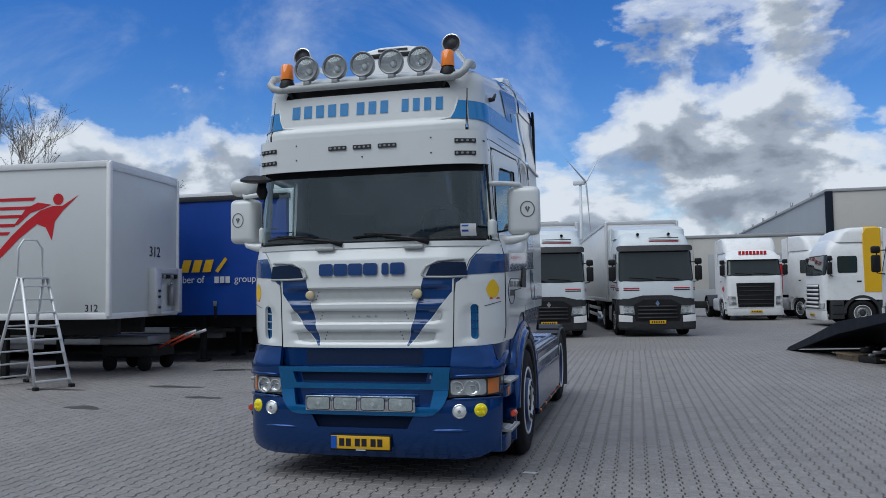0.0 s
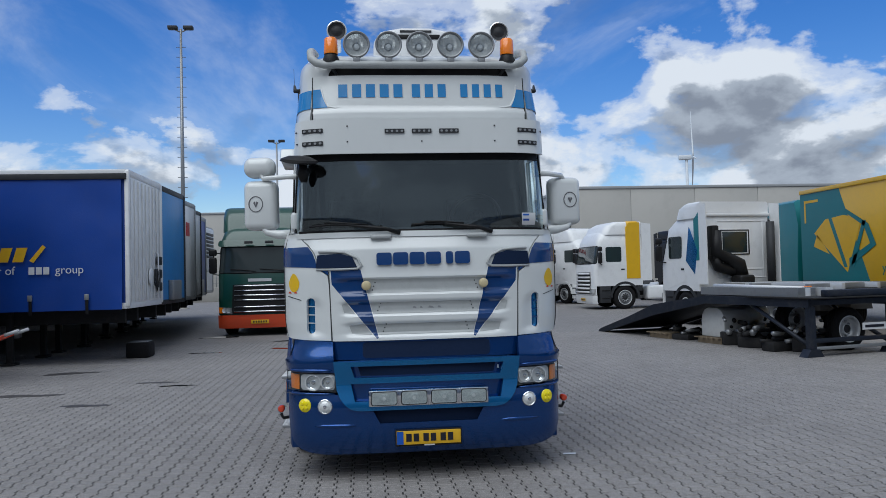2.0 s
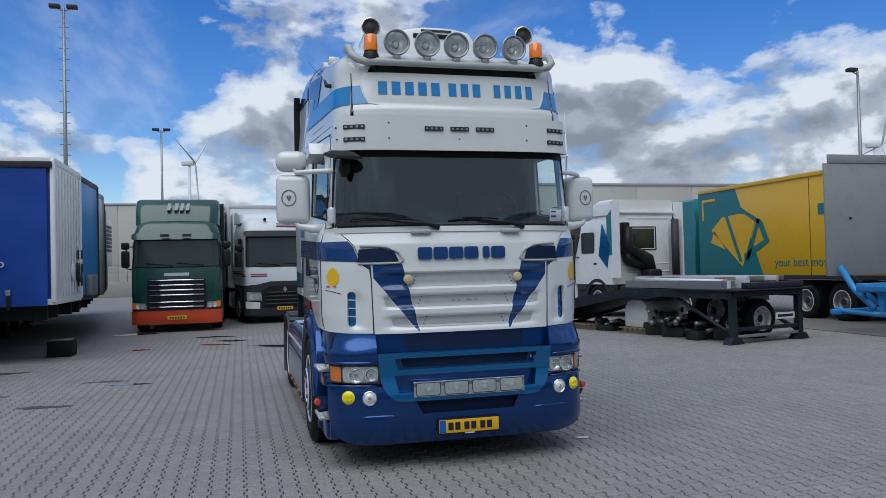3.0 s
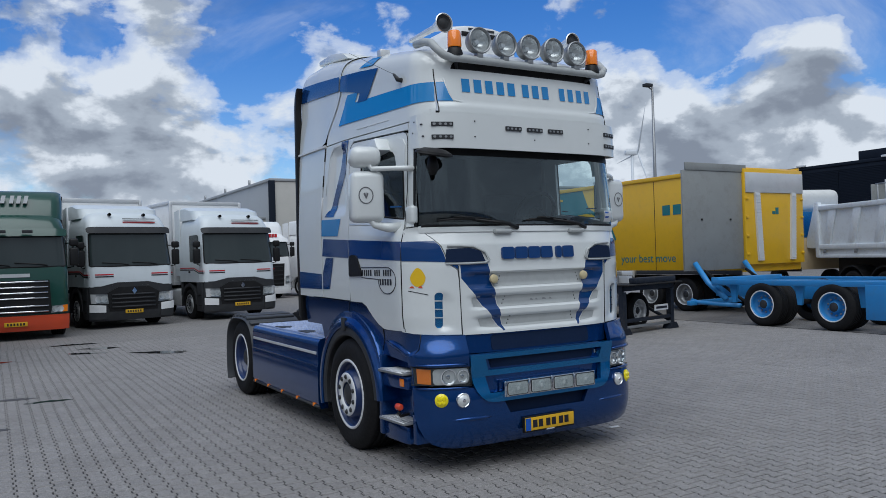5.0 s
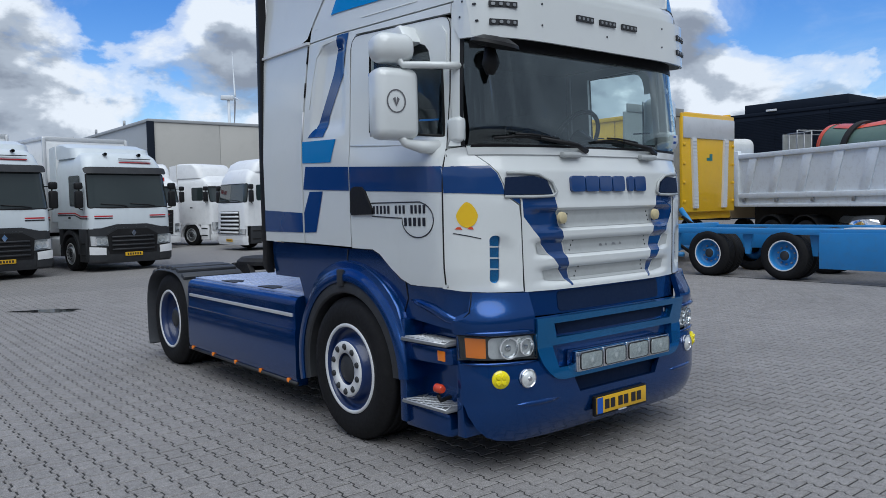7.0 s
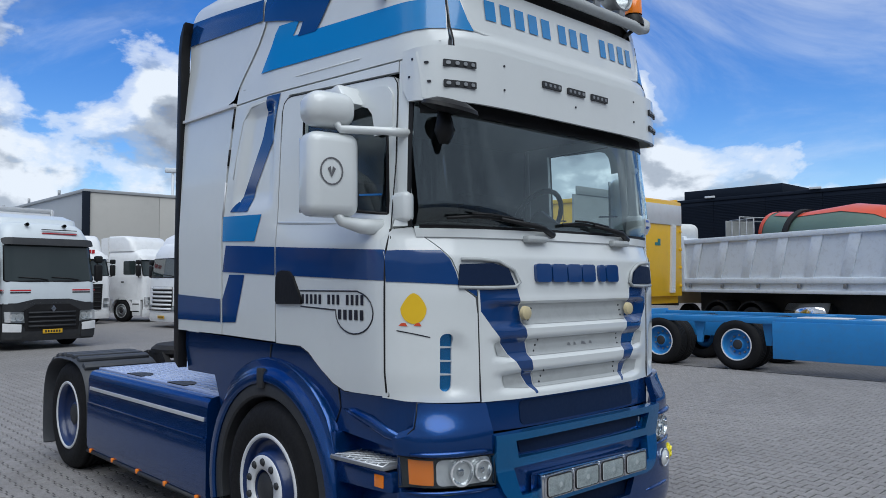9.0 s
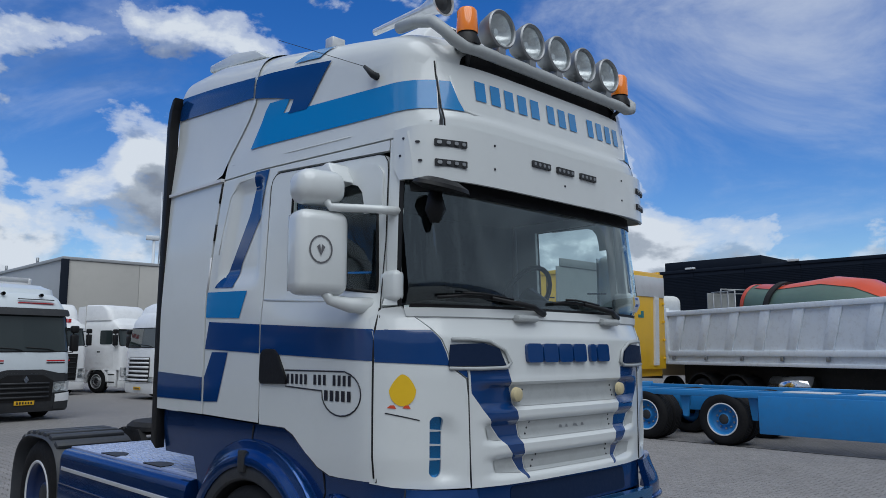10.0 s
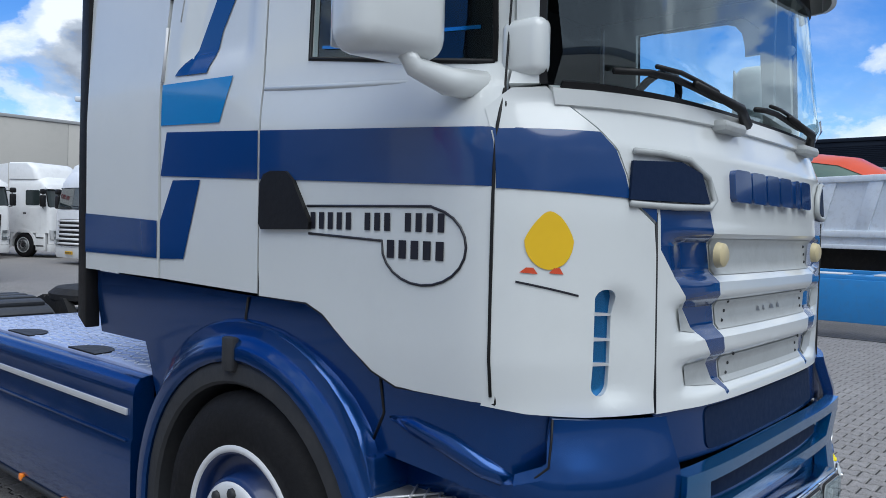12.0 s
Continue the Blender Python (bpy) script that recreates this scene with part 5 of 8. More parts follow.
centre = part("centre_frame", sheet([(-0.56, 0.583), (0.56, 0.583), (0.625, 0.595), (0.68, 0.63), (0.72, 0.685), (0.745, 0.75), (0.768, 0.985), (-0.768, 0.985), (-0.745, 0.75), (-0.72, 0.685), (-0.68, 0.63), (-0.625, 0.595)], BUMP, 0.02, 0.05, 0.06, zstep=0.03,
                                    holes=[[(-0.60, 0.85), (0.60, 0.85), (0.63, 0.945), (-0.63, 0.945)], [(-0.60, 0.655), (0.60, 0.655), (0.63, 0.80), (-0.63, 0.80)]]), M_FRAMEB, HERO, "bright blue radiator frame")
part("inner_slope", sheet([(-0.70, 0.60), (0.70, 0.60), (0.74, 0.97), (-0.74, 0.97)], FLAT, 0.0, 0.01, 0.1), M_BLUE, centre)
part("upper_mesh", sheet([(-0.55, 0.862), (0.55, 0.862), (0.57, 0.935), (-0.57, 0.935)], FLAT, 0.006, 0.01, 0.1), M_DKINS, centre, "dark mesh insert")
part("latch_hole", sheet(rounded(0.585, 0.60, 0.885, 0.915, 0.006, 2), FLAT, 0.006, 0.004, 0.1), M_WHEELW, centre)
upperp = part("radiator_panel", sheet([(-0.772, 0.99), (0.772, 0.99), (0.775, 1.142), (-0.775, 1.142)], FRONT, -0.012, 0.03, 0.08), M_BLUE, HERO, "blue panel below the bonnet")
part("upper_inset", sheet(rounded(-0.53, 0.53, 1.005, 1.132, 0.03), FRONT, -0.008, 0.004, 0.1), M_DKINS, upperp, "dark mesh inset")
barlamp = part("spotlight_bar", box(-0.49, 0.49, -0.112, -0.02, 0.618, 0.752, 0.012), M_CHROME, HERO, "row of four square spotlights in chrome")
for k in range(4):
    u = -0.365 + k * 0.2435
    lamp = part("spotlight", box(u - 0.116, u + 0.116, -0.120, -0.108, 0.622, 0.750, 0.01), M_CHROME, barlamp, "square clear spotlight")
    part("reflector", prism(rounded(u - 0.100, u + 0.100, 0.636, 0.736, 0.018), "y", -0.125, -0.119), M_FLUTE, lamp, "bright fluted lamp glass")
    part("rim_line", tube([(u + a, -0.124, 0.686 + b) for a, b in rounded(-0.103, 0.103, -0.053, 0.053, 0.018, 3) + [rounded(-0.103, 0.103, -0.053, 0.053, 0.018, 3)[0]]], 0.0035, 5), M_BLACK, lamp)
    part("bulb_bowl", lathe([(0.040, 0.0), (0.03, 0.004), (0, 0.006)], 16, Matrix.Translation((u, -0.125, 0.686)) @ TURN_Y), M_FLUTE, lamp)
    part("lens", prism(rounded(u - 0.100, u + 0.100, 0.636, 0.737, 0.02), "y", -0.134, -0.130), M_LENS, lamp)
plate = part("number_plate", box(-0.27, 0.255, -0.085, -0.072, 0.30, 0.41, 0.004), M_YPLATE, HERO, "yellow number plate with dark bars")
part("plate_strip", box(-0.268, -0.215, -0.0885, -0.083, 0.303, 0.407), M_EUB, plate)
for k, u in enumerate((-0.17, -0.11, -0.03, 0.03, 0.11, 0.17)):
    part("plate_bar", box(u - 0.022, u + 0.022, -0.0885, -0.083, 0.325, 0.388), M_INK, plate)
part("plate_holder", box(-0.28, 0.265, -0.078, -0.05, 0.285, 0.42, 0.004), M_BLACK, plate)
part("holder_print", box(-0.045, 0.04, -0.081, -0.077, 0.288, 0.298), M_WHEELW, plate)

# chassis behind the cab
frame_rails = part("chassis", box(-0.45, -0.36, 0.5, 5.95, 0.55, 0.88, 0.01), M_FRAME, HERO, "dark chassis rails")
part("rail", box(0.36, 0.45, 0.5, 5.95, 0.55, 0.88, 0.01), M_FRAME, frame_rails)
part("cross_member", box(-0.45, 0.45, 5.8, 5.95, 0.5, 0.88, 0.01), M_FRAME, frame_rails)
for sg in (-1, 1):
    part("tank", box(min(sg * 0.55, sg * 1.1), max(sg * 0.55, sg * 1.1), 2.3, 4.45, 0.32, 0.93, 0.06, 3), M_FRAME, frame_rails)
part("axle", tube([(-1.0, 5.2, 0.5), (1.0, 5.2, 0.5)], 0.10, 12), M_FRAME, frame_rails)
part("front_axle", tube([(-1.0, 1.45, 0.45), (1.0, 1.45, 0.45)], 0.07, 12), M_FRAME, frame_rails)
M_DECK = surface("blue_chequer_base", (0.44, 0.52, 0.76), 0.40, metal=0.30, vary=0.15, scale=3, dirt=0.15, coat=0.3, bump=0.0)
M_CHEQ = surface("blue_chequer_plate", (0.68, 0.74, 0.88), 0.30, metal=0.30, vary=0.10, dirt=0.12, coat=0.3, bump=0.0)
deck = part("deck", box(-1.13, 1.13, 2.25, 4.56, 0.965, 1.0, 0.008), M_DECK, HERO, "silvery blue chequer-plate deck with half-round openings")
bm = bmesh.new()
for i in range(36):
    for j in range(38):
        x, y = -1.08 + i * 0.0617, 2.30 + j * 0.059
        a = 45 if (i + j) % 2 else -45
        box(-0.022, 0.022, -0.006, 0.006, 0.998, 1.004, bm=bm, m=Matrix.Translation((x, y, 0)) @ Matrix.Rotation(radians(a), 4, "Z"))
tagged(part("chequer", bm, M_CHEQ, deck), kind="stuff")
for sg in (-1, 1):
    for y in (2.95, 3.75):
        # no hole is cut: a black patch paints the dark of each opening
        half_round = [(sg * (1.125 - 0.15 * math.sin(radians(a)) ** 0.8), y - 0.15 * math.cos(radians(a))) for a in range(0, 181, 15)]
        part("foot_opening", prism(half_round, "z", 0.985, 1.0065), M_BLACK, deck, "black half-round patch for the shade in an opening")
fifth = part("fifth_wheel", lathe([(0, 1.14), (0.40, 1.14), (0.45, 1.10), (0.45, 1.06), (0, 1.06)], 28, Matrix.Translation((0, 4.95, 0))), M_FRAME, HERO, "black coupling plate")
for sg in (-1, 1):
    part("coupling_stand", prism([(4.6, 0.88), (5.3, 0.88), (5.1, 1.08), (4.8, 1.08)], "x", sg * 0.38, sg * 0.44), M_FRAME, fifth)
part("coupling_ramp", prism([(5.3, 1.07), (5.75, 0.95), (5.75, 0.92), (5.25, 1.03)], "x", -0.38, 0.38), M_FRAME, fifth)
rack = part("air_line_rack", tube([(-0.5, 2.9, 1.0), (-0.5, 2.9, 1.35), (0.5, 2.9, 1.35), (0.5, 2.9, 1.0)], 0.02, 8), M_BLACK, HERO, "black air line rack behind the cab")
part("hose", tube([(-0.6, 3.6, 1.05), (-0.3, 3.2, 1.08), (0.0, 3.0, 1.25), (0.2, 2.92, 1.33)], 0.018, 8), M_BLACK, rack)
for sg in (-1, 1):
    part("tail_lamp", box(min(sg * 0.5, sg * 0.95), max(sg * 0.5, sg * 0.95), 5.92, 6.0, 0.55, 0.68, 0.01), M_REDL, frame_rails)


# ---- parked trucks ----
def loft(levels, n=10, bm=None):
    """Rounded body from levels (z, half width, front y, back y, front corner radius)."""
    bm = bm or bmesh.new()
    rings = []
    for z, w, f, b, r in levels:
        pts = [(w, b)] + [(w, f + r)] + [(w - r + r * math.cos(radians(a)), f + r - r * math.sin(radians(a))) for a in (22, 45, 67)] + [(w - r, f)]
        pts = pts + [(0, f - 0.03)] + [(-x, y) for x, y in reversed(pts)]
        rings.append([bm.verts.new((x, y, z)) for x, y in pts])
    k = len(rings[0])
    fs = []
    for p, q in zip(rings, rings[1:]):
        for i in range(k):
            fs.append(bm.faces.new((p[i], p[(i + 1) % k], q[(i + 1) % k], q[i])))
    fs.append(bm.faces.new(rings[0]))
    fs.append(bm.faces.new(rings[-1]))
    bmesh.ops.recalc_face_normals(bm, faces=fs)
    return bm


def nose(ff, w=1.24, z0=1.8, z1=2.8):
    """Front chart of a parked cab: bowed face with rounded corners, drawn in above the waist."""
    def chart(u, z):
        half = w - 0.05 * min(1.0, max(0.0, (z - z0) / (z1 - z0)))
        flat = half - 0.21
        x = min(max(0.0, abs(u) - flat) / 0.21, 0.985)
        return Vector((u, ff(z) - 0.03 * (1 - min(1.0, abs(u) / flat)) + 0.21 * (1 - (1 - x * x) ** 0.5), z))
    return chart


def lorry(name, m, label, st, group="parked trucks"):
    """A parked cab-over truck, front at y = 0. st holds its style."""
    t = thing(name, m, label, "truck", group)
    col, w, h, back = st["paint"], st.get("w", 1.23), st["h"], st.get("back", 2.2)
    z0, z1 = st["screen"]
    sill = st.get("sill", 1.0)
    lean = st.get("lean", 0.22)
    ff = lerp_table([(0.2, 0.05), (0.45, 0.0), (z0 - 0.1, 0.02), (z0, 0.06), (z1, 0.06 + lean), (h, 0.06 + lean + st.get("slope", 0.5))])
    body = part("cab", loft([(sill, w, ff(sill), back, 0.2), (z0 - 0.15, w, ff(z0 - 0.15), back, 0.2), (z0, w, ff(z0), back, 0.2), (z1, w - 0.05, ff(z1), back, 0.22), (z1 + 0.18, w - 0.06, ff(z1) + 0.02, back, 0.24),
                             (h - 0.14, w - 0.12, ff(h) - 0.12, back, 0.3), (h - 0.03, w - 0.22, ff(h), back, 0.3), (h, w - 0.34, ff(h) + 0.1, back, 0.3)]), col, t, st.get("cab_label", ""))
    ch = nose(ff, w, z0, z1)
    part("windscreen", sheet([(-w + 0.06, z0 + 0.06), (-w + 0.10, z0 + 0.03), (w - 0.10, z0 + 0.03), (w - 0.06, z0 + 0.06), (w - 0.10, z1 - 0.05), (w - 0.14, z1 - 0.02), (-w + 0.14, z1 - 0.02), (-w + 0.10, z1 - 0.05)], ch, 0.014, 0.006, 0.07, mid=(0, 1)), M_DARKWIN, body, "dark windscreen")
    edge = [(-w + 0.055, z0 + 0.05), (-w + 0.10, z0 + 0.02), (-0.5, z0 + 0.02), (0.5, z0 + 0.02), (w - 0.10, z0 + 0.02), (w - 0.055, z0 + 0.05), (w - 0.095, z1 - 0.04), (w - 0.14, z1 - 0.01), (0.5, z1 - 0.01), (-0.5, z1 - 0.01), (-w + 0.14, z1 - 0.01), (-w + 0.095, z1 - 0.04), (-w + 0.055, z0 + 0.05)]
    part("screen_seal", tube([ch(a, b) + Vector((0, -0.006, 0)) for a, b in edge], 0.024, 6), M_BLACK, body)
    part("inside_mirror", box(0.05, 0.30, ff(z1) - 0.02, ff(z1) + 0.0, z1 - 0.22, z1 - 0.10, 0.03), M_BLACK, body)
    for u0, u1 in ((-0.85, -0.1), (0.0, 0.75)):
        part("wiper", tube([ch(u1, z0 + 0.05) + Vector((0, -0.04, 0)), ch(u1 - 0.2, z0 + 0.09) + Vector((0, -0.04, 0)), ch(u0, z0 + 0.13) + Vector((0, -0.04, 0))], 0.014, 6), M_BLACK, body)
    if st.get("visor"):
        part("sun_visor", sheet(rounded(-w + 0.1, w - 0.1, z1 - 0.03, z1 + 0.12, 0.05), ch, 0.13, 0.03, 0.1, mid=(0, 1)), st["visor"], body, "sun visor")
    # sides
    for sg in (-1, 1):
        part("side_window", prism(rounded(0.55, 1.25, z0 + 0.08, z1 - 0.05, 0.07), "x", sg * (w - 0.02), sg * (w + 0.006)), M_DARKWIN, body)
        dr = part("door", prism([(0.42, sill + 0.05), (1.42, sill + 0.28), (1.42, z0 + 0.0), (0.42, z0 - 0.02)], "x", sg * (w - 0.02), sg * (w + 0.005)), st.get("door", col), body)
        part("door_handle", box(sg * (w + 0.004) - 0.012, sg * (w + 0.004) + 0.012, 1.22, 1.38, z0 - 0.28, z0 - 0.22, 0.006), M_BLACK, dr)
        mir = part("mirror", box(sg * (w + 0.16) - 0.11, sg * (w + 0.16) + 0.11, 0.14, 0.30, z0 + 0.02, z0 + 0.50, 0.05, 3), st.get("mirror", M_BLACK), t, "door mirror")
        part("mirror_top", box(sg * (w + 0.16) - 0.11, sg * (w + 0.16) + 0.11, 0.14, 0.30, z0 + 0.54, z0 + 0.74, 0.05, 3), st.get("mirror", M_BLACK), mir)
        part("mirror_arm", tube([(sg * (w - 0.05), 0.4, z0 + 0.62), (sg * (w + 0.14), 0.24, z0 + 0.62), (sg * (w + 0.14), 0.24, z0 + 0.0), (sg * (w - 0.04), 0.4, z0 - 0.04)], 0.022, 6), M_BLACK, mir)
        # wheel arch, steps, wheels
        bm = bmesh.new()
        prof = arc(1.38, 0.5, 0.68, -8, 180, 14)
        inner_arc = arc(1.38, 0.5, 0.58, -8, 180, 14)
        prism(prof + inner_arc[::-1], "x", sg * 0.92, sg * (w + 0.01), bm)
        part("fender", bm, st.get("fender", col), t, "wheel arch")
        part("step_box", box(min(sg * 0.98, sg * (w - 0.005)), max(sg * 0.98, sg * (w - 0.005)), 0.25, 0.74, 0.28, sill + 0.02, 0.02), st.get("lower", M_DKGREY), t, "cab steps")
        for zz in (0.45, 0.78):
            part("step", box(min(sg * 1.0, sg * (w + 0.008)), max(sg * 1.0, sg * (w + 0.008)), 0.33, 0.70, zz, zz + 0.05, 0.01), M_BLACK, t)
        wheel(t, sg * (w - 0.03), 1.38, 0.50, sg, 0.30, M_STEEL, "proud", 28)
        part("side_fill", box(min(sg * 1.0, sg * (w - 0.03)), max(sg * 1.0, sg * (w - 0.03)), 1.95, back, 0.75, sill + 0.02, 0.01), st.get("fender", col), t)
        if st.get("tank", True):
            part("side_tank", box(min(sg * 0.6, sg * 1.16), max(sg * 0.6, sg * 1.16), back + 0.25, back + 1.5, 0.38, 0.98, 0.10, 3), st.get("tank_mat", M_ALU), t, "fuel tank")
        for x in (1.19, 0.86):
            wheel(t, sg * x, st.get("axle", 5.0), 0.50, sg, 0.28, M_STEEL, "dish", 24)
        part("rear_fender", prism(arc(st.get("axle", 5.0), 0.5, 0.64, 5, 175, 10) + arc(st.get("axle", 5.0), 0.5, 0.60, 175, 5, 10), "x", sg * 0.55, sg * 1.22), M_DKGREY, t)
    # lower front
    bt = st.get("bumper_top", 0.95)
    bf = nose(lerp_table([(0.2, 0.06), (0.3, 0.0), (bt, -0.02), (sill + 0.3, 0.0)]), w)
    part("bumper", sheet([(-w + 0.02, 0.24), (w - 0.02, 0.24), (w - 0.01, bt), (-w + 0.01, bt)], bf, 0.02, 0.10, 0.15, mid=(0, 1)), st["bumper"], t, "front bumper")
    if sill > bt:
        part("front_mask", sheet([(-w + 0.02, bt + 0.01), (w - 0.02, bt + 0.01), (w - 0.02, sill + 0.02), (-w + 0.02, sill + 0.02)], bf, 0.0, 0.08, 0.15, mid=(0, 1)), st.get("mask", st["bumper"]), t, "lower front mask")
    for poly, mt, off in st.get("front", ()):
        part("grille" if mt in (M_BLACK, M_DKGREY) else "front_trim", sheet(poly, ch if min(p[1] for p in poly) > sill else bf, off, 0.03, 0.12, mid=(0, 1)), mt, t)
    for zz in st.get("bars", ()):
        u = st.get("bar_w", 0.78)
        part("grille_bar", tube([(ch if zz > sill else bf)(a, zz) + Vector((0, -0.05, 0)) for a in (-u, -u / 2, 0, u / 2, u)], st.get("bar_r", 0.022), 6), st.get("bar_mat", M_CHROME), t)
    for sg in (-1, 1):
        lz0, lz1, lu = st.get("lamps", (0.68, 0.9, 0.78))
        hl = part("headlamp", sheet(mirror_poly([(lu, lz0), (w - 0.06, lz0 + 0.03), (w - 0.05, lz1 + 0.02), (lu + 0.03, lz1)], sg), bf, 0.035, 0.03, 0.12, mid=(0, 1)), M_STEEL, t, "clear headlamp")
        for q in (0.3, 0.68):
            uu, lr = lu + (w - 0.1 - lu) * q, min((lz1 - lz0) * 0.40, (w - lu) * 0.2)
            part("reflector", lathe([(lr, 0.012), (lr * 0.7, 0.004), (0, 0.006)], 16, Matrix.Translation(bf(sg * uu, (lz0 + lz1) / 2 + 0.01) + Vector((0, -0.032, 0))) @ TURN_Y), M_REFL, hl)
        part("lens", sheet(mirror_poly([(lu, lz0), (w - 0.06, lz0 + 0.03), (w - 0.05, lz1 + 0.02), (lu + 0.03, lz1)], sg), bf, 0.045, 0, 0.2, mid=(0, 1)), M_LENS, hl)
        part("turn_signal", sheet(mirror_poly([(w - 0.17, lz0 + 0.02), (w - 0.07, lz0 + 0.03), (w - 0.06, lz1 + 0.02), (w - 0.16, lz1 + 0.01)], sg), bf, 0.04, 0.01, 0.1, mid=(0, 1)), st.get("signal", M_REFL), hl)
    pl = part("number_plate", box(-0.26, 0.26, -0.085, -0.07, st.get("plate", 0.40), st.get("plate", 0.40) + 0.11, 0.004), M_YPLATE, t, "yellow number plate with dark bars")
    for k in range(6):
        u = -0.18 + k * 0.072
        part("plate_bar", box(u - 0.02, u + 0.02, -0.089, -0.083, st.get("plate", 0.40) + 0.025, st.get("plate", 0.40) + 0.085), M_INK, pl)
    # chassis and deflector
    rails = part("chassis", box(-0.46, 0.46, 0.4, st.get("axle", 5.0) + 0.75, 0.55, 0.86, 0.02), M_FRAME, t, "dark chassis")
    part("axle", tube([(-1.0, 1.38, 0.48), (1.0, 1.38, 0.48)], 0.08, 8), M_FRAME, rails)
    part("rear_axle", tube([(-1.0, st.get("axle", 5.0), 0.48), (1.0, st.get("axle", 5.0), 0.48)], 0.1, 8), M_FRAME, rails)
    part("under_cab", box(-0.95, 0.95, 0.3, back - 0.05, 0.45, sill + 0.02, 0.02), M_FRAME, rails)
    if st.get("coupling", True):
        part("coupling_plate", lathe([(0, 1.08), (0.42, 1.08), (0.45, 1.02), (0, 1.02)], 20, Matrix.Translation((0, st.get("axle", 5.0) - 0.4, 0))), M_FRAME, rails)
    if st.get("deflector"):
        hd = st["deflector"]
        dfm, ds = st.get("deflector_mat", col), st.get("defl_back", 0.0)
        d = part("roof_deflector", loft([(h - 0.15, w - 0.06, ff(h) - 0.05 + ds, back, 0.3), ((h + hd) / 2, w - 0.05, ff(h) + 0.12 + ds, back, 0.3), (hd - 0.05, w - 0.06, ff(h) + 0.42 + 1.6 * ds, back, 0.25), (hd, w - 0.12, ff(h) + 0.55 + 1.6 * ds, back, 0.2)]), dfm, t, "roof wind deflector")
        for sg in (-1, 1):
            part("side_flap", prism([(back, sill + 0.2), (back + 0.42, sill + 0.2), (back + 0.42, hd - 0.1), (back, hd - 0.05)], "x", sg * (w - 0.03), sg * (w - 0.0)), dfm, t, "side wind flap")
    return t, ch, bf


M_DARKWIN = surface("dark_window", (0.026, 0.036, 0.037), 0.05, vary=0.2, scale=0.8, dirt=0.05, dirt_col=(0.06, 0.06, 0.06), bump=0.0, spec=0.6)


def trailer(name, m, label, col, length=13.6, w=1.27, z0=1.15, z1=4.0, category="trailer", group="parked trailers", frame=None, legs=True, front=None, wheels=True, ribs=0):
    """A semi-trailer: body front at y = 0, reaching back along y."""
    frame = frame or M_ALU
    t = thing(name, m, label, category, group)
    body = part("body", box(-w, w, 0, length, z0, z1, 0.015), col, t)
    for sg in (-1, 1):
        for y in (0.0, length):
            part("corner_post", box(sg * w - 0.05, sg * w + 0.05, y - 0.05, y + 0.05, z0 - 0.01, z1 + 0.005, 0.03, 3), frame, body, "corner post")
        part("roof_rail", box(sg * w - 0.035, sg * w + 0.035, 0.02, length, z1 - 0.09, z1 + 0.03, 0.012), frame, body)
        part("floor_rail", box(sg * w - 0.03, sg * w + 0.03, 0.02, length, z0 - 0.05, z0 + 0.07, 0.01), frame, body)
        part("beam", box(sg * 0.45 - 0.06, sg * 0.45 + 0.06, 0.3, length - 0.1, z0 - 0.38, z0 - 0.03, 0.01), M_FRAME, t, "chassis beam")
        if wheels:
            for k in range(3):
                wheel(t, sg * (w - 0.06), length - 4.6 + k * 1.32, 0.50, sg, 0.36, M_STEEL, "dish", 24)
            part("side_guard", box(sg * (w - 0.04) - 0.015, sg * (w - 0.04) + 0.015, 3.2, length - 5.4, 0.42, 0.56, 0.01), M_ALU, t)
            part("side_guard", box(sg * (w - 0.04) - 0.015, sg * (w - 0.04) + 0.015, 3.2, length - 5.4, 0.70, 0.84, 0.01), M_ALU, t)
        if legs:
            leg = part("landing_leg", box(sg * 0.85 - 0.06, sg * 0.85 + 0.06, 2.45, 2.57, 0.05, z0, 0.01), M_FRAME, t, "landing leg")
            part("foot", box(sg * 0.85 - 0.16, sg * 0.85 + 0.16, 2.38, 2.64, 0.0, 0.05, 0.01), M_FRAME, leg)
    part("front_rail", box(-w, w, -0.03, 0.03, z1 - 0.11, z1 + 0.03, 0.012), frame, body)
    part("front_sill", box(-w, w, -0.02, 0.03, z0 - 0.05, z0 + 0.08, 0.012), frame, body)
    part("axle_frame", box(-0.6, 0.6, length - 5.2, length - 1.2, 0.45, 0.8, 0.02), M_FRAME, t)
    if front:
        part("front_panel", box(-w + 0.06, w - 0.06, -0.02, 0.02, z0 + 0.06, z1 - 0.1, 0.005), front, body, "front wall")
        if ribs:
            for k in range(ribs):
                x = -w + 0.12 + (2 * w - 0.24) * k / (ribs - 1)
                part("rib", box(x - 0.03, x + 0.03, -0.05, -0.02, z0 + 0.1, z1 - 0.15, 0.012), front, body)
    return t


M_VANB = surface("bluish_white_paint", (0.60, 0.65, 0.68), 0.34, vary=0.05, scale=1.2, dirt=0.12, coat=0.2, bump=0.0)
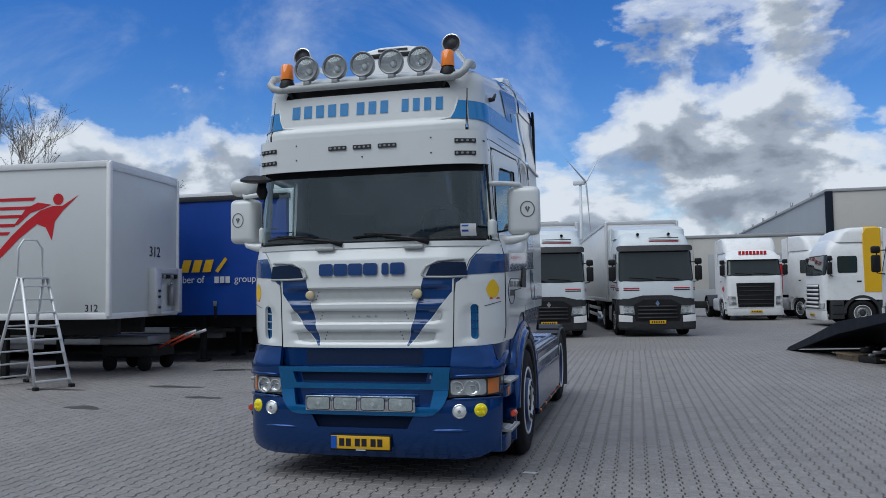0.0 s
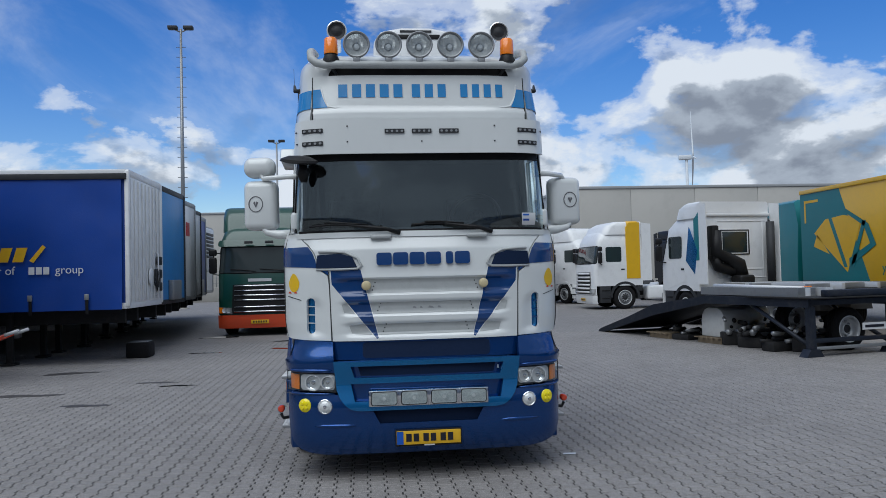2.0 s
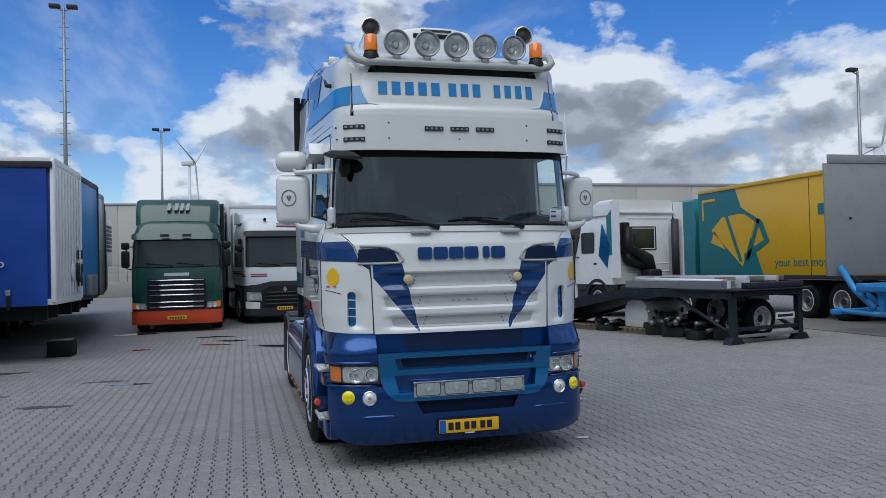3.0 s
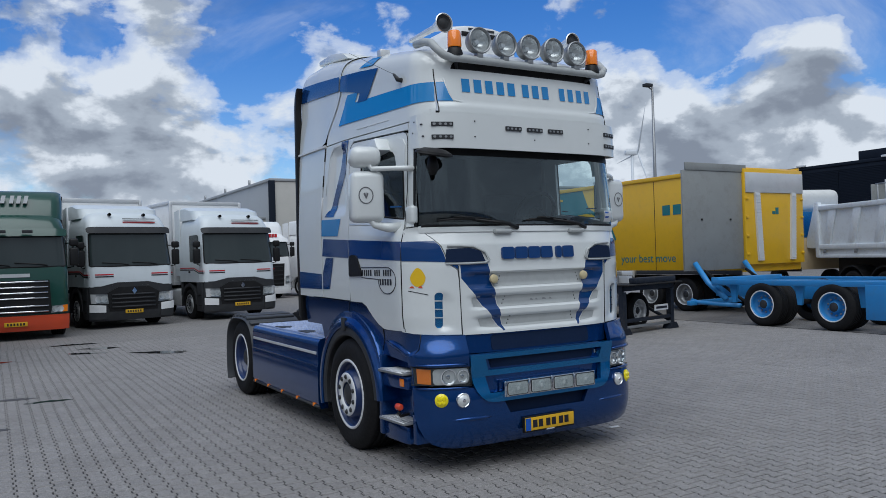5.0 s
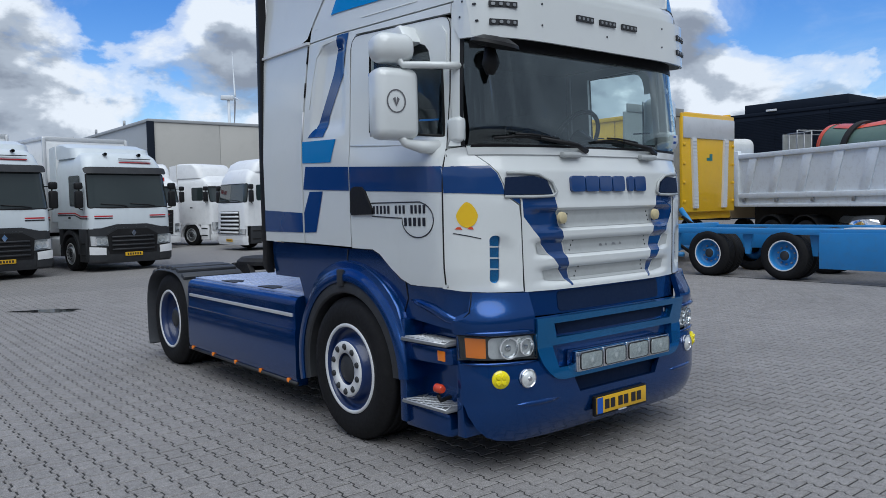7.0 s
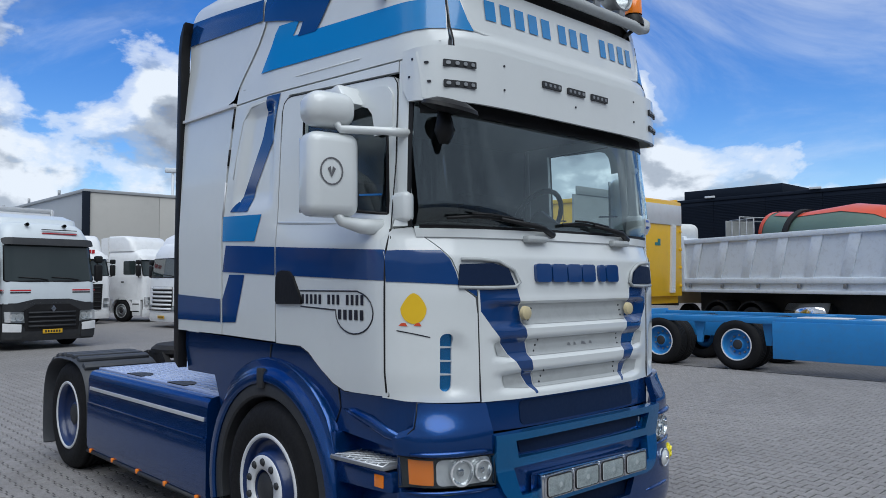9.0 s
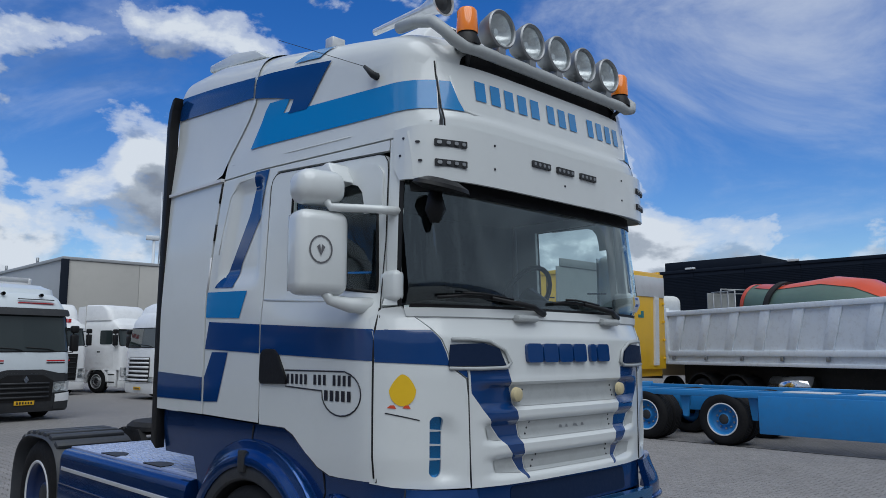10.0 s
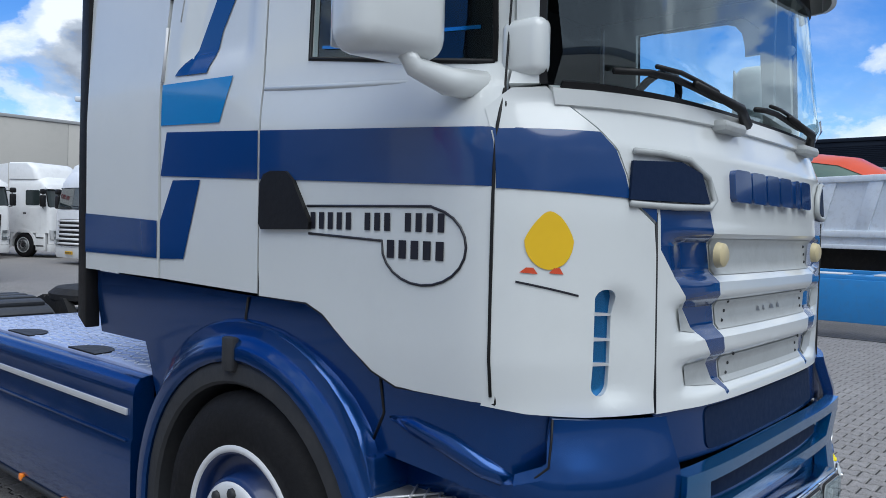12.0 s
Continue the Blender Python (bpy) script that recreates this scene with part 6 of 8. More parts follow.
# white truck pair with dark lower mask and red double lines
RENAULT = dict(defl_back=0.32, paint=M_VANB, h=3.42, screen=(1.80, 2.80), sill=1.22, bumper=M_DKGREY, mask=M_DKGREY, bumper_top=0.62, visor=M_DKGREY, lower=M_DKGREY, fender=M_DKGREY, lamps=(0.72, 1.0, 0.72), plate=0.42, deflector=3.72, lean=0.18, slope=0.35, axle=4.9,
               front=[([(-0.70, 0.50), (0.70, 0.50), (0.78, 1.02), (0.45, 1.20), (-0.45, 1.20), (-0.78, 1.02)], M_BLACK, 0.03),
                      ([(-0.9, 1.24), (0.9, 1.24), (0.45, 1.34), (-0.45, 1.34)], M_DKGREY, 0.02),
                      ([(-1.19, 0.30), (-0.78, 0.30), (-0.78, 0.62), (-1.19, 0.66)], M_DKGREY, 0.04), ([(1.19, 0.30), (0.78, 0.30), (0.78, 0.62), (1.19, 0.66)], M_DKGREY, 0.04),
                      ([(-1.19, 0.50), (-0.80, 0.48), (-0.80, 0.68), (-1.19, 0.72)], M_VAN, 0.05), ([(1.19, 0.50), (0.80, 0.48), (0.80, 0.68), (1.19, 0.72)], M_VAN, 0.05)],
               bars=(0.62, 0.74, 0.86, 0.98), bar_w=0.62, bar_mat=M_DKGREY, bar_r=0.03)
for px, py, rz in ((-2.72, 25.5, 10), (0.72, 26.2, 8)):
    t, ch, bf = lorry("tractor_truck", pose(px, py, 0, 0, 0, rz), "white tractor truck with dark grey lower mask and red lines", RENAULT)
    for sg in (-1, 1):
        for zz, mt in ((1.56, M_RED), (1.50, M_DKGREY)):
            part("paint_line", sheet(mirror_poly([(0.55, zz), (1.20, zz), (1.20, zz + 0.035), (0.55, zz + 0.035)], sg), ch, 0.008, 0, 0.2, mid=(0, 1)), mt, t)
            part("paint_line", prism([(0.1, zz), (0.5, zz + 0.0), (0.9, zz + 0.10), (2.15, zz + 0.10), (2.15, zz + 0.135), (0.9, zz + 0.135), (0.5, zz + 0.035), (0.1, zz + 0.035)], "x", sg * 1.225, sg * 1.238), mt, t)
    for zz, mt in ((3.22, M_DKGREY), (3.12, M_RED)):
        part("paint_line", box(-0.15, 0.8, 0.30, 0.36, zz, zz + 0.022), mt, t)
    part("emblem", prism([(0, 0.98), (0.07, 1.08), (0, 1.18), (-0.07, 1.08)], "y", -0.12, -0.06), M_CHROME, t, "plain chrome diamond emblem")
    for u in (-0.5, 0.5):
        part("roof_horn", lathe([(0.05, 0.02), (0.03, -0.1), (0.02, -0.25), (0, -0.25)], 12, Matrix.Translation((u, 0.42, 3.36)) @ TURN_Y), M_BLACK, t)
    trailer("semi_trailer", pose(px, py, 0, 0, 0, rz) @ Matrix.Translation((0, 2.9, 0)), "plain white box semi-trailer behind a tractor truck", M_VAN, front=M_VAN, legs=False)

# green truck with red bumper
GREEN = dict(paint=M_GREEN, h=3.25, screen=(1.84, 2.66), sill=1.0, bumper=M_ORANGE, bumper_top=0.62, mask=M_GREEN, visor=M_GREEN, lower=M_GREEN, fender=M_GREEN, lamps=(0.66, 0.84, 0.80), plate=0.36, deflector=3.88, lean=0.12, slope=0.35, axle=5.2, signal=M_AMBER, coupling=False,
             front=[([(-0.82, 0.66), (0.82, 0.66), (0.78, 1.52), (-0.78, 1.52)], M_BLACK, 0.025)], bars=(0.72, 0.86, 1.06, 1.2, 1.34, 1.48), bar_w=0.74)
t, ch, bf = lorry("box_truck", pose(-5.85, 23.3, 0), "dark green box truck with orange-red bumper", GREEN)
for k, u in enumerate((-0.28, -0.08, 0.08, 0.24)):
    part("emblem_block", prism([(u, 3.52), (u + 0.09, 3.52), (u + 0.13, 3.72), (u + 0.04, 3.72)], "y", 0.52, 0.62), M_WHEELW, t, "plain white emblem stroke")
part("emblem_bar", sheet([(-0.34, 1.60), (0.34, 1.60), (0.34, 1.69), (-0.34, 1.69)], ch, 0.012, 0.01, 0.2, mid=(0, 1)), M_ALU, t, "pale emblem bar")
for u in (-0.3, 0.3):
    part("visor_lamp", box(u - 0.12, u + 0.12, -0.12, -0.05, 2.72, 2.80, 0.01), M_DKGREY, t)
part("box_body", box(-1.27, 1.27, 2.3, 9.2, 1.1, 3.85, 0.02), M_GREEN, t, "dark green box body")
for sg in (-1, 1):
    part("body_post", box(sg * 1.26 - 0.03, sg * 1.26 + 0.03, 2.28, 2.36, 1.1, 3.86, 0.01), M_DKGREY, t)

# far white trucks
VOLVO = dict(paint=M_VAN, h=3.3, screen=(2.05, 2.80), sill=1.0, bumper=M_VAN, bumper_top=0.55, mask=M_VAN, visor=M_VAN, lower=M_VAN, fender=M_VAN, lamps=(0.72, 1.1, 0.86), plate=0.36, deflector=3.85, lean=0.2, slope=0.4, axle=5.0, tank_mat=M_ALU,
             front=[([(-0.78, 0.62), (0.78, 0.62), (0.84, 1.72), (-0.84, 1.72)], M_BLACK, 0.03)], bars=(0.75, 0.95, 1.15, 1.35, 1.55), bar_w=0.74, bar_mat=M_DKGREY)
t, ch, bf = lorry("tractor_truck", pose(5.4, 38.0, 0, 0, 0, 6), "white tractor truck with black grille and red roof lettering", VOLVO)
for k in range(8):
    u = -0.62 + k * 0.16
    part("lettering_bar", box(u, u + 0.11, 0.26, 0.34, 3.04, 3.20), M_RED, t)
part("side_emblem", prism([(0.6, 1.45), (0.85, 1.3), (1.1, 1.45), (0.85, 1.6)], "x", -1.245, -1.235), M_RED, t)
lorry("tractor_truck", pose(9.2, 38.6, 0, 0, 0, 24), "plain white tractor truck at the far yard edge", dict(VOLVO, h=3.35, deflector=3.9, mirror=M_BLACK))
SCANIAW = dict(paint=M_VAN, h=3.35, screen=(1.95, 2.72), sill=1.0, bumper=M_VAN, bumper_top=0.6, mask=M_VAN, lower=M_DKGREY, fender=M_DKGREY, lamps=(0.66, 0.86, 0.80), plate=0.36, deflector=3.75, lean=0.12, slope=0.3, axle=4.9, tank_mat=M_VAN,
               front=[([(-0.8, 0.66), (0.8, 0.66), (0.76, 1.6), (-0.76, 1.6)], M_BLACK, 0.02)], bars=(0.74, 0.9, 1.06, 1.22, 1.38, 1.54), bar_w=0.76, bar_mat=M_VAN, bar_r=0.045)
t, ch, bf = lorry("tractor_truck", pose(6.9, 33.4, 0, 0, 0, -86), "white tractor truck with a broad yellow band", SCANIAW)
for sg in (-1, 1):
    part("yellow_band", prism([(1.48, 1.3), (2.1, 1.3), (2.1, 3.72), (1.6, 3.70), (1.48, 3.5)], "x", sg * 1.18, sg * 1.245), M_YELLOW, t, "broad yellow band")
part("yellow_roof_band", box(-1.2, 1.2, 1.5, 2.1, 3.28, 3.775, 0.1, 3), M_YELLOW, t)
lorry("tractor_truck", pose(13.6, 36.6, 0, 0, 0, 0), "black tractor truck parked among white trucks", dict(SCANIAW, paint=M_BLACK, mask=M_BLACK, bumper=M_BLACK, fender=M_BLACK, bar_mat=M_DKGREY, deflector=3.6, tank_mat=M_VAN))

trailer("box_trailer", pose(4.7, 43.5, 0, 0, 0, -90), "red box trailer behind parked white trucks", M_RED, length=3.1, z1=2.75, frame=M_WHEELW, wheels=False, legs=True)

# white chassis truck seen from behind
DAF = dict(paint=M_VAN, h=3.3, screen=(1.9, 2.7), sill=1.0, bumper=M_VAN, lower=M_DKGREY, fender=M_DKGREY, deflector=3.62, back=2.15, axle=5.3, slope=0.5, tank_mat=M_FRAME, mirror=M_BLACK, coupling=False)
t, ch, bf = lorry("chassis_truck", pose(7.8, 23.9, 0, 0, 0, 189), "white chassis truck with bare frame and black intake", DAF)
part("rear_window", box(-0.42, 0.42, 2.135, 2.16, 2.1, 2.72, 0.03), M_DARKWIN, t, "small rear cab window")
part("rear_wall", box(-1.16, 1.16, 2.10, 2.155, 1.0, 3.25, 0.03), M_VAN, t)
part("air_intake", prism([(0.72, 1.9), (0.95, 1.9), (0.95, 2.9), (0.72, 2.9)], "y", 2.17, 2.45, r=0.04), M_BLACK, t, "black air intake")
part("intake_elbow", tube([(0.82, 2.3, 2.0), (0.7, 2.32, 1.7), (0.3, 2.34, 1.6), (-0.1, 2.36, 1.45)], 0.16, 10), M_BLACK, t)
for z in (1.35, 1.6, 3.02):
    part("press_rib", box(-1.05, 0.6, 2.15, 2.172, z, z + 0.035, 0.01), M_VAN, t)
for x in (-0.98, 0.58):
    part("press_rib", box(x, x + 0.04, 2.15, 2.17, 1.35, 3.05, 0.01), M_VAN, t)
part("rear_lip", box(-1.18, 1.18, 2.10, 2.22, 3.18, 3.28, 0.03), M_VAN, t)
part("window_frame", tube([(-0.47, 2.165, 2.06), (0.47, 2.165, 2.06), (0.47, 2.165, 2.77), (-0.47, 2.165, 2.77), (-0.47, 2.165, 2.06)], 0.02, 6), M_BLACK, t)
part("intake_pipe", tube([(0.75, 2.35, 2.75), (0.80, 2.38, 2.1), (0.45, 2.42, 1.95), (0.1, 2.44, 1.75), (0.0, 2.44, 1.4)], [0.15, 0.2, 0.17, 0.22, 0.2], 10), M_BLACK, t)
part("side_air_panel", prism([(2.0, 1.5), (2.25, 1.5), (2.25, 3.0), (2.05, 3.15)], "x", -1.22, -1.18), M_DKGREY, t)
part("filter_box", box(-0.2, 0.3, 2.3, 2.8, 1.0, 1.45, 0.08, 3), M_BLACK, t)
part("exhaust", tube([(-1.0, 2.45, 1.0), (-1.0, 2.45, 3.0)], 0.12, 12), M_DKGREY, t)
part("blue_wrap", prism([(1.5, 1.9), (1.95, 1.5), (2.1, 2.2), (1.7, 2.9)], "x", 1.225, 1.24), M_FRAMEB, t, "blue arrow graphic")
part("teal_wrap", prism([(1.95, 1.9), (2.2, 1.9), (2.2, 3.3), (1.95, 3.1)], "x", 1.21, 1.235), M_TEAL, t)
part("bare_frame", box(-0.5, 0.5, 2.3, 6.9, 0.95, 1.12, 0.01), M_FRAME, t)
part("frame_rail", box(-0.55, -0.45, 2.3, 6.9, 1.05, 1.25, 0.01), M_ALU, t)
part("frame_rail", box(0.45, 0.55, 2.3, 6.9, 1.05, 1.25, 0.01), M_ALU, t)
for y in (3.2, 4.3, 6.4):
    part("frame_cross", box(-1.15, 1.15, y, y + 0.12, 1.1, 1.24, 0.01), M_STEEL, t)

# ---- trailers on the left ----
M_BOXW = surface("trailer_panel_white", (0.60, 0.62, 0.62), 0.42, vary=0.03, scale=0.5, dirt=0.08, coat=0.1, bump=0.002)
FRONT_LEFT = Matrix.Rotation(radians(90), 4, "Z")   # body reaching along -x
t = trailer("semi_trailer", Matrix.Translation((-9.75, 14.05, 0)) @ Matrix.Rotation(radians(5), 4, "Z") @ FRONT_LEFT, "white box semi-trailer with red swoosh graphic", M_BOXW, front=M_BOXW, z0=1.22, z1=4.17, w=1.29, frame=M_VAN)
SIDE_Y = -1.29      # the long side that looks at the yard, in the trailer's frame x = -1.29


def graphic(parent, poly, mt, at=0.004, thick=0.004, label="", name="graphic"):
    """A flat film on the trailer's long side; poly in (y back, z)."""
    return part(name, prism(poly, "x", SIDE_Y - at - thick, SIDE_Y - at), mt, parent, label)


for z, y0 in ((3.48, 1.60), (3.31, 1.70), (3.15, 1.84), (2.98, 2.00), (2.82, 2.14), (2.65, 2.42)):
    graphic(t, [(y0, z), (5.6, z), (5.6, z + 0.06), (y0 - 0.05, z + 0.06)], M_RED, label="red stripe of the swoosh")
graphic(t, [(0.64, 3.56), (0.97, 3.27), (1.14, 3.06), (1.20, 2.70), (1.33, 2.95), (1.52, 3.02), (1.88, 2.76), (2.6, 2.10), (2.9, 1.95), (2.35, 2.50), (2.06, 2.80), (1.74, 3.08), (1.45, 3.28), (1.19, 3.36), (0.98, 3.36)], M_RED, label="red swoosh shape")
graphic(t, [(1.22, 3.39), (1.50, 3.44), (1.75, 3.33), (2.02, 3.0), (1.92, 3.02), (1.66, 3.24), (1.42, 3.31)], M_RED)
graphic(t, [(1.07 + 0.11 * math.cos(a * math.pi / 8), 3.49 + 0.11 * math.sin(a * math.pi / 8)) for a in range(16)], M_RED)


def words(text, size, mt, parent, m, name="lettering"):
    """Flat lettering with the built-in font."""
    cu = bpy.data.curves.new(name, "FONT")
    cu.body, cu.size, cu.extrude, cu.align_x = text, size, 0.002, "CENTER"
    tmp = new(name, cu)
    me = bpy.data.meshes.new_from_object(tmp.evaluated_get(bpy.context.evaluated_depsgraph_get()))
    bpy.data.objects.remove(tmp)
    bpy.data.curves.remove(cu)
    me.materials.clear()
    me.materials.append(mt)
    ob = new(name, me)
    ob.parent = parent
    ob.matrix_basis = m
    return ob


words("312", 0.30, M_INK, t, Matrix.Translation((0.32, -0.03, 2.42)) @ pose(0, 0, 0, 90, 0, 0))
words("312", 0.19, M_INK, t, Matrix.Translation((-1.296, 0.36, 1.32)) @ pose(0, 0, 0, 90, 0, -90))
cab_box = part("connection_box", box(0.10, 1.16, -0.03, -0.018, 1.24, 2.16, 0.004), M_POLY, t, "recessed aluminium connection box")
for x0, x1, z0, z1 in ((0.06, 0.30, 1.22, 2.18), (1.02, 1.18, 1.22, 2.18), (0.30, 1.02, 2.06, 2.18), (0.30, 1.02, 1.20, 1.27)):
    part("box_frame", box(x0, x1, -0.20, -0.018, z0, z1, 0.015), M_ALU, cab_box, "folded aluminium frame")
for k in range(4):
    sk = part("socket", lathe([(0.045, 0.0), (0.045, 0.06), (0.03, 0.07), (0, 0.07)], 14, Matrix.Translation((0.40 + k * 0.16, -0.16, 2.00)) @ TURN_Y), M_BLACK if k % 2 else M_STEEL, cab_box)
part("valve", tube([(0.86, -0.11, 1.38), (0.86, -0.11, 1.82)], 0.06, 12), M_STEEL, cab_box, "grey cylinder")
part("valve_cap", tube([(0.86, -0.11, 1.82), (0.86, -0.11, 1.90)], [0.03, 0.025], 10), M_CHROME, cab_box)
for zz in (1.36, 1.58, 1.70):
    part("knob", lathe([(0.03, 0), (0.026, 0.04), (0, 0.04)], 10, Matrix.Translation((0.18, -0.20, zz)) @ TURN_Y), M_DKGREY, cab_box)
part("edge_trim", box(-1.27, 1.27, -0.035, -0.018, 4.02, 4.12, 0.01), M_ALU, t)
part("side_trim", box(-1.305, -1.29, 0.10, 13.4, 1.22, 1.30, 0.004), M_ALU, t)

# blue curtain trailer
t = trailer("semi_trailer", Matrix.Translation((-7.6, 17.72, 0)) @ FRONT_LEFT, "blue curtain-sided semi-trailer with yellow and white marks", M_TARP, front=M_VAN, z0=1.18, z1=3.98, w=1.27, frame=M_VAN, ribs=9)
SIDE_Y = -1.27
bm = bmesh.new()
rowsv = []
for i in range(121):
    y = 0.1 + i * 13.4 / 120
    row = []
    for j in range(25):
        z = 1.12 + j * 2.72 / 24
        low = max(0, 1 - (z - 1.12) / 0.5)
        row.append(bm.verts.new((-1.33 - 0.018 * math.sin(y * 7.3 + z * 0.7) * (0.25 + low) - 0.015 * noise.noise(Vector((y * 1.4, z * 2.0, 0.3))) - 0.02 * low * math.cos(y * 3.1), y, z)))
    rowsv.append(row)
for a, b in zip(rowsv, rowsv[1:]):
    for j in range(24):
        bm.faces.new((a[j], a[j + 1], b[j + 1], b[j]))
part("curtain", bm, M_TARP, t, "blue tarpaulin curtain with slack folds")
for k in range(12):
    y = 0.75 + k * 1.1
    st = part("strap", box(-1.405, -1.385, y, y + 0.06, 1.05, 1.45, 0.004), M_BLACK, t, "black tension strap")
    part("buckle", box(-1.42, -1.40, y - 0.015, y + 0.075, 1.33, 1.45, 0.005), M_STEEL, st)
part("roof_band", box(-1.37, -1.28, 0.0, 13.6, 3.80, 3.92, 0.01), M_DKGREY, t)
SIDE_Y = -1.368
for k in range(3):
    graphic(t, [(2.60 - k * 0.29, 2.13), (2.81 - k * 0.29, 2.13), (2.72 - k * 0.29, 2.42), (2.51 - k * 0.29, 2.42)], M_YELLOW, name="emblem_block", label="plain yellow emblem block")
graphic(t, [(1.58, 2.42), (1.64, 2.47), (1.90, 2.15), (1.82, 2.11)], M_YELLOW, name="emblem_block")
for a, b in ((1.93, 1.50),):
    n = max(2, int((a - b) / 0.13))
    w = (a - b) / n
    for k in range(n):
        graphic(t, [(b + k * w + 0.015, 1.87), (b + (k + 1) * w - 0.015, 1.87), (b + (k + 1) * w - 0.015, 2.02), (b + k * w + 0.015, 2.02)], M_WHEELW, name="lettering_bar")
for text, y in (("member of", 2.83), ("group", 1.24)):
    words(text, 0.235, M_WHEELW, t, Matrix.Translation((-1.372, y - 0.12, 1.88)) @ pose(0, 0, 0, 90, 0, -90))
part("round_hatch", lathe([(0.19, 0.0), (0.19, 0.02), (0.16, 0.03), (0, 0.03)], 24, Matrix.Translation((0.25, -0.05, 1.78)) @ TURN_Y), M_VAN, t, "round white hatch")
for zz in (1.45, 1.75, 2.05):
    part("coupling_socket", box(0.72, 0.98, -0.12, -0.05, zz, zz + 0.2, 0.02), M_BLACK, t)
part("grab_rail", tube([(0.62, -0.06, 1.35), (0.62, -0.12, 1.4), (0.62, -0.12, 2.3), (0.62, -0.06, 2.35)], 0.018, 6), M_ALU, t)
hose = part("hose_coil", tube([(0.5 + 0.12 * math.cos(a * 0.6), -0.07 - 0.004 * a, 1.75 + 0.2 * math.sin(a * 0.6)) for a in range(22)], 0.02, 6), M_DKGREY, t, "coiled hose")

# further trailers in the row
TRAILER_ROW = [(20.55, M_NAVY, M_CHASB, "dark blue semi-trailer in a parked row"), (23.3, M_PLATE, M_VAN, "grey box semi-trailer with a small red mark"), (26.1, M_VAN, M_VAN, "white box semi-trailer in a parked row"),
               (28.9, M_TARP, M_TARP, "blue semi-trailer in a parked row"), (31.8, M_VAN, M_VAN, "white refrigerated semi-trailer with black cooling unit"), (34.9, M_TEAL, M_VAN, "teal and white semi-trailer in a parked row")]
for k, (y, mt, fr, lb) in enumerate(TRAILER_ROW):
    t = trailer("semi_trailer", Matrix.Translation(((-7.7, -8.0, -8.4, -8.8, -9.5, -9.7)[k], y, 0)) @ FRONT_LEFT, lb, mt, front=fr, frame=M_STEEL if k % 2 else M_DKGREY)
    if k == 1:
        part("mark", box(0.1, 0.5, -0.035, -0.022, 3.0, 3.4), M_RED, t)
    if k in (0, 2, 3):
        part("connection_box", box(-0.5, 0.4, -0.14, -0.02, 1.2, 1.7, 0.02), M_STEEL, t)
    if k == 4:
        unit = part("cooling_unit", box(-0.95, 0.95, -0.55, -0.02, 2.0, 3.75, 0.06, 3), M_VAN, t, "cooling unit with black louvres")
        for j in range(7):
            part("louvre", box(-0.75, 0.75, -0.575, -0.54, 2.55 + j * 0.15, 2.65 + j * 0.15, 0.01), M_BLACK, unit)

# ---- right side: yellow and teal truck ----
conv = thing("box_truck", pose(12.42, 24.6, 0, 0, 0, 0), "yellow and teal removal truck with white tailgate bars", "truck")
# body reaches towards -y from its front at y = 0
body = part("body", box(-1.28, 1.28, -9.7, -1.3, 1.15, 4.0, 0.02), M_YELLOW, conv, "yellow and teal box body")
part("teal_front", prism([(-1.28, 1.14), (-1.28, 3.93), (-3.3, 3.93), (-4.6, 1.14)], "x", -1.287, -1.281), M_TEAL, body, "teal front part of the body side")
part("fan_graphic", prism([(-3.6, 1.45), (-2.0, 2.65), (-2.6, 3.05), (-3.5, 3.12), (-4.3, 2.95)], "x", -1.292, -1.288), M_YELLOW, body, "yellow fan shape")
part("fan_graphic", prism([(-1.95, 2.25), (-2.15, 2.62), (-2.75, 2.0)], "x", -1.292, -1.288), M_YELLOW, body)
for a, b, c, d in ((-3.45, 1.6, -2.75, 3.1), (-3.75, 1.6, -4.35, 2.9)):
    part("fan_rib", prism([(a, b), (a - 0.16, b), (c - 0.16, d), (c, d)], "x", -1.296, -1.2925), M_TEAL, body)
part("fan_rim", prism([(-3.7, 1.6), (-4.9, 2.2), (-4.6, 2.8), (-3.6, 3.3), (-3.65, 3.15), (-4.4, 2.75), (-4.65, 2.25), (-3.7, 1.85)], "x", -1.296, -1.2925), M_TEAL, body)
part("corner_mark", prism([(-1.50, 3.7), (-2.25, 3.7), (-2.25, 3.62), (-1.58, 3.62), (-1.58, 3.0), (-1.50, 3.0)], "x", -1.292, -1.288), M_YELLOW, body)
for y in (-6.6, -7.7, -8.8):
    part("panel_seam", box(-1.284, -1.2815, y, y + 0.02, 1.2, 3.9), M_BLACK, body)
words("your best move", 0.36, M_TEAL, body, Matrix.Translation((-1.288, -6.25, 1.45)) @ pose(0, 0, 0, 90, 0, -90))
for k in range(4):
    part("emblem_block", box(-1.292, -1.286, -7.22 - k * 0.42, -6.92 - k * 0.42, 2.85, 3.15), M_TEAL, body, "plain teal emblem block")
for sg in (-1, 1):
    part("roof_rail", box(sg * 1.28 - 0.04, sg * 1.28 + 0.04, -9.7, -1.28, 3.92, 4.04, 0.012), M_YELLOW, body)
    part("floor_rail", box(sg * 1.28 - 0.03, sg * 1.28 + 0.03, -9.7, -1.28, 1.08, 1.2, 0.012), M_DKGREY, body)
    for y in (-7.6, -6.25):
        for x in (1.2, 0.87):
            wheel(conv, sg * x, y, 0.5, sg, 0.28, M_STEEL, "dish", 24)
part("chassis", box(-0.5, 0.5, -9.4, 0.9, 0.55, 1.0, 0.02), M_FRAME, conv)
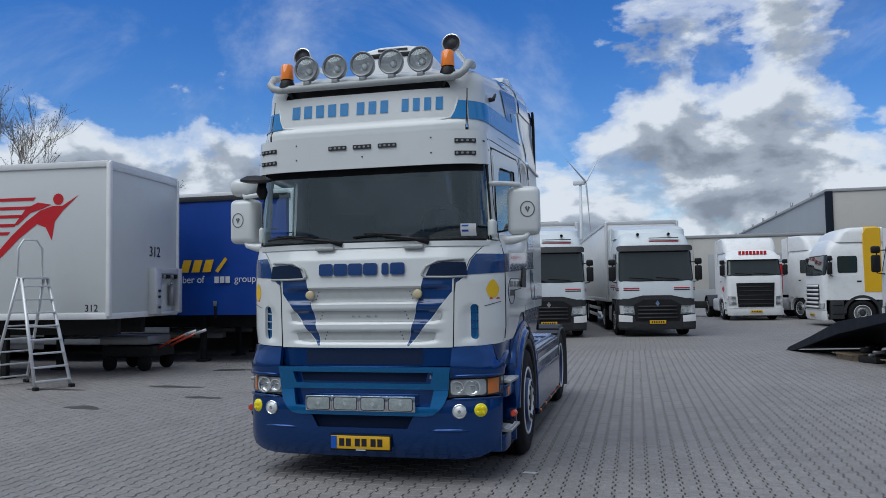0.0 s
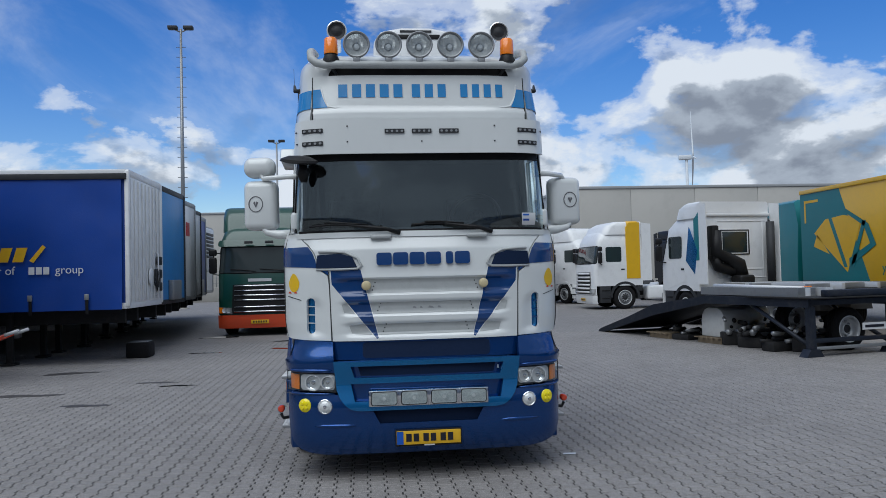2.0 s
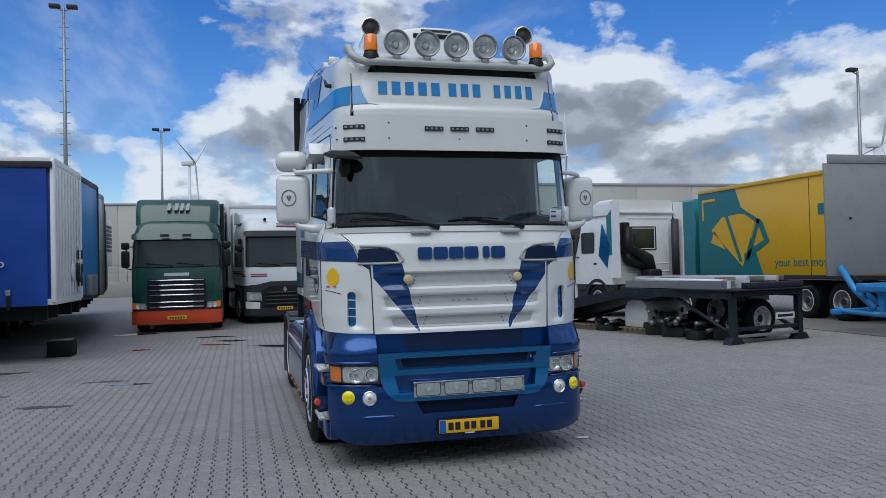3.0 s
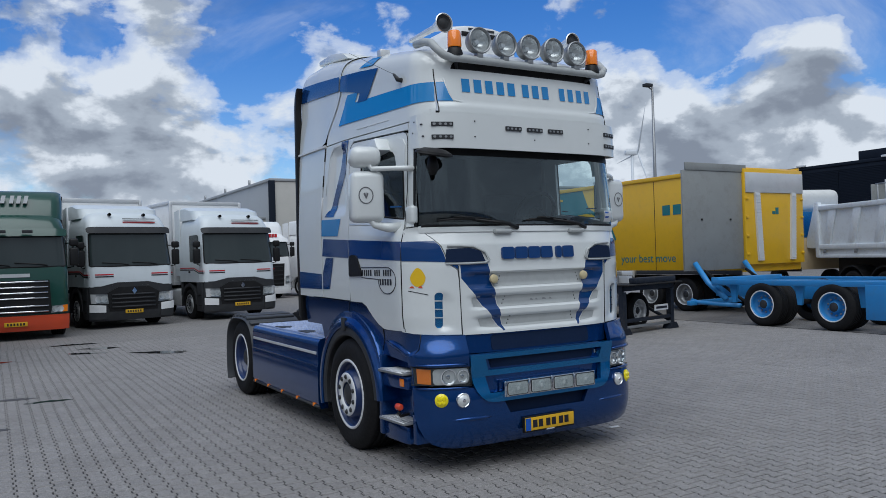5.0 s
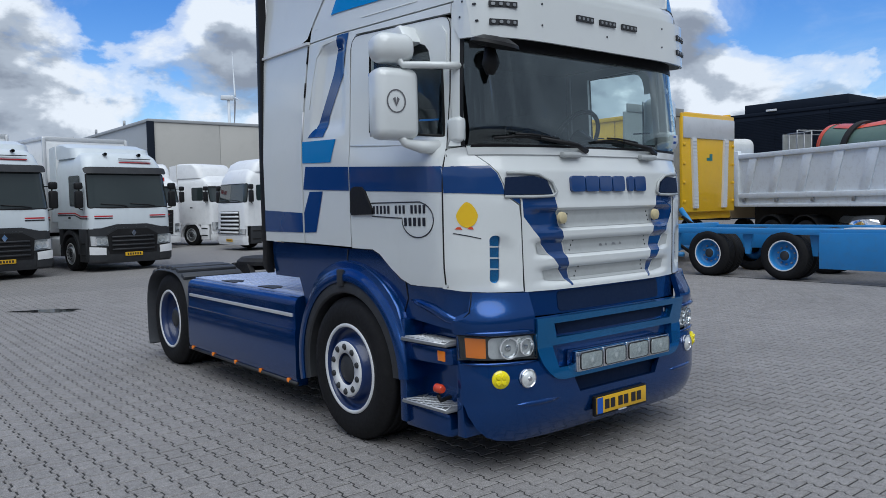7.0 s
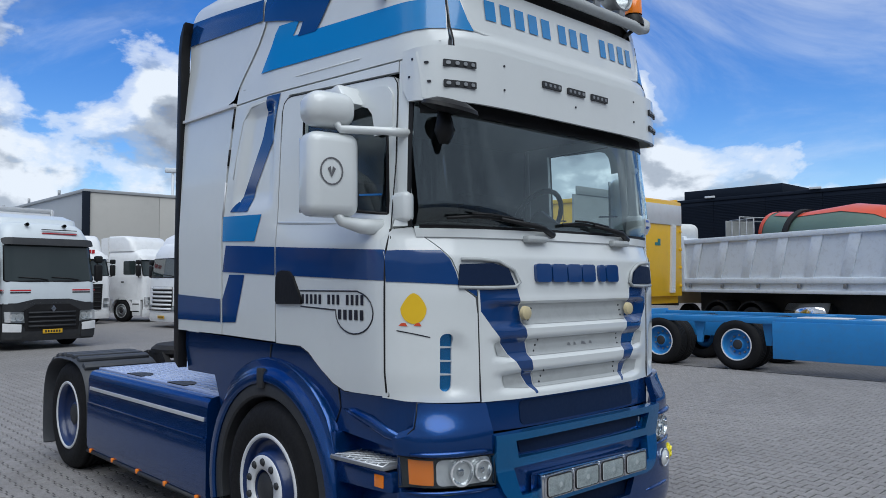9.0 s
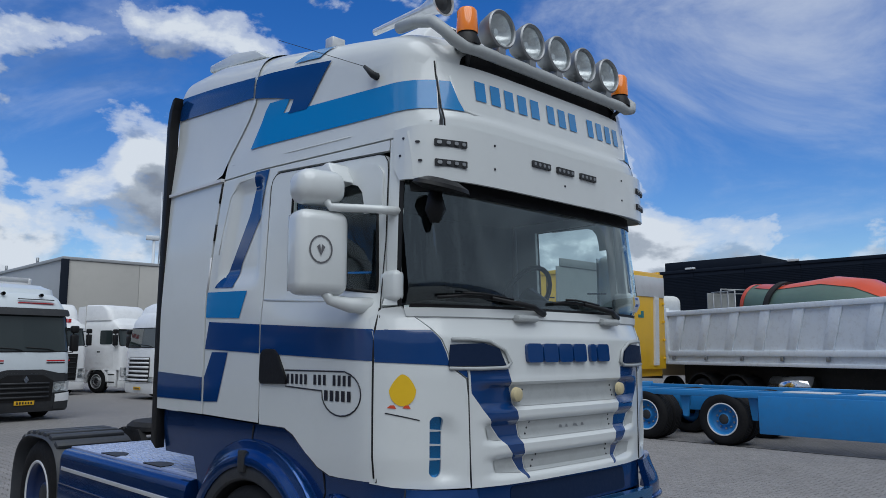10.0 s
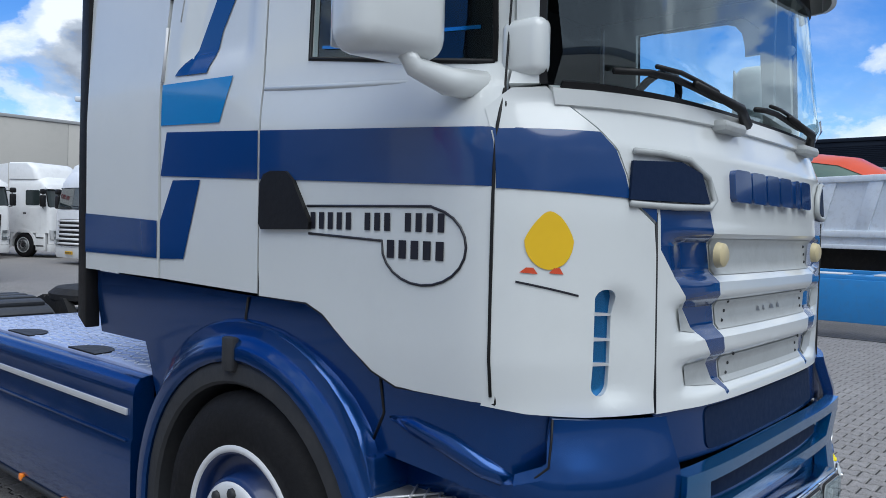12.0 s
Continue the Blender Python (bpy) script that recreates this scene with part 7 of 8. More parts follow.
tail = part("tailgate", box(-1.25, 1.25, -9.84, -9.7, 1.35, 3.95, 0.02), M_YELLOW, conv, "yellow tailgate with two white ladder bars")
part("tail_top", box(-1.22, 1.22, -9.87, -9.83, 3.3, 3.85, 0.01), M_ALU, tail, "ribbed aluminium upper tailgate")
for u in (-0.72, 0.72):
    bar = part("ladder_bar", prism([(u * 0.95 - 0.1, 1.45), (u * 0.95 + 0.1, 1.45), (u * 1.08 + 0.1, 3.3), (u * 1.08 - 0.1, 3.3)], "y", -9.90, -9.84), M_WHEELW, tail, "white ladder bar")
    for k in range(20):
        part("rung", box(u * (0.955 + 0.006 * k) - 0.095, u * (0.955 + 0.006 * k) + 0.095, -9.912, -9.895, 1.5 + k * 0.09, 1.515 + k * 0.09), M_ALU, bar)
for k in range(2):
    part("emblem_block", box(-0.12 + k * 0.14, 0.0 + k * 0.14, -9.852, -9.838, 2.72, 2.80 + 0.1 * k), M_TEAL, tail, "plain teal emblem block")
for z in (1.6, 2.1, 2.6, 3.1):
    for u in (-1.17, 1.17):
        part("hinge", box(u - 0.05, u + 0.05, -9.87, -9.83, z, z + 0.07, 0.012), M_YELLOW, tail)
part("rear_bumper", box(-1.2, 1.2, -9.75, -9.55, 0.5, 0.68, 0.02), M_YELLOW, conv)
for u in (-0.9, 0.9):
    part("tail_lamp", box(u - 0.18, u + 0.18, -9.80, -9.70, 0.75, 0.9, 0.01), M_REDL, conv)
cabteal = part("cab", loft([(0.8, 1.22, -0.35, 1.9, 0.2), (2.0, 1.22, -0.35, 1.9, 0.2), (3.0, 1.16, -0.3, 1.9, 0.2), (3.75, 1.1, -0.3, 1.6, 0.2), (3.85, 0.9, -0.2, 1.5, 0.2)], bm=None), M_TEAL, conv, "teal cab with roof deflector")
cabteal.matrix_basis = Matrix.Translation((0, 1.0, 0)) @ Matrix.Rotation(math.pi, 4, "Z")
for sg in (-1, 1):
    wheel(conv, sg * 1.18, -0.1, 0.5, sg, 0.3, M_STEEL, "proud", 24)

# blue container chassis with raised tail lift
bc = thing("container_chassis", pose(10.12, 13.6, 0), "bright blue container chassis with raised grey tail lift", "trailer")
for sg in (-1, 1):
    part("side_panel", box(sg * 1.215 - 0.02, sg * 1.215 + 0.02, -16.0, -3.45, 0.27, 0.98, 0.012), M_CHASB, bc, "blue side skirt panel")
    part("side_rail", box(sg * 1.15 - 0.06, sg * 1.15 + 0.06, -16.0, 0.4, 0.93, 1.05, 0.012), M_CHASB, bc, "blue outer rail")
    part("main_beam", box(sg * 0.45 - 0.06, sg * 0.45 + 0.06, -16.0, 0.9, 0.6, 1.0, 0.01), M_CHASB, bc)
    for y in (-1.0, -2.72):
        for x in (1.22, 0.86):
            wheel(bc, sg * x, y, 0.505, sg, 0.29, M_CHASB, "dish", 48)
    for y in (-1.85, -3.3, -0.1):
        part("bracket", prism([(y - 0.12, 0.95), (y + 0.12, 0.95), (y + 0.05, 0.5), (y - 0.05, 0.5)], "x", sg * 1.0, sg * 1.06), M_CHASB, bc)
    arm = part("lift_arm", tube([(sg * 0.95, 0.2, 0.55), (sg * 0.95, 0.75, 0.95), (sg * 0.95, 1.15, 1.45)], 0.07, 8), M_CHASB, bc, "blue tail lift arm")
    part("cylinder", tube([(sg * 0.8, -0.3, 0.45), (sg * 0.8, 1.0, 1.25)], 0.04, 8), M_BLACK, arm)
    part("lower_arm", tube([(sg * 0.95, -0.2, 0.42), (sg * 0.95, 1.1, 0.45), (sg * 0.95, 1.3, 0.5)], 0.055, 8), M_CHASB, arm)
part("cross_bar", box(-1.2, 1.2, 1.1, 1.25, 0.38, 0.5, 0.02), M_CHASB, bc)
part("twist_lock", box(-1.2, 1.2, 0.2, 0.45, 0.9, 1.1, 0.02), M_CHASB, bc)
for y in (-3.9, -5.2, -6.6, -8.0):
    part("cover_plate", box(-1.18, -0.75, y - 0.9, y, 1.05, 1.075, 0.01), M_WHEELW, bc)
    part("cross_beam", box(-1.2, 1.2, y + 0.1, y + 0.22, 0.85, 1.04, 0.01), M_CHASB, bc)
lift = part("lift_platform", box(-1.22, 1.22, 1.24, 1.30, 1.25, 3.85, 0.012), M_PLATE, bc, "upright grey aluminium lift platform")
part("platform_lip", box(-1.12, 1.22, 1.22, 1.27, 3.85, 4.05, 0.01), M_PLATE, lift)
for u in (-0.55, 0.55):
    part("platform_stud", box(u - 0.03, u + 0.03, 1.215, 1.245, 2.55, 2.6, 0.01), M_BLACK, lift)
part("axle", tube([(-1.0, -1.0, 0.5), (1.0, -1.0, 0.5)], 0.09, 8), M_FRAME, bc)
part("axle", tube([(-1.0, -2.72, 0.5), (1.0, -2.72, 0.5)], 0.09, 8), M_FRAME, bc)

# tipper truck
tp = thing("tipper_truck", Matrix.Translation((18.95, 16.85, 0)) @ Matrix.Rotation(radians(-21.5), 4, "Z"), "pale grey tipper truck with ribbed steel body", "truck")
prof = [(-1.25, 1.45), (-1.25, 3.1), (-1.17, 3.1), (-1.15, 1.55), (1.15, 1.55), (1.17, 3.1), (1.25, 3.1), (1.25, 1.45)]
tb = part("tipper_body", prism(prof, "y", -10.0, -0.35), M_TIPPER, tp, "pale grey ribbed tipper body")
part("tailgate", prism([(-0.35, 1.75), (0.05, 1.72), (0.32, 1.75), (0.30, 2.05), (0.02, 2.75), (-0.12, 3.15), (-0.35, 3.2)], "x", -1.24, 1.24, r=0.02), M_TIPPER, tb, "sloping tailgate")
for sg in (-1, 1):
    part("top_rail", box(sg * 1.27 - 0.06, sg * 1.27 + 0.06, -10.0, -0.3, 2.98, 3.13, 0.02), M_TIPPER, tb)
    part("lower_rail", box(sg * 1.27 - 0.06, sg * 1.27 + 0.06, -10.0, -0.3, 1.68, 1.84, 0.02), M_TIPPER, tb)
    part("bottom_rail", box(sg * 1.26 - 0.05, sg * 1.26 + 0.05, -10.0, -0.3, 1.40, 1.50, 0.015), M_TIPPER, tb)
    part("corner_post", box(sg * 1.27 - 0.07, sg * 1.27 + 0.07, -0.5, -0.3, 1.42, 3.25, 0.02), M_TIPPER, tb)
    for k in range(8):
        y = -1.0 - k * 1.18
        part("rib", prism([(y, 1.82), (y + 0.34, 1.82), (y + 0.0, 3.0), (y - 0.36, 3.0)], "x", sg * 1.25, sg * 1.30, r=0.02), M_TIPPER, tb, "slanting side rib")
    for k in range(5):
        part("hook", box(sg * 1.31 - 0.03, sg * 1.31 + 0.03, -0.8 - k * 1.5, -0.7 - k * 1.5, 1.55, 1.68, 0.015), M_STEEL, tb)
    for y in (-1.9, -3.35):
        for x in (1.2, 0.87):
            wheel(tp, sg * x, y, 0.5, sg, 0.28, M_STEEL, "dish", 24)
        part("mud_guard", prism(arc(y, 0.5, 0.66, 5, 175, 12) + arc(y, 0.5, 0.62, 175, 5, 12), "x", sg * 0.6, sg * 1.24), M_BLACK, tp, "black mud guard")
    part("tank", tube([(sg * 0.9, -4.6, 0.85), (sg * 0.9, -5.9, 0.85)], 0.3, 16), M_CHROME, tp, "bright cylindrical tank")
    for y in (-9.0, -10.6):
        wheel(tp, sg * 1.2, y, 0.5, sg, 0.3, M_STEEL, "proud", 24)
part("load", prism([(-1.1, 2.85), (1.1, 2.85), (0.9, 3.05), (0.2, 3.17), (-0.6, 3.11)], "y", -9.8, -0.6), M_CONC, tb)
part("chassis", box(-0.5, 0.5, -12.4, -0.3, 0.75, 1.4, 0.02), M_FRAME, tp)
part("cab", loft([(0.5, 1.22, -12.8, -10.4, 0.2), (1.9, 1.22, -12.8, -10.4, 0.2), (2.8, 1.16, -12.6, -10.4, 0.2), (2.95, 1.0, -12.4, -10.5, 0.2)]), M_VAN, tp, "white cab")

# concrete mixer behind the tipper
mx = thing("mixer_truck", Matrix.Translation((22.0, 15.6, 0)) @ Matrix.Rotation(radians(-22), 4, "Z"), "concrete mixer truck with green and orange drum", "truck")
drum = part("drum", lathe([(0, 0.0), (0.62, 0.0), (0.68, 0.4), (0.74, 1.3), (1.18, 3.2), (1.2, 4.3), (0.8, 5.6), (0.35, 6.1), (0, 6.1)], 32, Matrix.Translation((0, 0.3, 3.55)) @ Matrix.Scale(1.1, 4) @ pose(0, 0, 0, 100, 0, 0)), M_MIXG, mx, "green mixing drum")
for r0, h0, r1, h1 in ((0.645, 0.02, 0.665, 0.18),):
    part("orange_band", lathe([(r0 + 0.005, h0), (r1 + 0.01, h1), (r1, h1 + 0.01)], 32, Matrix.Translation((0, 0.3, 3.55)) @ Matrix.Scale(1.1, 4) @ pose(0, 0, 0, 100, 0, 0)), M_ORANGE, drum)
strip = lathe([(0.63, 0.3), (0.70, 0.4), (0.755, 1.3), (1.195, 3.2), (1.215, 4.3), (0.815, 5.6)], 48)
bmesh.ops.delete(strip, geom=[fc for fc in strip.faces if abs(math.atan2(fc.calc_center_median().x, fc.calc_center_median().y)) > 0.62], context="FACES")
bmesh.ops.transform(strip, matrix=Matrix.Translation((0, 0.3, 3.55)) @ Matrix.Scale(1.1, 4) @ pose(0, 0, 0, 100, 0, 0), verts=strip.verts[:])
part("orange_crown", strip, M_ORANGE, drum, "orange upper stripe of the drum")
part("drum_ring", lathe([(0.80, 1.2), (0.86, 1.2), (0.86, 1.4), (0.80, 1.4)], 32, Matrix.Translation((0, 0.3, 3.55)) @ Matrix.Scale(1.1, 4) @ pose(0, 0, 0, 100, 0, 0)), M_FRAME, drum)
part("chassis", box(-0.6, 0.6, -8.0, 0.6, 0.7, 1.4, 0.02), M_FRAME, mx)
for sg in (-1, 1):
    for y in (-1.0, -2.4, -6.8):
        wheel(mx, sg * 1.2, y, 0.5, sg, 0.3, M_STEEL, "dish", 20)
    part("stand", prism([(0.0, 1.4), (-0.6, 1.4), (-0.1, 2.9)], "x", sg * 0.5, sg * 0.6), M_FRAME, mx)
part("rear_plate", box(-1.1, 0.2, 1.5, 1.54, 1.6, 4.0, 0.01), M_PLATE, mx, "grey rear plate")
rail = part("ladder_cage", tube([(-1.0, 0.9, 2.2), (-1.0, 0.9, 4.1), (1.0, 0.9, 4.1), (1.0, 0.9, 2.2)], 0.03, 6), M_STEEL, mx, "steel service cage")
for y in (0.2, 0.55, 1.3):
    part("cage_bar", tube([(-1.0, y, 2.4), (-1.0, y, 4.0)], 0.025, 6), M_STEEL, rail)
for z in (2.7, 3.3, 4.0):
    part("cage_rail", tube([(-1.0, 0.2, z), (-1.0, 1.4, z), (1.0, 1.4, z)], 0.025, 6), M_STEEL, rail)
part("hopper", prism([(0.9, 3.4), (1.5, 3.4), (1.3, 2.8), (0.9, 2.8)], "x", -0.5, 0.5), M_STEEL, mx)

# blue and beige lorry partly hidden behind the tailgate
bl = thing("box_truck", pose(20.5, 22.5, 0, 0, 0, -21), "beige and blue box truck behind a tipper", "truck")
part("body", box(-1.25, 1.25, -5.5, 0, 1.0, 2.1, 0.03), surface("beige_paint", (0.48, 0.38, 0.24), 0.45, dirt=0.15), bl, "beige lower body")
part("upper_body", box(-1.25, 1.25, -5.5, 0, 2.1, 3.0, 0.03), M_FRAMEB, bl, "blue upper body")
part("tank_top", box(-1.1, 1.1, -5.0, -0.5, 3.0, 3.8, 0.25, 4), M_POLY, bl)
part("chevron_board", box(-1.0, -0.3, 0.02, 0.06, 2.6, 3.2), M_RED, bl)
for sg in (-1, 1):
    for y in (-1.2, -4.4):
        wheel(bl, sg * 1.2, y, 0.48, sg, 0.3, M_STEEL, "dish", 20)

# ---- loading ramp with steel stock ----
RM = Matrix.Translation((6.3, 13.55, 0)) @ Matrix.Rotation(radians(12.2), 4, "Z")
rp = thing("loading_ramp", RM, "dark blue steel loading ramp on trestle legs", "ramp")
M_RAMP = surface("dark_ramp_steel", (0.013, 0.018, 0.030), 0.5, metal=0.3, vary=0.2, dirt=0.3, bump=0.03)
part("winch_beam", box(-0.7, 0.9, -0.15, 0.05, 1.09, 1.22, 0.02), M_RAMP, rp)
part("signal_board", box(-0.1, 0.35, 1.35, 1.39, 1.10, 1.26, 0.01), M_AMBER, rp, "orange reflector board")
part("roof_spar", tube([(-0.3, 0.9, 1.22), (-0.3, 3.6, 1.26)], 0.05, 10), M_WHEELW, rp, "white round spar")
part("ramp_deck", prism([(0.0, 0.94), (3.0, 0.96), (5.0, 0.62), (7.75, 0.02), (7.75, 0.05), (7.6, 0.10), (5.0, 0.80), (3.0, 1.06), (0.0, 1.04)], "x", -1.0, 1.0), M_RAMP, rp, "dark blue sloping ramp deck")
for sg in (-1, 1):
    part("side_beam", prism([(0.0, 0.90), (3.0, 0.90), (5.0, 0.56), (7.4, 0.0), (7.75, 0.0), (5.0, 0.82), (3.0, 1.07), (0.0, 1.06)], "x", sg * 1.0 - 0.04, sg * 1.0 + 0.04), M_RAMP, rp)
    for y in (0.05,):
        leg = part("trestle_leg", prism([(sg * 0.95 - 0.07, 0.0), (sg * 0.95 + 0.07, 0.0), (sg * 0.95 + 0.06, 0.92), (sg * 0.95 - 0.06, 0.92)], "y", y - 0.06, y + 0.06), M_RAMP, rp, "trestle leg")
        part("foot", prism([(sg * 0.95 - 0.2, 0.0), (sg * 0.95 + 0.2, 0.0), (sg * 0.95 + 0.1, 0.14), (sg * 0.95 - 0.1, 0.14)], "y", y - 0.1, y + 0.1), M_RAMP, leg)
    part("brace", tube([(sg * 0.95, 0.1, 0.2), (sg * 0.95, 1.6, 0.9)], 0.04, 6), M_RAMP, rp)
part("cross_brace", box(-0.95, 0.95, 0.0, 0.08, 0.25, 0.33, 0.01), M_RAMP, rp)
part("cross_brace", box(-0.95, 0.95, 0.0, 0.08, 0.12, 0.18, 0.01), M_STEEL, rp)
part("top_plate", box(-1.1, 1.1, -0.2, 1.6, 1.06, 1.09, 0.006), M_FRAME, rp)
part("maker_sign", box(0.2, 0.75, -0.02, 0.0, 0.45, 0.58), M_WHEELW, rp, "small white sign with dark bars")
part("sign_bar", box(0.25, 0.70, -0.026, -0.019, 0.49, 0.54), M_INK, rp)
for k in range(4):
    c = thing("steel_channel", RM @ Matrix.Translation((-0.85 + k * 0.22, 0.35 + 0.1 * (k % 3), 1.09)), "galvanised steel channel lying on a ramp", "steel channel", "steel stock")
    part("web", prism([(-0.09, 0.0), (0.09, 0.0), (0.09, 0.16), (0.075, 0.16), (0.075, 0.015), (-0.075, 0.015), (-0.075, 0.16), (-0.09, 0.16)], "y", 0.0, 2.9), M_ALU if k % 2 else M_STEEL, c)
for k in range(2):
    d = thing("plastic_tank", RM @ Matrix.Translation((-0.35 + 0.9 * k, 3.2 + 0.4 * k, 0.14)), "white arched plastic tank standing on a pallet", "tank", "tanks under the ramp")
    part("shell", prism([(-0.40, 0.0), (0.40, 0.0), (0.40, 0.38), (0.37, 0.50), (0.29, 0.60), (0.16, 0.65), (-0.16, 0.65), (-0.29, 0.60), (-0.37, 0.50), (-0.40, 0.38)], "x", -0.35, 0.35, r=0.03), M_POLY, d)
for x, y in ((-0.3, 3.2), (0.6, 3.6), (-0.4, 5.0), (0.5, 1.9)):
    p = thing("pallet", RM @ Matrix.Translation((x, y, 0)), "worn wooden pallet under the ramp", "pallet", "pallets")
    for k in range(5):
        part("deck_board", box(-0.6, 0.6, -0.4 + k * 0.175, -0.3 + k * 0.175, 0.118, 0.14), M_WOOD, p)
    for k in (-0.5, -0.05, 0.4):
        part("bearer", box(k, k + 0.1, -0.4, 0.4, 0.0, 0.118), M_WOOD, p)
for k, (x, y) in enumerate(((0.2, 1.6), (0.45, 0.55))):
    w = thing("spare_wheel", RM @ Matrix.Translation((x, y, 0.14 if k == 0 else 0.0)), "spare truck wheel standing under the ramp", "wheel", "spare wheels")
    wheel(w, 0, 0, 0.42, -1, 0.24, M_ALU, "dish", 24).matrix_basis = Matrix.Translation((0, 0, 0.42)) @ Matrix.Rotation(radians(90), 4, "X")
for k, (x, y, a, b, c) in enumerate(((-0.7, 1.2, 0.5, 0.35, 0.42), (0.2, 2.4, 0.6, 0.4, 0.55), (-0.6, 4.3, 0.5, 0.5, 0.30), (0.4, 4.6, 0.6, 0.4, 0.34), (-0.65, 2.0, 0.3, 0.5, 0.5), (-0.2, 0.9, 0.7, 0.5, 0.62), (0.55, 2.9, 0.6, 0.6, 0.6), (0.0, 5.3, 0.8, 0.5, 0.30), (0.6, 1.2, 0.5, 0.6, 0.66), (-0.55, 2.75, 0.5, 0.45, 0.62))):
    cr = thing("scrap_crate", RM @ Matrix.Translation((x, y, 0.0)) @ Matrix.Rotation(radians(7 * k), 4, "Z"), "dark greasy crate of machine parts under the ramp", "crate", "crates under the ramp")
    part("box", box(-a / 2, a / 2, -b / 2, b / 2, 0.0, c * 0.45, 0.03), M_FRAME, cr)
    mess = random.Random(70 + k)
    for q in range(7):
        z, r = c * 0.45 + mess.uniform(0.0, c * 0.45), mess.uniform(0.03, 0.07)
        x0, y0 = mess.uniform(-a, a) * 0.5, mess.uniform(-b, b) * 0.5
        part("pipe", tube([(x0 - 0.2, y0, z), (x0 + 0.2, y0 + mess.uniform(-0.1, 0.1), z + mess.uniform(-0.05, 0.05))], r, 10), M_STEEL if q % 3 == 0 else M_FRAME, cr)
for k in range(4):
    r_ = thing("steel_roll", RM @ Matrix.Translation((0.1 + 0.22 * k, 2.5 - 0.25 * k, 0.0)), "small dark steel roller on the paving", "roller", "rollers")
    part("roll", lathe([(0, -0.2), (0.12, -0.2), (0.12, 0.2), (0, 0.2)], 16, Matrix.Translation((0, 0, 0.12)) @ TURN_X), M_STEEL, r_)


# ---- buildings, masts, distance ----
def hall(name, label, x0, x1, y0, y1, h, wall, faces, ribs, base=None):
    """A clad hall: a body with cladding panels proud on the named faces."""
    t = thing(name, pose(0, 0, 0), label, "building")
    part("wall", box(x0, x1, y0, y1, 0, h, 0.02), wall, t, "clad wall")
    part("roof", box(x0 - 0.15, x1 + 0.15, y0 - 0.15, y1 + 0.15, h, h + 0.25, 0.04), M_CLADG if wall is not M_CLADD else M_CLADD, t, "flat roof edge")
    for f in faces:
        lo, hi = (x0, x1) if f in "ns" else (y0, y1)
        n = max(1, int((hi - lo) / ribs))
        w = (hi - lo) / n
        for k in range(n):
            a, b = lo + k * w + 0.015, lo + (k + 1) * w - 0.015
            if f == "s":
                bm = box(a, b, y0 - 0.06, y0, 0.4, h - 0.02, 0.01)
            elif f == "w":
                bm = box(x0 - 0.06, x0, a, b, 0.4, h - 0.02, 0.01)
            elif f == "n":
                bm = box(a, b, y1, y1 + 0.06, 0.4, h - 0.02, 0.01)
            else:
                bm = box(x1, x1 + 0.06, a, b, 0.4, h - 0.02, 0.01)
            part("panel", bm, base or wall, t)
    return t


wh = hall("warehouse", "long grey warehouse with pale front cladding", 15.4, 70.0, 68.2, 140.0, 9.05, M_CLADG, "s", 6.0, M_CLADL)
part("corner_trim", box(15.2, 15.75, 68.0, 68.3, 0, 9.1, 0.02), M_CLADD, wh, "dark corner trim")
for k in range(7):
    part("roof_vent", tube([(15.8, 76 + k * 9, 9.2), (15.8, 76 + k * 9, 9.9)], 0.12, 8), M_STEEL, wh)
lowh = hall("low_hall", "low pale grey hall beside the warehouse", -6.0, 16.0, 70.0, 88.0, 5.7, M_CLADL, "s", 5.5)
part("dock_band", box(-6.0, 16.0, 69.85, 69.93, 0.0, 1.3, 0.01), M_CLADG, lowh)
for k in range(4):
    x = -3.0 + k * 4.6
    part("dock_door", box(x, x + 2.8, 69.88, 69.95, 1.3, 4.3, 0.02), M_CLADG, lowh, "grey dock door")
farh = hall("far_hall", "distant pale grey hall at the yard end", -60.0, -9.0, 95.0, 120.0, 9.5, M_CLADL, "s", 8.0)
dk = hall("dark_hall", "anthracite corrugated hall with open bay", 51.0, 75.0, -45.0, 62.0, 8.0, M_CLADD, "w", 4.0)
for k in range(60):
    part("cladding_rib", box(50.90, 50.945, -45.0, 62.0, 0.6 + k * 0.12, 0.64 + k * 0.12), M_CLADD, dk)
part("roof_step", box(51.5, 60, 28, 36, 8.2, 9.0, 0.05), M_CLADD, dk)
for y in (40, 33, 25, 16, 6):
    part("roof_lamp", box(50.7, 50.9, y, y + 0.8, 8.25, 8.4, 0.02), M_WHEELW, dk)
part("bay_frame", box(50.6, 50.88, -30.0, 27.0, 6.0, 6.25, 0.02), M_STEEL, dk, "steel bay lintel")
part("bay_wall", box(50.7, 50.88, -30.0, 27.0, 0.0, 6.0, 0.02), M_CLADD, dk, "dark open bay back")
part("bay_post", box(50.6, 50.9, 26.8, 27.1, 0, 6.2, 0.02), M_STEEL, dk)
# behind the camera
hall("rear_hall", "grey hall closing the yard", -45.0, 45.0, -48.0, -30.0, 8.0, M_CLADG, "n", 6.0)
hall("side_hall", "pale hall at the yard side", -60.0, -38.0, -28.0, 40.0, 8.0, M_CLADL, "e", 6.0)


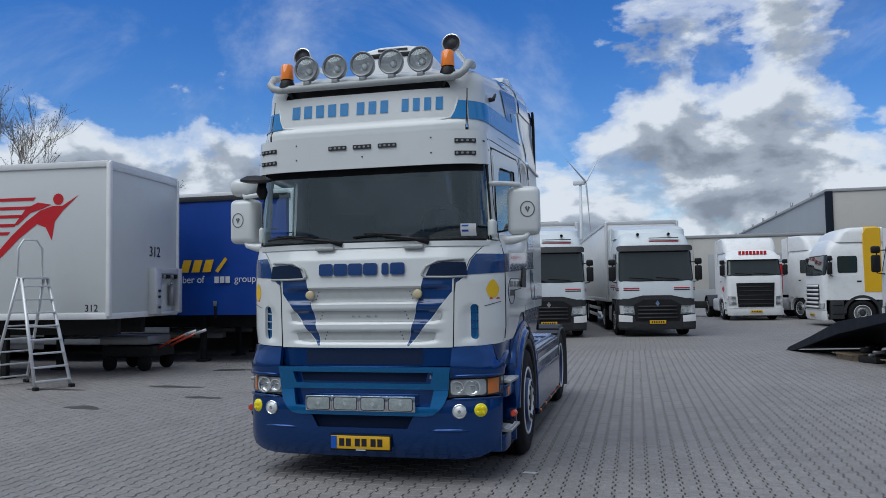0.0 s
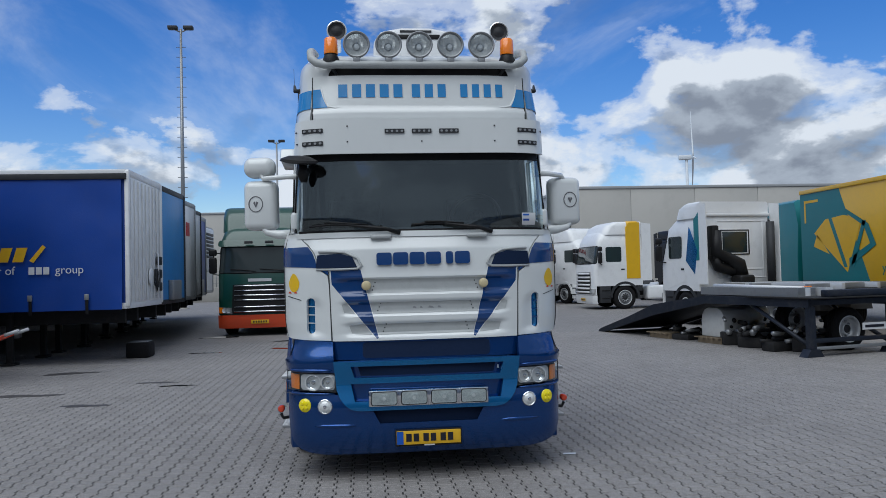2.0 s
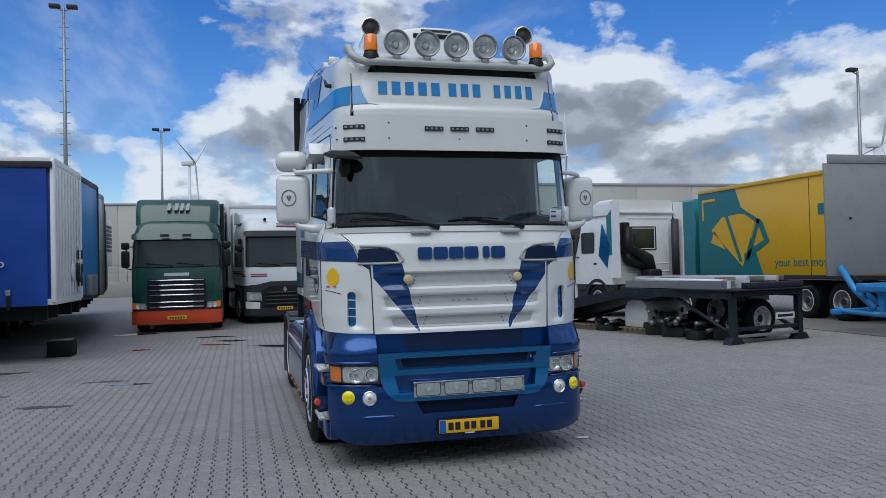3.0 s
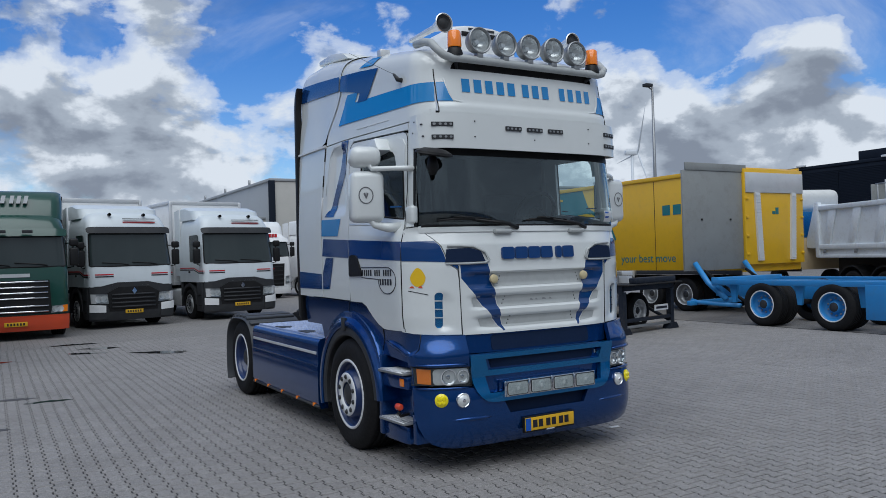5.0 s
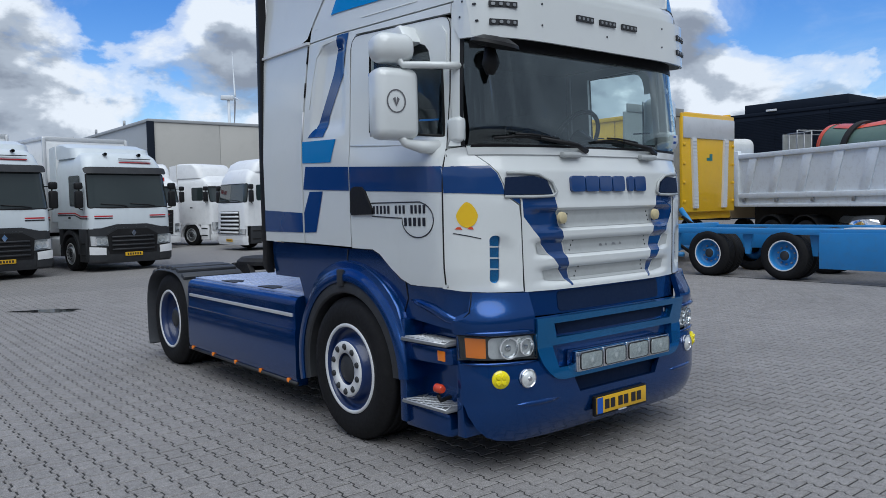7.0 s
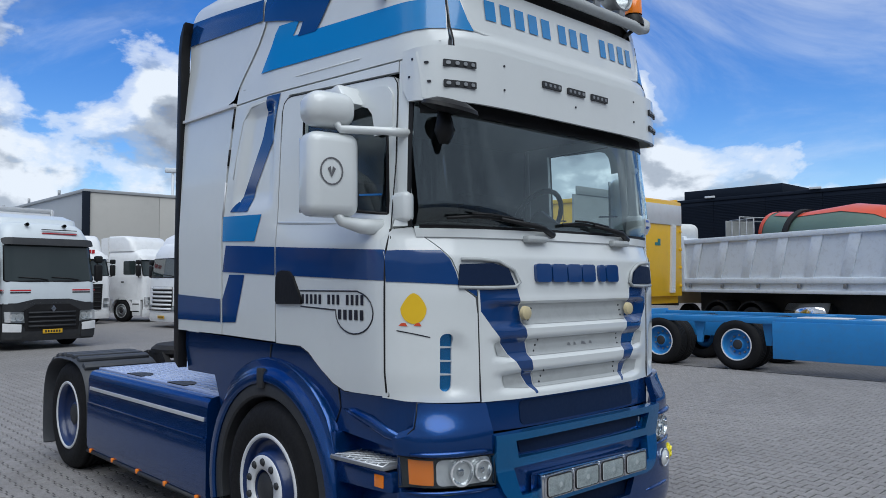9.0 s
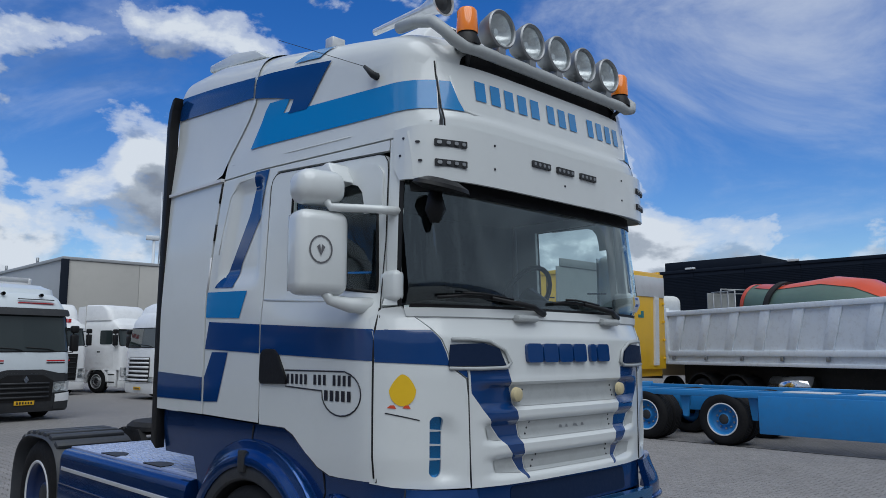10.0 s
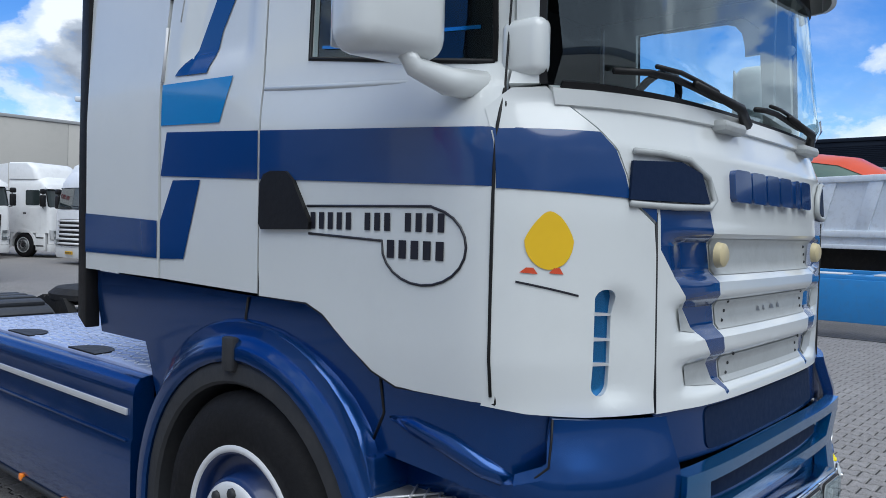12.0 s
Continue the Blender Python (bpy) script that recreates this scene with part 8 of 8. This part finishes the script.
def mast(x, y, h, label, heads=2, rungs=False):
    t = thing("light_mast", pose(x, y, 0), label, "mast", "light masts")
    pole = part("pole", tube([(0, 0, 0), (0, 0, h * 0.5), (0, 0, h)], [0.14, 0.11, 0.07], 10), M_STEEL, t)
    part("base", lathe([(0.3, 0), (0.3, 0.05), (0.16, 0.12), (0, 0.12)], 12), M_CONC, t)
    for sg in (-1, 1)[:heads]:
        part("flood_lamp", box(sg * 0.45 - 0.28, sg * 0.45 + 0.28, -0.25, 0.15, h - 0.05, h + 0.15, 0.03, m=pose(0, 0, 0, 0, 0, 0)), M_DKGREY, t, "flood lamp head")
        part("bracket", tube([(0, 0, h - 0.2), (sg * 0.45, 0, h)], 0.04, 6), M_STEEL, pole)
    if rungs:
        bm = bmesh.new()
        for k in range(22):
            z = 3.0 + k * 0.6
            tube([(-0.28, 0, z), (0.28, 0, z)], 0.02, 4, bm)
        part("climbing_rungs", bm, M_STEEL, pole)
    return t


mast(-13.4, 47.0, 16.7, "tall steel light mast with climbing rungs", 2, True)
mast(-10.4, 70.0, 13.9, "steel light mast with two flood lamps", 2)
mast(30.8, 37.0, 12.4, "steel light mast above the trailers", 1)


def turbine(angle, dist, h, spin):
    x, y = -2 + dist * math.sin(radians(angle)), dist * math.cos(radians(angle))
    t = thing("wind_turbine", pose(x, y, 0, 0, 0, 70), "distant white wind turbine", "wind turbine", "wind turbines")
    part("tower", tube([(0, 0, 0), (0, 0, h)], [1.7, 1.0], 14), M_WTUR, t)
    part("nacelle", box(-2.0, 2.0, -4.0, 6.0, h - 0.5, h + 3.2, 0.8), M_WTUR, t)
    for k in range(3):
        a = radians(spin + 120 * k)
        d = Vector((math.sin(a), 0, math.cos(a)))
        part("blade", tube([Vector((0, -5, h + 1.5)) + d * r for r in (0, 4, 12, 26, 42)], [0.5, 0.8, 0.7, 0.4, 0.1], 8), M_WTUR, t)
    return t


turbine(-3.5, 640, 86, 170)
turbine(23.4, 640, 88, 20)
turbine(44.0, 640, 80, 95)


def tree(x, y, h, seed):
    rnd = random.Random(seed)
    t = thing("bare_tree", pose(x, y, 0), "early spring tree with thin bare branches", "tree", "trees")
    bm, lf = bmesh.new(), bmesh.new()

    def grow(p, d, ln, r, depth):
        pts, rs = [p], [r]
        for k in range(3):
            d = (d + Vector((rnd.uniform(-1, 1), rnd.uniform(-1, 1), rnd.uniform(-0.2, 0.6))) * 0.16).normalized()
            p = p + d * ln / 3
            pts.append(p)
            rs.append(r * (1 - 0.18 * (k + 1)))
        tube(pts, rs, 5 if depth < 2 else 3, bm, caps=False)
        if depth >= 5:
            for k in range(4):
                q = pts[rnd.randint(1, 3)] + Vector((rnd.uniform(-.3, .3), rnd.uniform(-.3, .3), rnd.uniform(-.2, .3)))
                s = rnd.uniform(0.05, 0.12)
                vs = [lf.verts.new(q + Vector((rnd.uniform(-s, s), rnd.uniform(-s, s), rnd.uniform(-s, s)))) for _ in range(3)]
                lf.faces.new(vs)
            return
        for k in range(rnd.randint(3, 4)):
            nd = (d + Vector((rnd.uniform(-1, 1), rnd.uniform(-1, 1), rnd.uniform(-0.1, 0.8))) * 0.62).normalized()
            grow(pts[rnd.randint(1, 3)], nd, ln * rnd.uniform(0.6, 0.82), max(0.022, rs[-1] * 0.62), depth + 1)

    grow(Vector((0, 0, 0)), Vector((0, 0, 1)), h * 0.34, h * 0.014, 0)
    part("trunk", bm, M_BARK, t, "trunk with thin branches")
    part("crown", lf, M_LEAF, t, "sparse buds")


tree(-58.5, 62.0, 26.0, 3)
tree(-63.5, 58.0, 25.0, 8)
tree(-52.0, 66.0, 17.0, 5)
tree(-47.0, 69.0, 15.5, 9)

# fence at the far left end
fc = thing("fence", pose(-30, 60, 0), "low pale wall and mesh fence", "fence")
part("wall", box(0, 28, 0, 0.2, 0, 1.1, 0.02), M_CONC, fc, "low concrete wall")
for k in range(15):
    part("post", tube([(k * 2, 0.1, 1.1), (k * 2, 0.1, 2.4)], 0.03, 6), M_STEEL, fc)
for z in (1.4, 1.8, 2.3):
    part("wire", tube([(0, 0.1, z), (28, 0.1, z)], 0.012, 4), M_STEEL, fc)

# ladder, trolley and small things on the paving
ld = thing("step_ladder", Matrix.Translation((-10.6, 11.93, 0)) @ Matrix.Rotation(radians(-20), 4, "Z"), "aluminium step ladder with hand rail", "ladder")
for sg in (-1, 1):
    y = sg * 0.26
    part("stile", tube([(0.72, y * 1.25, 0.0), (0.06, y * 0.9, 1.95)], 0.035, 6), M_ALU, ld, "aluminium stile")
    part("rear_stile", tube([(-0.80, y * 1.25, 0.0), (-0.06, y * 0.9, 1.95)], 0.03, 6), M_ALU, ld)
    part("foot", box(0.68, 0.78, y * 1.25 - 0.04, y * 1.25 + 0.04, 0.0, 0.06, 0.01), M_BLACK, ld)
    part("foot", box(-0.86, -0.76, y * 1.25 - 0.04, y * 1.25 + 0.04, 0.0, 0.06, 0.01), M_BLACK, ld)
    part("spreader", tube([(0.35, y, 1.05), (-0.35, y, 1.05)], 0.012, 5), M_STEEL, ld)
for k in range(8):
    f = (k + 0.6) / 8.2
    x, hw = 0.72 - 0.66 * f, 0.26 * (1.25 - 0.35 * f)
    part("tread", box(x - 0.06, x + 0.05, -hw, hw, 1.95 * f - 0.015, 1.95 * f + 0.015, 0.005), M_ALU, ld, "flat tread")
    x2 = -0.80 + 0.74 * f
    part("rear_tread", box(x2 - 0.04, x2 + 0.05, -hw, hw, 1.95 * f - 0.012, 1.95 * f + 0.012, 0.005), M_ALU, ld)
part("platform", box(-0.14, 0.14, -0.25, 0.25, 1.94, 1.98, 0.01), M_ALU, ld)
part("hand_rail", tube([(-0.1, -0.22, 1.96), (-0.1, -0.22, 2.5), (-0.1, -0.12, 2.66), (-0.1, 0.12, 2.66), (-0.1, 0.22, 2.5), (-0.1, 0.22, 1.96)], 0.02, 8), M_ALU, ld, "hand rail hoop")

tr = thing("battery_trolley", Matrix.Translation((-10.5, 15.0, 0)), "low dark trolley with a grey lid and handles", "trolley")
part("bed", box(-0.7, 0.55, -0.4, 0.4, 0.30, 0.52, 0.02), M_FRAME, tr)
part("lid", box(-0.75, 0.45, -0.42, 0.42, 0.55, 0.74, 0.03), M_STEEL, tr, "grey lid")
for x in (-0.5, 0.35):
    for y in (-0.4, 0.4):
        part("wheel", lathe([(0, -0.05), (0.12, -0.05), (0.16, -0.03), (0.16, 0.03), (0.12, 0.05), (0, 0.05)], 16, Matrix.Translation((x, y, 0.16)) @ TURN_Y), M_RUBBER, tr)
for y in (-0.2, 0.2):
    hd = part("handle", tube([(0.5, y, 0.45), (0.8, y, 0.6), (1.25, y, 0.78)], 0.025, 6), M_REDL, tr, "red handle bar")
    part("grip", tube([(1.2, y, 0.76), (1.45, y, 0.84)], 0.032, 8), M_WHEELW, hd)
pr = thing("support_block", pose(-7.75, 17.8, 0), "dark rubber support block on the paving", "block")
part("block", box(-0.25, 0.25, -0.25, 0.25, 0, 0.34, 0.04), M_RUBBER, pr)
part("plate", box(-0.2, 0.2, -0.2, 0.2, 0.34, 0.36, 0.005), M_STEEL, pr)
chip = thing("paper_scrap", pose(-0.91, 6.93, 0.004), "small white paper scrap on the paving", "litter")
part("paper", prism([(-0.06, -0.02), (0.05, -0.03), (0.07, 0.02), (-0.05, 0.03)], "z", 0.002, 0.006), M_WHEELW, chip)


# ---- wet and oily marks ----
M_WATER = surface("puddle_water", (0.020, 0.021, 0.022), 0.03, vary=0.2, dirt=0.0, bump=0.0, spec=0.9)
M_OIL = surface("oil_stain", (0.055, 0.052, 0.05), 0.55, vary=0.3, scale=4, dirt=0.3, bump=0.05)


def blot(name, x, y, rx, ry, seed, mt, label, category, ang=0.0):
    rnd = random.Random(seed)
    ph = [rnd.uniform(0, 6.28) for _ in range(5)]
    pts = []
    for k in range(48):
        a = 2 * math.pi * k / 48
        r = 1 + 0.22 * math.sin(2 * a + ph[0]) + 0.16 * math.sin(3 * a + ph[1]) + 0.12 * math.sin(5 * a + ph[2]) + 0.08 * math.sin(9 * a + ph[3])
        pts.append((rx * r * math.cos(a), ry * r * math.sin(a)))
    t = thing(name, pose(x, y, 0, 0, 0, ang), label, category, kind="")
    part("film", prism(pts, "z", 0.0005, 0.0035), mt, t)
    return t


for k, (x, y, rx, ry, ang) in enumerate(((-3.35, 17.75, 0.50, 0.24, -27), (-4.70, 18.75, 0.32, 0.16, -20), (-4.3, 19.6, 0.42, 0.16, -10), (-6.40, 18.25, 0.34, 0.12, 0), (-4.74, 21.0, 0.40, 0.14, 5), (-5.76, 12.72, 0.24, 0.08, 0), (-6.9, 23.0, 0.6, 0.25, 0))):
    blot("puddle", x, y, rx, ry, 40 + k, M_WATER, "shallow rain puddle on the block paving", "puddle", ang)
for k, (x, y, rx, ry) in enumerate(((-9.8, 11.6, 0.5, 0.10), (-7.8, 9.8, 0.28, 0.14), (-8.25, 15.0, 0.45, 0.16), (-7.9, 12.2, 0.5, 0.12), (-6.2, 13.2, 0.3, 0.08), (-6.6, 11.0, 0.3, 0.1))):
    blot("oil_stain", x, y, rx, ry, 60 + k, M_OIL, "dark oily stain on the block paving", "stain")

# ---- paving blocks ----
BL, BW, AMP = 0.177, 0.135, 0.0115
bm = bmesh.new()
bm.faces.new([bm.verts.new(p) for p in ((-13, 1.0, -0.0048), (9, 1.0, -0.0048), (9, 20.68, -0.0048), (-13, 20.68, -0.0048))])
tagged(link("joint_bed", bm, M_SAND), "dark sand in the paving joints", "sand", kind="structure")


def block_outline(gap, inset):
    """A bone-shaped block: wide at both ends and narrow at the waist, so that shifted columns lock together."""
    g = gap / 2 + inset
    put = [(1, 0.0), (1, 0.19), (-1, 0.31), (-1, 0.69), (1, 0.81), (1, 1.0)]
    side = [(BW / 2 + AMP * q - g, min(max(f * BL, g), BL - g)) for q, f in put]
    return [(BW / 2 + x, y) for x, y in side] + [(BW / 2 - x, y) for x, y in side[::-1]]


TOP, LOW = block_outline(0.010, 0.004), block_outline(0.010, 0.0)
verts = [(x, y, 0.0) for x, y in TOP] + [(x, y, -0.0058) for x, y in LOW]
nb = len(TOP)
faces = [tuple(range(nb))] + [(k, nb + k, nb + (k + 1) % nb, (k + 1) % nb) for k in range(nb)]
NEAR = (-5.25, -3.75, 4.0, 8.95)


def block_rows():
    """Places of the blocks, column by column, every other column shifted half a length."""
    for i in range(int(22 / BW)):
        x = -13 + i * BW
        for j in range(int(20 / BL)):
            yield x, 1.0 + j * BL - (BL / 2 if i % 2 else 0.0)


near_mesh = bpy.data.meshes.new("paving_block")
near_mesh.from_pydata(verts, [], faces)
near_mesh.materials.append(M_BLOCK)
rest_v, rest_f, placed = [], [], 0
rnd = random.Random(11)
for x, y in block_rows():
    dz, tx, ty = rnd.uniform(-0.0015, 0.001), rnd.uniform(-0.012, 0.012), rnd.uniform(-0.008, 0.008)
    if NEAR[0] < x < NEAR[1] and NEAR[2] < y < NEAR[3] and placed < 300:
        ob = new("paving_block", near_mesh)
        ob.parent = ground
        ob.matrix_basis = Matrix.Translation((x, y, dz)) @ Euler((ty, tx, 0)).to_matrix().to_4x4()
        placed += 1
    else:
        b0 = len(rest_v)
        rest_v += [(x + a, y + b, c + dz + (a - BW / 2) * -tx + (b - BL / 2) * ty) for a, b, c in verts]
        rest_f += [tuple(b0 + q for q in fc) for fc in faces]
rest_mesh = bpy.data.meshes.new("paving_blocks")
rest_mesh.from_pydata(rest_v, [], rest_f)
rest_mesh.materials.append(M_BLOCK)
rest = new("paving_blocks", rest_mesh)
rest.parent = ground
tagged(rest, "grey zigzag concrete paving blocks", kind="stuff")
